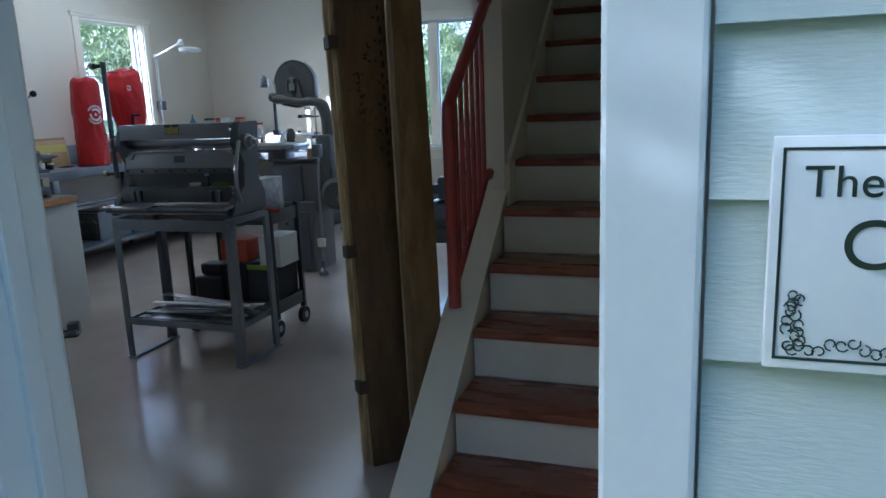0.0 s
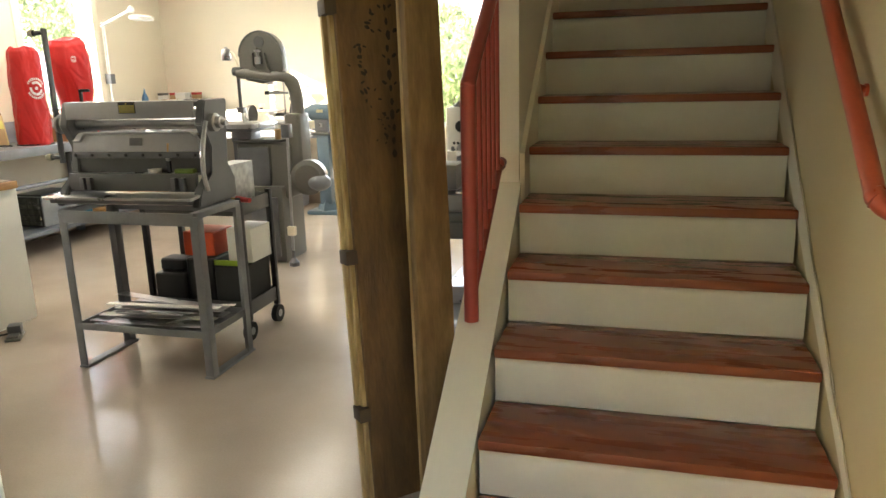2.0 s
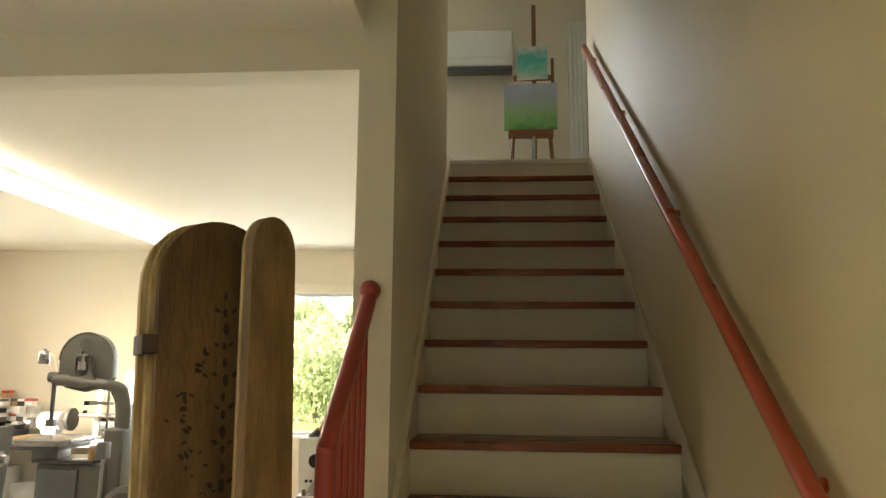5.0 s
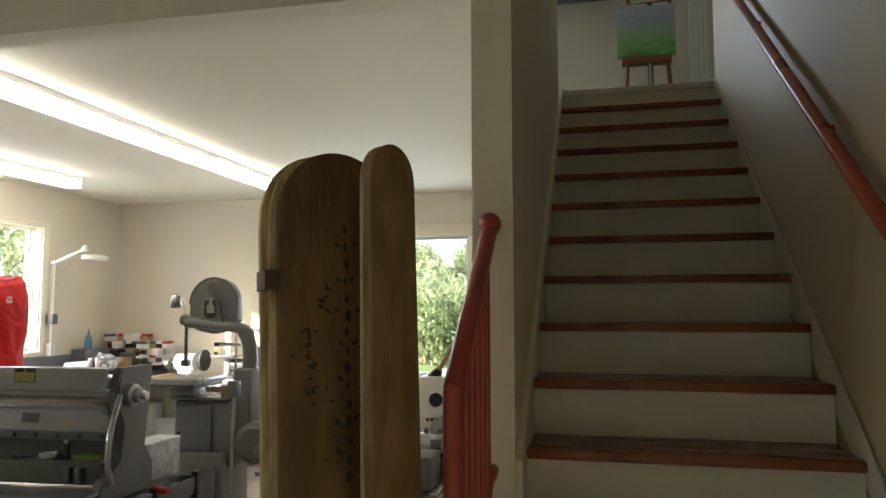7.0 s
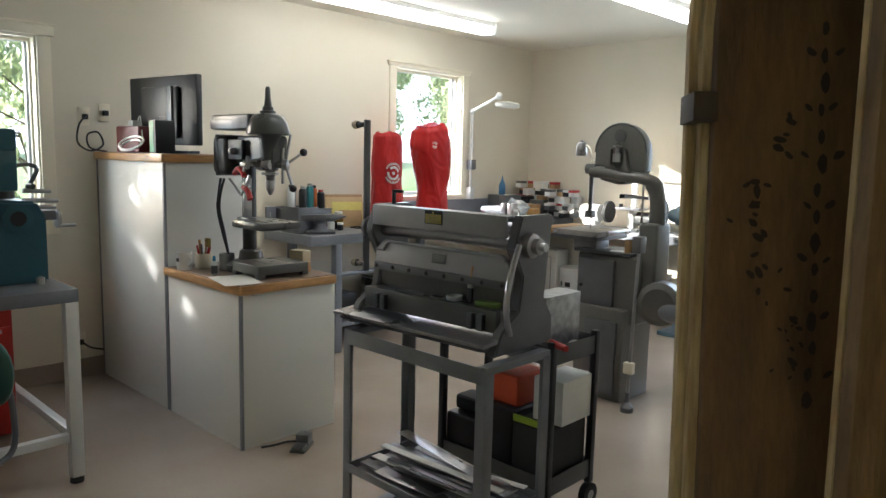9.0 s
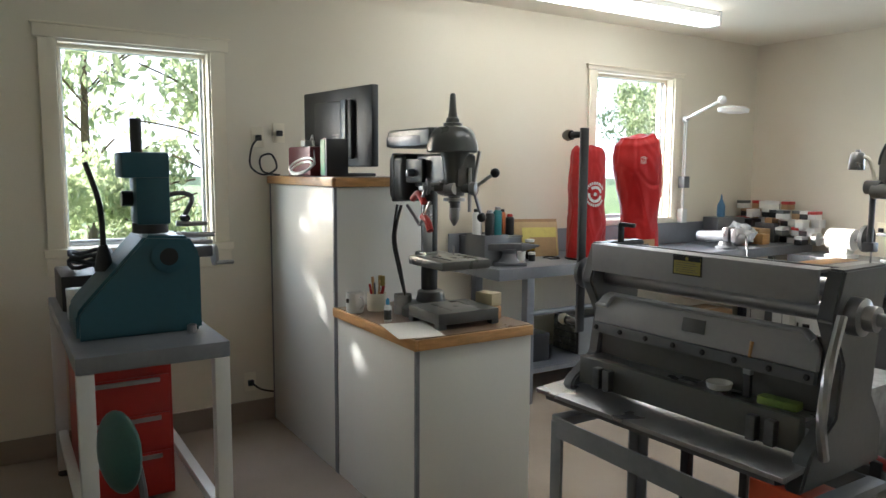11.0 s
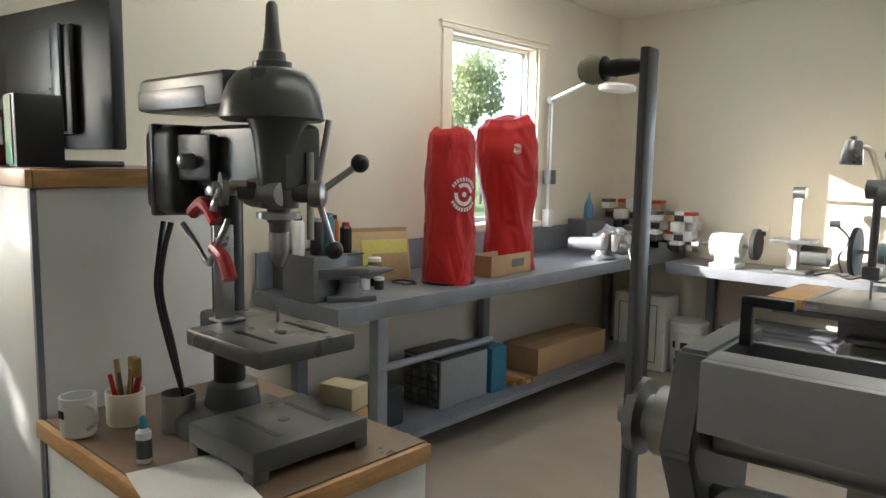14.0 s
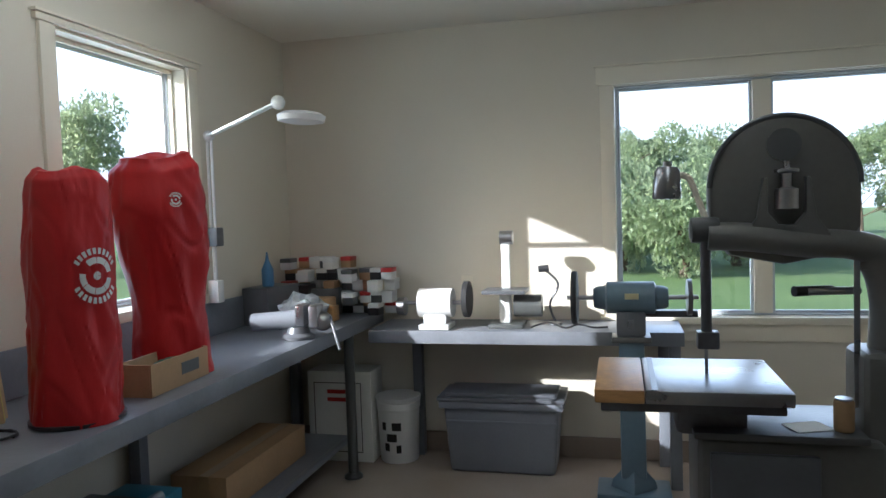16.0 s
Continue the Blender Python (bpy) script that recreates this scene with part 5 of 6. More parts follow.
for i, (m_, w, h, dx) in enumerate(((CARD, 0.18, 0.27, 0.0), (material("manila", (0.62, 0.46, 0.25), 0.8), 0.165, 0.25, 0.012), (material("yellow_paper", (0.75, 0.68, 0.20), 0.8), 0.13, 0.21, 0.028), (material("manila_dark", (0.52, 0.36, 0.18), 0.8), 0.10, 0.14, 0.045))):
    fb = B()
    box(fb, -0.003, -w, 0, 0.003, w, h, bevel=0.001, m=Matrix.Rotation(radians(-14), 4, "Y"))
    o = part("folder", fb, m_)
    o.matrix_world = pose(-5.62 + dx * 2.0, 5.20 + 0.2 * dx, BZ, 0, 0, -22)
    tagged(o, ("manila folder leaning among papers", "buff paper folder leaning on bench back", "yellow writing pad leaning on folders", "buff card leaning on papers")[i], "folder", "leaning papers")
cd = part("cable_loop", tube(B(), [(0.07 * math.cos(a * 0.45), 0.05 * math.sin(a * 0.45), 0.004 + 0.002 * (a % 3)) for a in range(24)], 0.004, 7), BLACK)
cd.matrix_world = pose(-5.40, 5.17, BZ)
tagged(cd, "black cord coiled on bench top", "cord")
for i, (x, y, r, h, m_) in enumerate(((-5.40, 4.90, 0.028, 0.05, WHITEPL), (-5.47, 4.88, 0.02, 0.09, REDVINYL), (-5.36, 4.96, 0.024, 0.045, BLACK))):
    th = thing("small_tub", "small capped tub on bench", "tub", x, y, BZ, group="small tubs")
    part("body", lathe(B(), [(r * 0.9, 0), (r, 0.003), (r, h)], seg=16), m_, th)
    part("lid", lathe(B(), [(r * 1.06, h), (r * 1.06, h + 0.014), (r * 0.9, h + 0.016)], seg=16), WHITEPL, th)
vs = thing("bench_vise", "worn blue-grey steel bench vise", "vise", -5.21, 6.84, BZ, 8)
part("base", lathe(B(), [(0.085, 0), (0.085, 0.015), (0.06, 0.03), (0.05, 0.06)], seg=24), GREYPAINT, vs)
part("body", rod(B(), (-0.24, 0, 0.085), (0.04, 0, 0.10), 0.045, 0.05, 18), BENCHGREY, vs)
part("rear_jaw", box(B(), 0.0, -0.06, 0.07, 0.05, 0.06, 0.175, bevel=0.012), STEEL, vs)
part("front_jaw", box(B(), 0.07, -0.06, 0.06, 0.12, 0.06, 0.17, bevel=0.012), STEEL, vs)
part("nose", ball(B(), (0.13, 0, 0.085), 0.05, 16), STEEL, vs)
part("handle", rod(B(), (0.17, -0.01, 0.11), (0.23, -0.07, -0.05), 0.008), DARKSTEEL, vs)
# parts cartons in the corner
rr = random.Random(21)
for i in range(46):
    row, col = i // 10, i % 10
    x = -5.66 + col * 0.072
    y = 7.80 - (0.06 if row % 2 else 0) - (0.12 if i % 4 == 0 else 0)
    m_ = (WHITEPL, WHITEPL, PAPER, CARD, DARKGREY, WHITEPL, BLACK)[rr.randrange(7)]
    th = thing("parts_carton", "small parts carton stacked at the bench corner", "carton", x, y, BZ + row * 0.072, group="stacked parts cartons")
    part("body", box(B(), -0.034, -0.05, 0, 0.034, 0.05, 0.07, bevel=0.002), m_, th)
    part("lid", box(B(), -0.0352, -0.0512, 0.045, 0.0352, 0.0512, 0.0712, bevel=0.002), (WHITEPL, CARD, REDSTEEL, WHITEPL, DARKGREY, PAPER)[rr.randrange(6)], th)
for i, (x, y, sx, sy, h, m_, lab) in enumerate(((-5.62, 7.35, 0.09, 0.16, 0.22, GREYPAINT, "grey steel parts bin on bench"), (-5.42, 7.50, 0.12, 0.07, 0.13, CARD, "open cardboard carton on bench"), (-5.58, 7.62, 0.10, 0.07, 0.20, BLACK, "black plastic tool case on bench"), (-5.40, 7.66, 0.09, 0.05, 0.17, DARKGREY, "dark plastic parts case"), (-5.30, 7.42, 0.06, 0.05, 0.09, OAK, "small wooden box on bench"))):
    o = part("parts_bin", box(B(), -sx, -sy, 0, sx, sy, h, bevel=0.008), m_)
    o.matrix_world = pose(x, y, BZ, 0, 0, rr.uniform(-8, 8))
    tagged(o, lab, "bin")
pbag = B()
bmesh.ops.create_icosphere(pbag, subdivisions=3, radius=0.13)
for v in pbag.verts:
    v.co *= 1 + 0.45 * noise.noise(v.co * 18)
    v.co.z = max(-0.08, v.co.z * 0.8)
o = part("plastic_bag", pbag, material("clear_crumpled_film", (0.55, 0.58, 0.60), 0.15, vary=0.3, grain=30, blot=14, bump=0.5), smooth=0)
o.matrix_world = pose(-5.36, 7.20, BZ + 0.08)
tagged(o, "crumpled clear plastic bag on bench", "plastic bag")
bl = part("blue_bottle", lathe(B(), [(0.03, 0), (0.035, 0.01), (0.035, 0.10), (0.012, 0.15), (0.004, 0.20)], seg=18), material("blue_soft_plastic", (0.08, 0.20, 0.36), 0.35))
bl.matrix_world = pose(-5.60, 7.28, BZ + 0.222)
tagged(bl, "blue plastic squeeze bottle on parts bin", "bottle")

# ---- things on the north bench ----
NZ = 0.862
g1 = thing("bench_grinder", "pale grey bench grinder with two wheels", "bench grinder", -4.66, 7.55, NZ)
part("foot", box(B(), -0.09, -0.09, 0, 0.09, 0.09, 0.03, bevel=0.008), ENAMELW, g1)
part("pedestal", box(B(), -0.07, -0.06, 0.03, 0.07, 0.06, 0.09, bevel=0.015), ENAMELW, g1)
part("motor", rod(B(), (-0.10, 0, 0.15), (0.10, 0, 0.15), 0.085, seg=26), ENAMELW, g1)
for s in (-1, 1):
    part("shaft", rod(B(), (s * 0.10, 0, 0.15), (s * 0.20, 0, 0.15), 0.012), STEEL, g1)
part("brush_wheel", lathe(B(), [(0.02, 0), (0.105, 0.005), (0.105, 0.035), (0.02, 0.04)], (0.165, 0, 0.17), (1, 0, 0), 30), RUBBER, g1, "black wire wheel")
part("cup_wheel", lathe(B(), [(0.02, 0), (0.05, 0.005), (0.055, 0.05), (0.02, 0.06)], (-0.24, 0, 0.13), (1, 0, 0), 20), STEEL, g1)
g2 = thing("belt_sander", "small upright belt sander with grey table", "belt sander", -4.25, 7.62, NZ)
part("base", box(B(), -0.10, -0.10, 0, 0.10, 0.10, 0.025, bevel=0.006), DARKGREY, g2)
part("body", box(B(), -0.045, -0.03, 0.025, 0.02, 0.05, 0.20, bevel=0.01), ENAMELW, g2)
part("table_plate", box(B(), -0.13, -0.12, 0.20, 0.12, 0.08, 0.222, bevel=0.004), GREYPAINT, g2)
part("belt_arm", box(B(), -0.03, 0.0, 0.222, 0.02, 0.03, 0.52, bevel=0.006), ENAMELW, g2)
part("top_pulley", rod(B(), (-0.035, 0.015, 0.52), (0.04, 0.015, 0.52), 0.04, seg=22), STEEL, g2)
part("motor", rod(B(), (0.04, 0.02, 0.12), (0.20, 0.02, 0.12), 0.065, seg=22), DARKGREY, g2)
pg = thing("pedestal_grinder", "blue-grey pedestal buffer with a black wheel", "pedestal grinder", -3.555, 7.37, 0)
BLUEG = material("blue_grey_enamel", (0.10, 0.15, 0.19), 0.35, vary=0.1)
part("base", box(B(), -0.19, -0.13, 0, 0.19, 0.13, 0.04, bevel=0.01), BLUEG, pg)
part("base_dome", lathe(B(), [(0.12, 0), (0.11, 0.04), (0.075, 0.08), (0.06, 0.1)], (0, 0, 0.04), seg=4), BLUEG, pg)
part("pillar", box(B(), -0.065, -0.055, 0.10, 0.065, 0.055, 0.83, bevel=0.012), BLUEG, pg)
part("top_plate", box(B(), -0.10, -0.08, 0.83, 0.10, 0.08, 0.86, bevel=0.006), DARKGREY, pg)
part("motor_foot", box(B(), -0.075, -0.06, 0.86, 0.075, 0.06, 0.99, bevel=0.015), GREYPAINT, pg)
part("motor", lathe(B(), [(0.05, -0.19), (0.06, -0.17), (0.065, -0.13), (0.085, -0.12), (0.085, 0.12), (0.065, 0.13), (0.06, 0.17), (0.05, 0.19)], (0.0, 0, 1.06), (1, 0, 0), 28), BLUEG, pg)
part("rating_plate", box(B(), -0.03, -0.088, 1.06, 0.04, -0.083, 1.09), material("yellow_plate", (0.5, 0.45, 0.25), 0.5), pg)
part("shaft", rod(B(), (-0.33, 0, 1.06), (0.34, 0, 1.06), 0.012), STEEL, pg)
part("buffing_wheel", lathe(B(), [(0.02, 0), (0.14, 0.006), (0.145, 0.02), (0.14, 0.034), (0.02, 0.04)], (-0.31, 0, 1.06), (1, 0, 0), 36), RUBBER, pg, "black buffing wheel")
part("wire_wheel", lathe(B(), [(0.02, 0), (0.095, 0.004), (0.095, 0.026), (0.02, 0.03)], (0.28, 0, 1.06), (1, 0, 0), 30), DARKSTEEL, pg)
part("work_rest", box(B(), 0.06, 0.03, 0.95, 0.34, 0.10, 0.985, bevel=0.006), DARKGREY, pg)
part("switch", box(B(), -0.015, -0.066, 0.91, 0.015, -0.058, 0.95, bevel=0.002), STEEL, pg)
cb_ = part("loose_cord", tube(B(), bend([(-0.25, 0, 0.005), (-0.15, 0.03, 0.03), (-0.05, -0.02, 0.008), (0.02, 0.03, 0.02), (0.10, 0, 0.008), (0.18, 0.03, 0.006)], 6), 0.006, 7), BLACK)
cb_.matrix_world = pose(-3.86, 7.55, NZ)
tagged(cb_, "tangled black cord on far bench", "cord")
fl = thing("flex_lamp", "thin jointed metal lamp arm on bench", "lamp", -3.98, 7.70, NZ)
part("base", lathe(B(), [(0.04, 0), (0.04, 0.012), (0.01, 0.02)], seg=18), DARKSTEEL, fl)
part("arm", tube(B(), bend([(0, 0, 0.015), (-0.03, 0, 0.12), (0.02, 0, 0.24), (-0.06, -0.02, 0.33)], 6), 0.007, 8), DARKSTEEL, fl)
part("head", rod(B(), (-0.09, -0.03, 0.33), (-0.03, -0.02, 0.335), 0.02), DARKSTEEL, fl)

# under the benches
tt = thing("storage_tote", "grey plastic storage tote with darker grey lid", "tote", -4.30, 7.69, 0)
tbm = B()
box(tbm, -0.31, -0.13, 0, 0.31, 0.13, 0.40, bevel=0.03, seg=3)
for v in tbm.verts:
    k = 1 + 0.10 * v.co.z / 0.40
    v.co.x *= k
    v.co.y *= k
part("bin", tbm, TOTE, tt)
part("rim", box(B(), -0.365, -0.165, 0.385, 0.365, 0.165, 0.43, bevel=0.012), TOTE, tt)
part("lid", box(box(B(), -0.375, -0.172, 0.431, 0.375, 0.172, 0.455, bevel=0.01), -0.33, -0.14, 0.455, 0.33, 0.14, 0.475, bevel=0.01), material("dark_grey_plastic", (0.12, 0.125, 0.14), 0.45), tt)
part("rib", box(B(), -0.325, -0.1435, 0.30, 0.325, -0.135, 0.315, bevel=0.003), TOTE, tt)
bk = thing("bucket", "white plastic bucket with black printing and lid", "bucket", -4.98, 7.74, 0)
part("pail", lathe(B(), [(0.115, 0), (0.12, 0.01), (0.132, 0.33), (0.138, 0.335), (0.138, 0.375), (0.132, 0.38)], seg=34), WHITEPL, bk)
part("lid", lathe(B(), [(0.142, 0.38), (0.142, 0.405), (0.13, 0.41)], seg=34), WHITEPL, bk)
for a, z, w in ((-110, 0.08, 16), (-75, 0.07, 14), (-95, 0.14, 30), (-118, 0.21, 14), (-80, 0.21, 26)):
    pm = B()
    rw = 0.1215 + 0.033 * z
    n = 4
    lo = [pm.verts.new((rw * math.cos(radians(a - w / 2 + w * k / n)), rw * math.sin(radians(a - w / 2 + w * k / n)), z)) for k in range(n + 1)]
    hi = [pm.verts.new((v.co.x * 1.01, v.co.y * 1.01, z + 0.05)) for v in lo]
    for k in range(n):
        pm.faces.new((lo[k], lo[k + 1], hi[k + 1], hi[k]))
    part("printed_bar", pm, BLACK, bk)
wbx = thing("printed_box", "tall white cardboard box with red print, part opened", "box", -5.33, 7.73, 0)
part("carton", box(B(), -0.21, -0.10, 0, 0.21, 0.12, 0.57, bevel=0.004), PAPER, wbx)
for x0, z0, x1, z1 in ((-0.17, 0.06, -0.165, 0.5), (0.14, 0.06, 0.145, 0.5), (-0.165, 0.06, 0.14, 0.065), (-0.165, 0.495, 0.14, 0.5)):
    part("printed_line", box(B(), x0, -0.102, z0, x1, -0.1005, z1), BLACK, wbx)
for z in (0.38, 0.43):
    part("printed_bar", box(B(), -0.08, -0.102, z, 0.08, -0.1005, z + 0.025), REDSTEEL, wbx)
SZ = 0.197
ENAMELG = material("pale_grey_enamel", (0.26, 0.27, 0.28), 0.4)
SMOKED = material("smoked_drawer_plastic", (0.10, 0.10, 0.085), 0.25, vary=0.3, blot=20)
ob_ = thing("drawer_organizer", "dark small-parts drawer organizer with grey end on shelf", "organizer", -5.50, 5.62, SZ)
part("case", box(B(), -0.14, -0.20, 0, 0.14, 0.20, 0.27, bevel=0.005), ENAMELG, ob_, "grey metal drawer cabinet shell")
part("lid", box(B(), -0.143, -0.203, 0.271, 0.143, 0.203, 0.285, bevel=0.004), BLACK, ob_)
part("end_panel", box(B(), -0.135, -0.206, 0.004, 0.13, -0.2005, 0.262), BLACK, ob_)
for r in range(5):
    for c in range(4):
        part("drawer", box(B(), -0.125 + c * 0.063, -0.222, 0.012 + r * 0.05, -0.07 + c * 0.063, -0.207, 0.053 + r * 0.05, bevel=0.004), SMOKED, ob_)
bx2 = part("blue_binder", box(B(), -0.12, -0.07, 0, 0.14, 0.07, 0.27, bevel=0.005), material("blue_vinyl", (0.03, 0.16, 0.24), 0.4))
bx2.matrix_world = pose(-5.48, 5.91, SZ)
tagged(bx2, "blue box file beside drawer organizer on shelf", "box file")
cbx = thing("long_carton", "long brown cardboard carton on bench shelf", "carton", -5.48, 6.76, SZ)
part("carton", box(B(), -0.17, -0.42, 0, 0.12, 0.42, 0.17, bevel=0.005), CARD, cbx)
part("tape", box(B(), -0.02, -0.4212, 0.03, 0.03, 0.4212, 0.1715), material("tape", (0.36, 0.24, 0.12), 0.35), cbx)
o = part("plastic_case", box(B(), -0.15, -0.16, 0, 0.14, 0.16, 0.20, bevel=0.012), BLACK)
o.matrix_world = pose(-5.50, 4.98, SZ)
tagged(o, "black plastic tool case on bench shelf", "case")
for i in range(5):
    o = part("wood_offcut", box(B(), -0.10, -0.02, 0, 0.12, 0.02, 0.025, bevel=0.002), OAK)
    o.matrix_world = pose(-5.45 + 0.01 * i, 6.08 + 0.045 * (i % 4), SZ + 0.026 * (i // 4), 0, 0, 4 * i - 8)
    tagged(o, "short wooden offcut on bench shelf", "offcut", "wood offcuts")

# ---- tool cart ----
ct = thing("tool_cart", "black steel two-shelf tool cart on rubber casters", "cart", -2.72, 3.90, 0)
for sx in (-0.30, 0.30):
    for sy in (-0.16, 0.16):
        part("post", box(B(), sx - 0.015, sy - 0.015, 0.11, sx + 0.015, sy + 0.015, 0.80, bevel=0.003), BLACK, ct)
        w = part("caster", rod(B(), (sx - 0.016, sy, 0.052), (sx + 0.016, sy, 0.052), 0.052, seg=22), RUBBER, ct)
        part("hub", rod(B(), (sx - 0.018, sy, 0.052), (sx + 0.018, sy, 0.052), 0.022, seg=14), STEEL, w)
for z in (0.14, 0.70):
    tr = B()
    box(tr, -0.30, -0.16, z, 0.30, 0.16, z + 0.006)
    for b in ((-0.305, -0.168, z, 0.305, -0.162, z + 0.08), (-0.305, 0.162, z, 0.305, 0.168, z + 0.08), (-0.308, -0.162, z, -0.302, 0.162, z + 0.08), (0.302, -0.162, z, 0.308, 0.162, z + 0.08)):
        box(tr, *b, bevel=0.002)
    part("tray", tr, DARKGREY, ct)
for x, y, z, sx, sy, h, m_, nm, lab in ((-0.19, -0.06, 0.147, 0.10, 0.09, 0.21, BLACK, "tool_case", "black plastic tool case on lower tray"), (0.0, 0.0, 0.147, 0.09, 0.13, 0.30, BLACK, "tool_case", "black moulded drill case on lower tray"), (0.19, 0.0, 0.147, 0.095, 0.145, 0.27, RUBBER, "tool_bag", "black tool case with lime trim"), (-0.20, -0.04, 0.359, 0.08, 0.06, 0.07, RUBBER, "tool_case", "small black plastic case stacked on lower tray")):
    o = part(nm, box(B(), -sx, -sy, 0, sx, sy, h, bevel=0.02, seg=3), m_)
    o.matrix_world = pose(-2.72 + x, 3.90 + y, z)
    tagged(o, lab, "tool case")
o = part("orange_case", box(B(), -0.11, -0.10, 0, 0.09, 0.11, 0.14, bevel=0.015, seg=3), material("orange_plastic", (0.50, 0.06, 0.012), 0.4))
o.matrix_world = pose(-2.73, 3.91, 0.449)
tagged(o, "orange plastic case stacked on black cases", "tool case")
o = part("white_carton", box(B(), -0.07, -0.10, 0, 0.08, 0.13, 0.19, bevel=0.004), PAPER)
o.matrix_world = pose(-2.50, 3.93, 0.419)
tagged(o, "white printed carton stacked on tool case", "carton")
o = part("lime_trim", box(B(), -0.085, -0.132, 0, 0.085, -0.12, 0.03, bevel=0.004), material("lime_plastic", (0.25, 0.36, 0.02), 0.4))
o.matrix_world = pose(-2.53, 3.88, 0.418)
tagged(o, "lime green strap on tool case", "strap")
sd = thing("screwdriver", "screwdriver with red grip on cart tray", "screwdriver", -2.44, 3.76, 0.79, -20)
part("grip", rod(B(), (0, 0, 0.0), (0.10, 0, 0.0), 0.017, 0.013, 12), REDSTEEL, sd)
part("blade", rod(B(), (-0.10, 0, 0), (0, 0, 0), 0.005, seg=8), material("brass", (0.6, 0.42, 0.15), 0.3, 1.0), sd)
o = part("steel_box", box(B(), -0.06, -0.13, 0, 0.06, 0.12, 0.26, bevel=0.004), material("galvanised_steel", (0.42, 0.43, 0.44), 0.4, 0.8, vary=0.3, grain=14, blot=30))
o.matrix_world = pose(-2.36 + -0.18, 3.90, 0.708)
tagged(o, "open galvanised steel box on cart tray", "box")
o = part("white_ball_cup", ball(B(), (0, 0, 0.03), 0.03, 14), WHITEPL)
o.matrix_world = pose(-2.455, 3.95, 0.708)
tagged(o, "small white plastic cup on cart tray", "cup")

# ---- mill on its table, stool, red cabinet ----
mt = thing("machine_table", "grey painted square-tube table with black feet", "table", -4.60, 2.29, 0)
part("top", box(B(), -0.92, -0.26, 0.845, 0.45, 0.26, 0.905, bevel=0.006), BENCHGREY, mt)
for x in (-0.88, 0.42):
    for y in (-0.23, 0.23):
        lg = part("leg", box(B(), x - 0.028, y - 0.028, 0.03, x + 0.028, y + 0.028, 0.844, bevel=0.004), ENAMELW, mt)
        part("foot", lathe(B(), [(0.03, 0), (0.03, 0.015), (0.012, 0.03)], (x, y, 0), seg=14), RUBBER, lg)
part("stretcher", box(B(), 0.40, -0.20, 0.20, 0.44, 0.20, 0.24, bevel=0.003), ENAMELW, mt)
for y in (-0.23, 0.23):
    part("side_stretcher", box(B(), -0.85, y - 0.02, 0.20, 0.39, y + 0.02, 0.24, bevel=0.003), ENAMELW, mt)
ml2 = thing("tool_mill", "teal enamelled small milling machine with black column", "milling machine", -4.54, 2.29, 0.906)
prof = [(-0.23, 0.0), (0.22, 0.0), (0.22, 0.30), (0.18, 0.375), (0.02, 0.385), (-0.21, 0.13), (-0.23, 0.10)]
pm = B()
yz_plate(pm, prof, -0.16, 0.14)
bmesh.ops.bevel(pm, geom=list(pm.edges), offset=0.012, segments=2, affect="EDGES")
part("base_casting", pm, TEAL, ml2)
part("hole_ring", lathe(B(), [(0.062, 0), (0.064, 0.008), (0.04, 0.012)], (0.14, 0.10, 0.30), (1, 0, 0), 28), TEAL, ml2)
# black disc painted for the shaded inside of the open bore
part("bore", lathe(B(), [(0.034, 0), (0.034, 0.0125)], (0.1405, 0.10, 0.30), (1, 0, 0), 22), BLACK, ml2)
part("head_casting", box(B(), -0.06, 0.0, 0.42, 0.09, 0.125, 0.62, bevel=0.012), TEAL, ml2)
part("neck_ring", rod(B(), (0.01, 0.06, 0.385), (0.01, 0.06, 0.425), 0.068, seg=24), BLACK, ml2)
part("head_cap", box(B(), -0.08, -0.05, 0.60, 0.10, 0.125, 0.70, bevel=0.014), TEAL, ml2)
part("drawbar", rod(B(), (0.01, 0.02, 0.70), (0.01, 0.02, 0.83), 0.022, seg=16), BLACK, ml2)
part("side_knob", rod(B(), (0.0, -0.04, 0.52), (0.0, 0.0, 0.52), 0.03, seg=16), BLACK, ml2)
part("feed_crank", tube(B(), bend([(0.02, 0.125, 0.53), (0.02, 0.18, 0.54), (0.03, 0.22, 0.52), (0.03, 0.19, 0.45)], 5), 0.01, 8), DARKSTEEL, ml2)
part("crank_knob", rod(B(), (0.03, 0.18, 0.44), (0.07, 0.19, 0.44), 0.013), BLACK, ml2)
for z, L in ((0.42, 0.24), (0.375, 0.30), (0.345, 0.28)):
    part("lever", rod(B(), (0.05, 0.15, z), (0.05, 0.15 + L * 0.5, z - 0.005), 0.012, 0.009, 12), STEEL, ml2)
part("cross_slide", box(B(), -0.05, 0.20, 0.28, 0.06, 0.29, 0.325, bevel=0.006), DARKSTEEL, ml2)
part("handwheel", lathe(B(), [(0.012, 0), (0.045, 0.004), (0.045, 0.016), (0.012, 0.02)], (0.0, 0.30, 0.28), (0, 1, 0), 20), STEEL, ml2)
part("wheel_handle", rod(B(), (0.03, 0.31, 0.25), (0.03, 0.38, 0.25), 0.009), STEEL, ml2)
part("tall_lever", tube(B(), bend([(-0.02, -0.11, 0.30), (-0.02, -0.11, 0.42), (-0.02, -0.12, 0.52), (-0.02, -0.16, 0.66)], 5), 0.011, 8), BLACK, ml2)
part("lever_boot", lathe(B(), [(0.035, 0), (0.028, 0.05), (0.016, 0.10)], (-0.02, -0.11, 0.24), seg=16), BLACK, ml2)
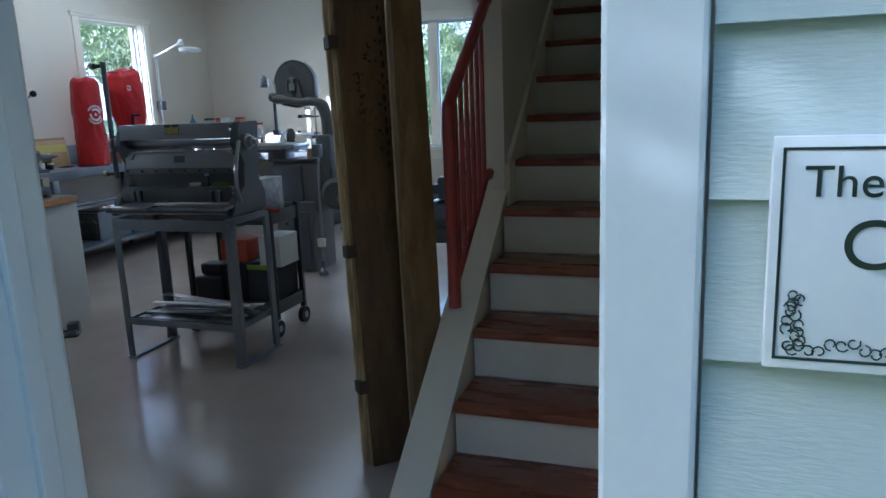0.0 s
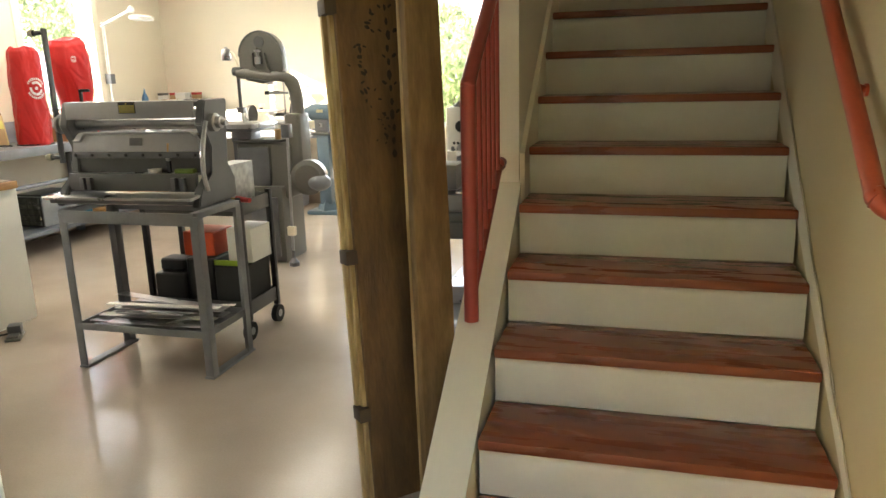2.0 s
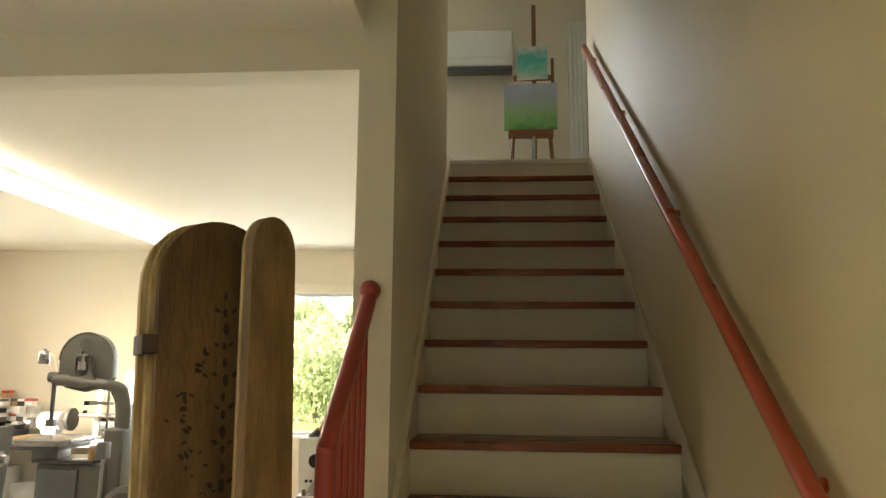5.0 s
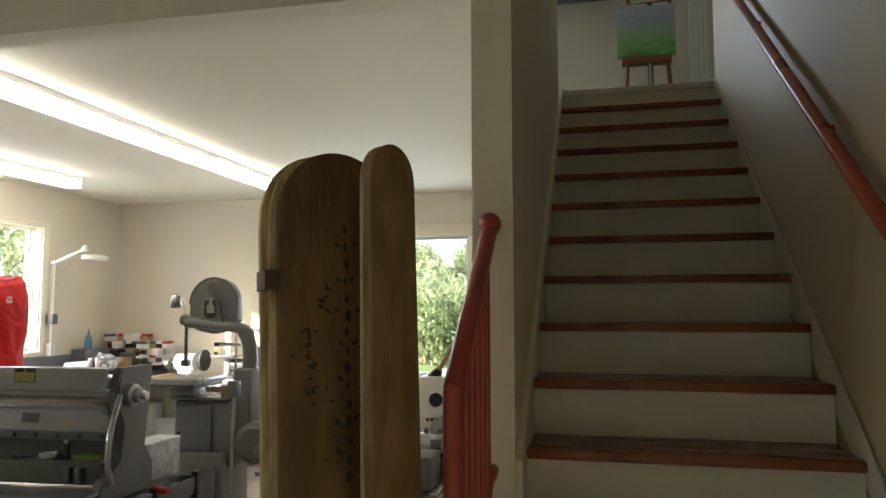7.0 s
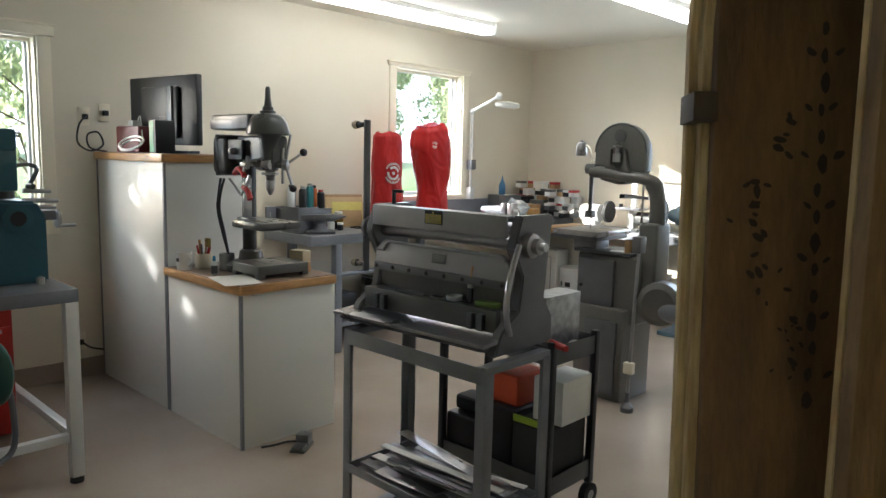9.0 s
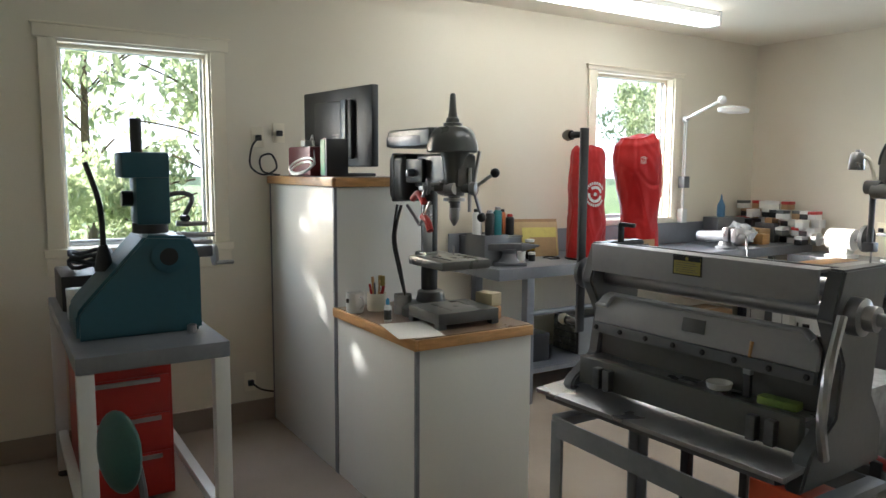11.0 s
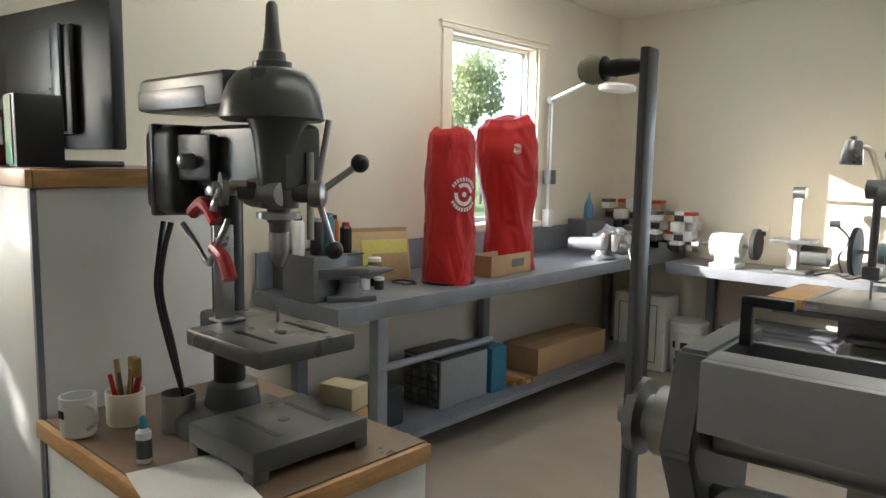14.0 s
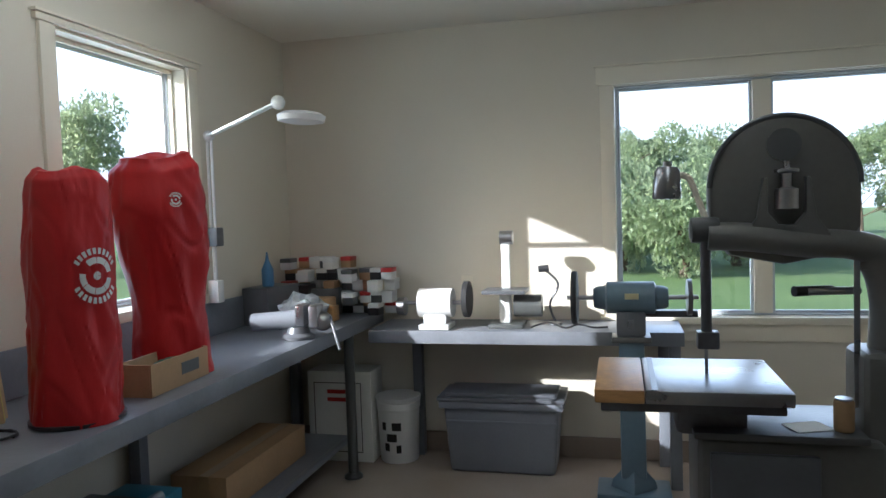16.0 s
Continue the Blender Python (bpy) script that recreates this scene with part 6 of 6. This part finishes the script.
part("clamp_nut", lathe(B(), [(0.018, 0), (0.018, 0.03), (0.01, 0.035)], (0.18, 0.17, 0.0), seg=10), STEEL, ml2)
for i in range(3):
    o = part("black_hose", tube(B(), [(0.13 * math.cos(a * 0.4 + i), 0.09 * math.sin(a * 0.4 + i), 0.02 + 0.025 * i + 0.01 * math.sin(a * 1.3)) for a in range(17)], 0.010, 8), RUBBER)
    o.matrix_world = pose(-5.25 + 0.02 * i, 2.20, 1.075)
    tagged(o, "coiled black hose heaped by window", "hose", "coiled hoses")
o = part("parts_crate", box(B(), -0.20, -0.16, 0, 0.20, 0.16, 0.16, bevel=0.01), BLACK)
o.matrix_world = pose(-5.25, 2.22, 0.906)
tagged(o, "black plastic crate on machine table", "crate")
o = part("white_bottle", lathe(B(), [(0.03, 0), (0.034, 0.01), (0.034, 0.10), (0.036, 0.102), (0.036, 0.13)], seg=18), WHITEPL)
o.matrix_world = pose(-4.88, 2.10, 0.906)
tagged(o, "white plastic bottle on machine table", "bottle")
rc = thing("red_cabinet", "red enamelled steel tool cabinet under the table", "cabinet", -5.17, 2.29, 0)
part("body", box(B(), -0.25, -0.195, 0.03, 0.25, 0.195, 0.83, bevel=0.008), REDSTEEL, rc)
for i in range(4):
    dr = part("drawer", box(B(), 0.251, -0.18, 0.08 + i * 0.18, 0.262, 0.18, 0.245 + i * 0.18, bevel=0.003), REDSTEEL, rc)
    part("pull", box(B(), 0.2625, -0.14, 0.215 + i * 0.18, 0.275, 0.14, 0.235 + i * 0.18, bevel=0.003), STEEL, dr)
sl = thing("stool", "green vinyl work stool with low padded backrest", "stool", -3.62, 1.80, 0, 0)
part("seat", lathe(B(), [(0.10, 0), (0.19, 0.01), (0.20, 0.03), (0.195, 0.055), (0.15, 0.068), (0.0001, 0.072)], (0, 0, 0.43), seg=36), GREENVINYL, sl)
part("seat_rim", lathe(B(), [(0.196, 0), (0.203, 0.006), (0.203, 0.02), (0.196, 0.026)], (0, 0, 0.435), seg=36), TRIM, sl)
part("stem", rod(B(), (0, 0, 0.09), (0, 0, 0.43), 0.025), STEEL, sl)
for k in range(5):
    a = 2 * math.pi * k / 5 + 0.3
    lg = part("leg", rod(B(), (0, 0, 0.10), (0.23 * math.cos(a), 0.23 * math.sin(a), 0.05), 0.018, 0.013), DARKGREY, sl)
    part("caster", ball(B(), (0.23 * math.cos(a), 0.23 * math.sin(a), 0.025), 0.025, 12), RUBBER, lg)
bk2 = B()
ball(bk2, (0, 0, 0), 0.13, 20, (0.28, 0.75, 1.0))
bmesh.ops.transform(bk2, matrix=Matrix.Translation((-0.17, 0.31, 0.69)) @ pose(0, 0, 0, 0, 0, 118), verts=bk2.verts)
part("backrest", bk2, GREENVINYL, sl)
part("back_strut", tube(B(), bend([(-0.19, 0.36, 0.66), (-0.195, 0.38, 0.50), (-0.18, 0.36, 0.36), (-0.08, 0.2, 0.35), (0.0, 0.02, 0.40)], 6), 0.012, 8), GREYPAINT, sl)

# ---- lathe by the stair wall ----
lt = thing("metal_lathe", "grey bench lathe with white headstock on steel stand", "lathe", -1.25, 4.45, 0)
part("stand", box(B(), -0.24, -0.90, 0.66, 0.26, 0.70, 0.74, bevel=0.008), DARKGREY, lt)
for y in (-0.84, 0.62):
    for x in (-0.20, 0.22):
        part("leg", box(B(), x - 0.03, y - 0.03, 0, x + 0.03, y + 0.03, 0.66, bevel=0.004), BENCHGREY, lt)
part("lower_shelf", box(B(), -0.22, -0.86, 0.16, 0.24, 0.66, 0.18, bevel=0.003), BENCHGREY, lt)
part("bed", box(B(), -0.10, -0.85, 0.78, 0.10, 0.60, 0.86, bevel=0.012), BENCHGREY, lt)
for sx in (-1, 1):
    part("bed_way", box(B(), sx * 0.07 - 0.018, -0.84, 0.861, sx * 0.07 + 0.018, -0.21, 0.875, bevel=0.004), CHROME, lt, "bright ground bed way")
for y in (-0.80, 0.45):
    part("bed_foot", box(B(), -0.13, y - 0.08, 0.74, 0.13, y + 0.08, 0.78, bevel=0.008), GREYPAINT, lt)
hs = part("headstock", box(B(), -0.155, -0.20, 0.862, 0.155, 0.28, 1.235, bevel=0.016, seg=3), material("white_enamel_headstock", (0.78, 0.77, 0.72), 0.35, vary=0.05), lt, "white enamelled headstock")
part("badge", lathe(B(), [(0.032, 0), (0.032, 0.004), (0.026, 0.006)], (-0.07, -0.2005, 1.13), (0, -1, 0), 24), BLACK, hs)
for i in range(4):
    part("vent", lathe(B(), [(0.008, 0), (0.008, 0.002)], (-0.11 + i * 0.022, -0.2005, 1.04), (0, -1, 0), 10), BLACK, hs)
part("chuck", lathe(B(), [(0.09, 0), (0.095, 0.01), (0.095, 0.06), (0.04, 0.07)], (0.0, -0.20, 0.975), (0, -1, 0), 28), STEEL, lt)
part("lever", rod(B(), (-0.08, -0.16, 1.235), (0.03, -0.24, 1.40), 0.011), OAK, lt, "pale wooden lever")
part("lever_grip", lathe(B(), [(0.034, 0), (0.026, 0.03), (0.016, 0.06)], (-0.09, -0.15, 1.225), (0.5, -0.36, 0.75), 16), BLACK, lt)
part("speed_dial", lathe(B(), [(0.04, 0), (0.04, 0.012), (0.02, 0.02)], (-0.156, -0.02, 1.08), (-1, 0, 0), 20), BLACK, lt)
part("carriage", box(B(), -0.18, -0.58, 0.876, 0.14, -0.36, 0.93, bevel=0.01), DARKSTEEL, lt)
part("cross_slide", box(B(), -0.12, -0.52, 0.931, 0.08, -0.42, 0.965, bevel=0.006), STEEL, lt)
part("tool_post", box(B(), -0.07, -0.52, 0.966, 0.03, -0.42, 1.03, bevel=0.006), CHROME, lt)
for x in (-0.05, 0.01):
    part("post_bolt", lathe(B(), [(0.009, 0), (0.009, 0.014), (0.005, 0.018)], (x, -0.47, 1.03), seg=8), DARKSTEEL, lt)
part("apron_wheel", lathe(B(), [(0.012, 0), (0.06, 0.004), (0.06, 0.018), (0.012, 0.022)], (-0.18, -0.47, 0.84), (-1, 0, 0), 24), STEEL, lt)
part("tailstock", box(B(), -0.06, -0.83, 0.876, 0.06, -0.66, 1.0, bevel=0.02), GREYPAINT, lt)
for i, (y, m_) in enumerate(((-0.3, STEEL), (0.1, BLACK), (0.4, STEEL))):
    o = part("parts_bin", box(B(), -0.12, -0.12, 0, 0.12, 0.12, 0.10 + 0.04 * i, bevel=0.01), m_)
    o.matrix_world = pose(-1.25, 4.45 + y, 0.182)
    tagged(o, "metal parts bin on lathe stand shelf", "bin")

# ---- upstairs ----
es = thing("easel", "brown wooden easel holding two landscape paintings", "easel", -0.14, 7.45, UZ)
EW = material("easel_wood", (0.22, 0.09, 0.035), 0.45, vary=0.2, grain=30, stretch=(1, 1, 8))
part("mast", box(B(), 0.01, 0.0, 0.35, 0.05, 0.03, 2.05, bevel=0.004), EW, es)
part("tray", box(B(), -0.22, -0.09, 0.70, 0.20, 0.02, 0.76, bevel=0.005), EW, es)
part("crossbar", box(B(), -0.17, -0.0, 1.28, 0.22, 0.03, 1.33, bevel=0.004), EW, es)
part("side_post", box(B(), 0.19, 0.0, 1.0, 0.22, 0.03, 1.50, bevel=0.004), EW, es)
for s in (-1, 1):
    part("leg", rod(B(), (s * 0.17, -0.03, 0.72), (s * 0.22, -0.10, 0.0), 0.018, seg=8), EW, es)
part("back_leg", rod(B(), (0.03, 0.02, 1.2), (0.03, 0.35, 0.0), 0.018, seg=8), EW, es)
part("adjuster", rod(B(), (0.02, -0.05, 0.40), (0.02, -0.05, 0.70), 0.012, seg=8), STEEL, es)


def canvas(name, label, x, z, w, h, colours, rz):
    m = bpy.data.materials.new(name + "_paint")
    m.use_nodes = True
    N, L = m.node_tree.nodes, m.node_tree.links
    tc, nz, mx, gr, rp = N.new("ShaderNodeTexCoord"), N.new("ShaderNodeTexNoise"), N.new("ShaderNodeMath"), N.new("ShaderNodeSeparateXYZ"), N.new("ShaderNodeValToRGB")
    nz.inputs["Scale"].default_value, nz.inputs["Detail"].default_value = 12, 6
    mx.operation = "MULTIPLY_ADD"
    mx.inputs[1].default_value = 0.9
    L.new(tc.outputs["Generated"], gr.inputs[0])
    L.new(tc.outputs["Object"], nz.inputs["Vector"])
    L.new(nz.outputs["Fac"], mx.inputs[0])
    sb_ = N.new("ShaderNodeMath")
    sb_.operation = "SUBTRACT"
    sb_.inputs[1].default_value = 0.45
    L.new(gr.outputs[2], sb_.inputs[0])
    L.new(sb_.outputs[0], mx.inputs[2])
    cr = rp.color_ramp
    cr.elements[0].color, cr.elements[1].color = (*colours[0], 1), (*colours[-1], 1)
    for i, c in enumerate(colours[1:-1]):
        e = cr.elements.new((i + 1) / (len(colours) - 1))
        e.color = (*c, 1)
    L.new(mx.outputs[0], rp.inputs[0])
    L.new(rp.outputs[0], N["Principled BSDF"].inputs["Base Color"])
    N["Principled BSDF"].inputs["Roughness"].default_value = 0.5
    cv = thing(name, label, "painting", x, 7.405, z, rz, group="paintings on the easel")
    part("stretcher", box(B(), -w / 2, -0.001, 0, w / 2, 0.022, h, bevel=0.002), PAPER, cv)
    part("painted_face", box(B(), -w / 2 + 0.001, -0.0035, 0.001, w / 2 - 0.001, -0.001, h - 0.001), m, cv)


canvas("landscape_painting", "unframed green and lilac meadow painting on the easel", -0.15, UZ + 0.762, 0.50, 0.46, [(0.10, 0.30, 0.08), (0.22, 0.45, 0.16), (0.30, 0.42, 0.25), (0.33, 0.35, 0.45), (0.38, 0.42, 0.50)], -4)
canvas("small_painting", "small teal and green painting propped above", -0.13, UZ + 1.27, 0.29, 0.33, [(0.45, 0.52, 0.42), (0.12, 0.45, 0.36), (0.05, 0.35, 0.32), (0.50, 0.55, 0.48)], -5)
ac = thing("air_conditioner", "white wall-mounted split air conditioner", "air conditioner", -0.72, YN, 4.50)
part("body", box(B(), -0.45, -0.20, 0.04, 0.42, 0, 0.42, bevel=0.03, seg=3), WHITEPL, ac)
part("louvre", box(B(), -0.44, -0.205, 0.0, 0.41, -0.04, 0.036, bevel=0.006), DARKGREY, ac, "dark louvre")
part("front_grille", box(B(), -0.40, -0.212, 0.12, 0.37, -0.201, 0.36, bevel=0.004), ENAMELW, ac)
dt = B()
for i in range(4):
    box(dt, 0.265 + i * 0.045, YN - 0.03 + 0.006 * (i % 2), UZ, 0.305 + i * 0.045, YN - 0.001, UZ + 2.1, bevel=0.004)
structure("trim_upstairs", dt, WHITE, "white door casing in the upper room")

# ---- front of the house ----
sdm = B()
box(sdm, -0.040, YS0 - 0.012, -0.14, XE + 3.0, YS0 - 0.0, 0.0)
house = structure("siding", sdm, SIDING, "pale green lap siding on the front wall")
lap = B()
yz_plate(lap, [(-0.02, 0.0), (-0.016, 0.0), (-0.002, 0.160), (-0.002, 0.163), (-0.006, 0.163)], 0, 3.2)
lap_mesh = mesh_of("board", lap, SIDING, 0)
for k in range(-1, 18):
    o = new("siding_board", lap_mesh)
    o.location = (-0.040, YS0, 0.033 + k * 0.158)
    o.parent = house
ex = structure("wall_outer", box(B(), XE + 0.14, YS0, -0.14, XE + 3.2, YS0 + 0.14, 6.0), CREAM, "front wall beyond the stair hall")
cs = B()
box(cs, DOOR[2] - 0.018, YS0 - 0.028, -0.14, -0.044, YS0, 2.18, bevel=0.006)
structure("door_casing_east", cs, WHITE, "white painted outer door casing")
structure("door_casing_west", box(B(), DOOR[0] - 0.10, YS0 - 0.028, -0.14, DOOR[0], YS0, 2.18, bevel=0.006), WHITE, "white painted outer door casing")
structure("door_casing_head", box(B(), DOOR[0], YS0 - 0.026, 2.06, DOOR[2], YS0, 2.18, bevel=0.006), WHITE, "white painted outer door head")
jm = B()
box(jm, DOOR[0] + 0.001, YS0 + 0.001, 0.0, DOOR[0] + 0.02, YS1 + 0.012, 2.055, bevel=0.003)
box(jm, DOOR[0] + 0.02, YS0 + 0.06, 0.0, DOOR[0] + 0.034, YS0 + 0.10, 2.055, bevel=0.003)
structure("door_jamb_west", jm, WHITE, "white painted door jamb with stop")
jm = B()
box(jm, DOOR[2] - 0.012, YS0 + 0.001, 0.0, DOOR[2] - 0.001, YS1 + 0.012, 2.055, bevel=0.003)
structure("door_jamb_east", jm, WHITE, "white painted door jamb")
part("strike_plate", box(B(), DOOR[2] - 0.0145, YS0 + 0.03, 0.95, DOOR[2] - 0.0125, YS0 + 0.06, 1.02), STEEL, bpy.data.objects["door_jamb_east"])
leaf = structure("door_1", box(B(), DOOR[0] - 0.95, YS1 + 0.03, 0.008, DOOR[0] - 0.04, YS1 + 0.07, 2.04, bevel=0.004), WHITE, "white painted front door folded open against the wall")
for z0, z1 in ((0.15, 0.85), (1.0, 1.85)):
    part("door_panel", box(B(), DOOR[0] - 0.82, YS1 + 0.0705, z0, DOOR[0] - 0.17, YS1 + 0.076, z1, bevel=0.004), WHITE, leaf)
part("door_handle", lathe(B(), [(0.012, 0), (0.012, 0.03), (0.028, 0.04), (0.03, 0.06), (0.015, 0.068)], (DOOR[0] - 0.88, YS1 + 0.07, 0.95), (0, 1, 0), 18), STEEL, leaf)
structure("door_sill", box(B(), DOOR[0], YS0 - 0.06, -0.14, DOOR[2], YS0 + 0.02, 0.004, bevel=0.006), STEEL, "worn metal door sill")
sg = thing("house_sign", "white house sign with dark border and scroll ornament", "sign", 0.012, YS0 - 0.02, 1.140)
part("board", box(B(), 0, -0.014, 0, 0.34, 0, 0.215, bevel=0.003), WHITE, sg)
INK = material("dark_green_ink", (0.03, 0.045, 0.03), 0.5)
for b in ((0.008, 0.010, 0.332, 0.0125), (0.008, 0.203, 0.332, 0.2055), (0.008, 0.0125, 0.0105, 0.203), (0.3295, 0.0125, 0.332, 0.203)):
    part("border_line", box(B(), b[0], -0.0152, b[1], b[2], -0.0142, b[3]), INK, sg)
for txt, x, z, size in (("The", 0.026, 0.162, 0.040), ("C", 0.058, 0.098, 0.064)):
    cu = bpy.data.curves.new("lettering", "FONT")
    cu.body, cu.size, cu.extrude = txt, size, 0.0004
    me = None
    o = new("lettering", cu)
    o.data.materials.append(INK)
    o.parent = sg
    o.matrix_basis = pose(x, -0.0148, z, 90, 0, 0)
for i in range(26):
    rr = random.Random(i + 50)
    t = i / 25
    px_, pz_ = (0.018 + 0.012 * rr.random(), 0.02 + 0.10 * t) if i < 14 else (0.02 + 0.10 * (i - 14) / 11, 0.018 + 0.012 * rr.random())
    oc = B()
    tube(oc, [(px_ + (0.003 + 0.004 * k / 10) * math.cos(k * 0.7 + i), -0.0146, pz_ + (0.003 + 0.004 * k / 10) * math.sin(k * 0.7 + i)) for k in range(9)], 0.0008, 5)
    part("scroll", oc, INK, sg)
gt = structure("ground", box(B(), -900, -900, -0.6, 900, 900, -0.14), GRASS, "lawn and field reaching the horizon")
structure("front_step", box(B(), -1.6, -0.9, -0.139, 0.9, YS0 - 0.062, -0.06, bevel=0.01), material("concrete", (0.36, 0.35, 0.33), 0.8, vary=0.15, grain=60, blot=4, bump=0.2), "concrete landing outside the front door")

# Emissive sheet added so the sky behind the windows reads white.
SKY_GLOW = bpy.data.materials.new("glowing_white_sky")
SKY_GLOW.use_nodes = True
_h = SKY_GLOW.node_tree.nodes["Principled BSDF"]
_h.inputs["Base Color"].default_value = (0, 0, 0, 1)
_h.inputs["Roughness"].default_value = 1.0
_h.inputs["Emission Color"].default_value, _h.inputs["Emission Strength"].default_value = (0.93, 0.97, 1.0, 1), 0.9
hz_ = B()
arc = [(170 * math.sin(radians(a)), 170 * math.cos(radians(a))) for a in range(-105, 46, 5)]
for (xa, ya), (xb, yb) in zip(arc, arc[1:]):
    hz_.faces.new([hz_.verts.new(p) for p in ((xa, ya, -0.2), (xb, yb, -0.2), (xb, yb, 48), (xa, ya, 48))])
bmesh.ops.remove_doubles(hz_, verts=hz_.verts, dist=0.01)
structure("backdrop", hz_, SKY_GLOW, "glowing backdrop sheet for the white sky past the windows")

# trees and shrubs: some stand in the window views, others are unseen light blockers


def crown_mesh(seed, leaves, spread, height, size):
    rr = random.Random(seed)
    verts, faces = [], []
    blobs = [(Vector((rr.gauss(0, spread * 0.42), rr.gauss(0, spread * 0.42), height * rr.uniform(0.12, 0.95))), spread * rr.uniform(0.22, 0.42)) for _ in range(16)]
    for i in range(leaves):
        c, r = blobs[rr.randrange(len(blobs))]
        d = Vector((rr.gauss(0, 1), rr.gauss(0, 1), rr.gauss(0, 0.8)))
        p = c + d.normalized() * r * (0.35 + 0.65 * rr.random() ** 0.5)
        q = Euler((rr.uniform(0, 6.3), rr.uniform(0, 6.3), rr.uniform(0, 6.3))).to_matrix()
        s = size * rr.uniform(0.6, 1.3)
        n = len(verts)
        for v in ((-s, 0, 0), (0, -s * 0.45, s * 0.1), (s, 0, 0), (0, s * 0.45, s * 0.1)):
            verts.append(tuple(p + q @ Vector(v)))
        faces.append((n, n + 1, n + 2, n + 3))
    me = bpy.data.meshes.new("crown")
    me.from_pydata(verts, [], faces)
    me.materials.append(LEAF)
    return me


def trunk_mesh(seed, h, spread):
    rr = random.Random(seed)
    bm = B()
    tube(bm, bend([(0, 0, 0), (0.05, 0.02, h * 0.25), (-0.04, 0.05, h * 0.5), (0.02, 0, h * 0.8)], 4), 0.11, 8)
    for v in bm.verts:
        k = 1.25 - 0.95 * v.co.z / h
        v.co.x *= k
        v.co.y *= k
    for i in range(11):
        a, z = rr.uniform(0, 6.3), h * rr.uniform(0.25, 0.75)
        e = Vector((math.cos(a) * spread * 0.75, math.sin(a) * spread * 0.75, z + h * rr.uniform(0.08, 0.25)))
        tube(bm, bend([(0, 0, z), e * 0.5 + Vector((0, 0, z * 0.55)), e], 4), 0.022, 6)
    return mesh_of("trunk", bm, BARK)


KINDS = [(crown_mesh(1, 9000, 2.6, 4.5, 0.11), trunk_mesh(1, 5.2, 2.3), 1.2), (crown_mesh(2, 9000, 3.0, 6.0, 0.12), trunk_mesh(2, 7.0, 2.6), 1.6), (crown_mesh(3, 6000, 1.8, 2.4, 0.09), trunk_mesh(3, 2.4, 1.5), 0.2), (crown_mesh(4, 1700, 2.8, 4.6, 0.13), trunk_mesh(4, 5.2, 2.3), 1.2), (crown_mesh(4, 3900, 2.8, 4.6, 0.13), trunk_mesh(4, 5.2, 2.3), 1.2)]
SPOTS = [(3, -13.0, 5.0, 0.75, 20), (3, -15.0, 3.2, 0.85, 80), (2, -12.5, 3.6, 0.7, 10), (3, -17, 7.0, 0.9, 170), (0, -25, 13, 0.6, 140), (0, -27, 18, 0.65, 15), (2, -19, 10.5, 0.5, 200), (3, -22, 26, 0.55, 50),
         (1, -12, 33, 0.75, 30), (1, -6.5, 38, 0.72, 100), (0, -9, 30, 0.75, 70), (1, 1.5, 38, 0.75, 210), (0, -1.5, 32, 0.72, 160), (2, -4.4, 26, 1.0, 0), (2, -7.4, 24, 0.9, 90), (0, 5, 33, 0.75, 40), (2, -0.6, 24, 1.0, 130), (0, -5.2, 31, 0.7, 190),
         # first six are unseen, set in the sun's path to break it into dapples
         (4, -10.4, -1.2, 0.8, 60), (4, -7.2, -3.4, 0.8, 15), (4, -4.8, -3.8, 0.8, 250), (4, -6.8, -6.4, 1.0, 130), (1, -11, -9, 0.9, 45), (3, -3.4, -2.0, 0.75, 40), (1, -29, 33, 1.1, 15), (1, -23, 37, 1.0, 95), (0, -34, 29, 1.2, 150),
         # unseen trees and shrubs in front, added to keep sky light off the stairs
         (1, 1.5, -9, 1.0, 20), (1, 6.0, -7, 1.0, 75), (1, -3.5, -10.5, 1.1, 135), (0, 4.6, -3.2, 1.1, 10), (1, -0.8, -14, 1.2, 200), (1, -0.6, -9.5, 1.1, 300), (1, 3.8, -9.5, 1.1, 110),
         (2, -3.8, -7.0, 1.25, 15), (2, -1.6, -6.4, 1.3, 70), (2, 0.6, -6.8, 1.25, 140), (2, 2.8, -6.0, 1.3, 205), (2, 4.8, -4.8, 1.3, 260), (2, -0.6, -8.6, 1.5, 320), (2, 1.8, -8.8, 1.5, 35),
         (2, -2.2, 21, 0.9, 20), (2, -3.6, 23, 1.1, 40), (2, -5.8, 22, 1.0, 60), (2, -8.8, 25, 1.2, 80), (0, -3.2, 29, 0.75, 100), (0, -7.2, 29, 0.72, 120), (2, -10.2, 22, 1.1, 140), (2, -23, 14, 0.7, 160), (2, -16, 11.5, 0.5, 180)]
for k, x, y, s, rz in SPOTS:
    cm, tm, lift = KINDS[k]
    tr = thing("tree" if k != 2 else "shrub", "leafy green tree for window views and added shade" if k != 2 else "dense green shrub for window views and added shade", "tree" if k != 2 else "shrub", x, y, -0.14, rz, group="garden trees" if k != 2 else "garden shrubs")
    tr.scale = (s, s, s)
    for nm, me, z in (("trunk", tm, 0), ("crown", cm, lift)):
        o = new(nm, me)
        o.location.z = z
        o.parent = tr
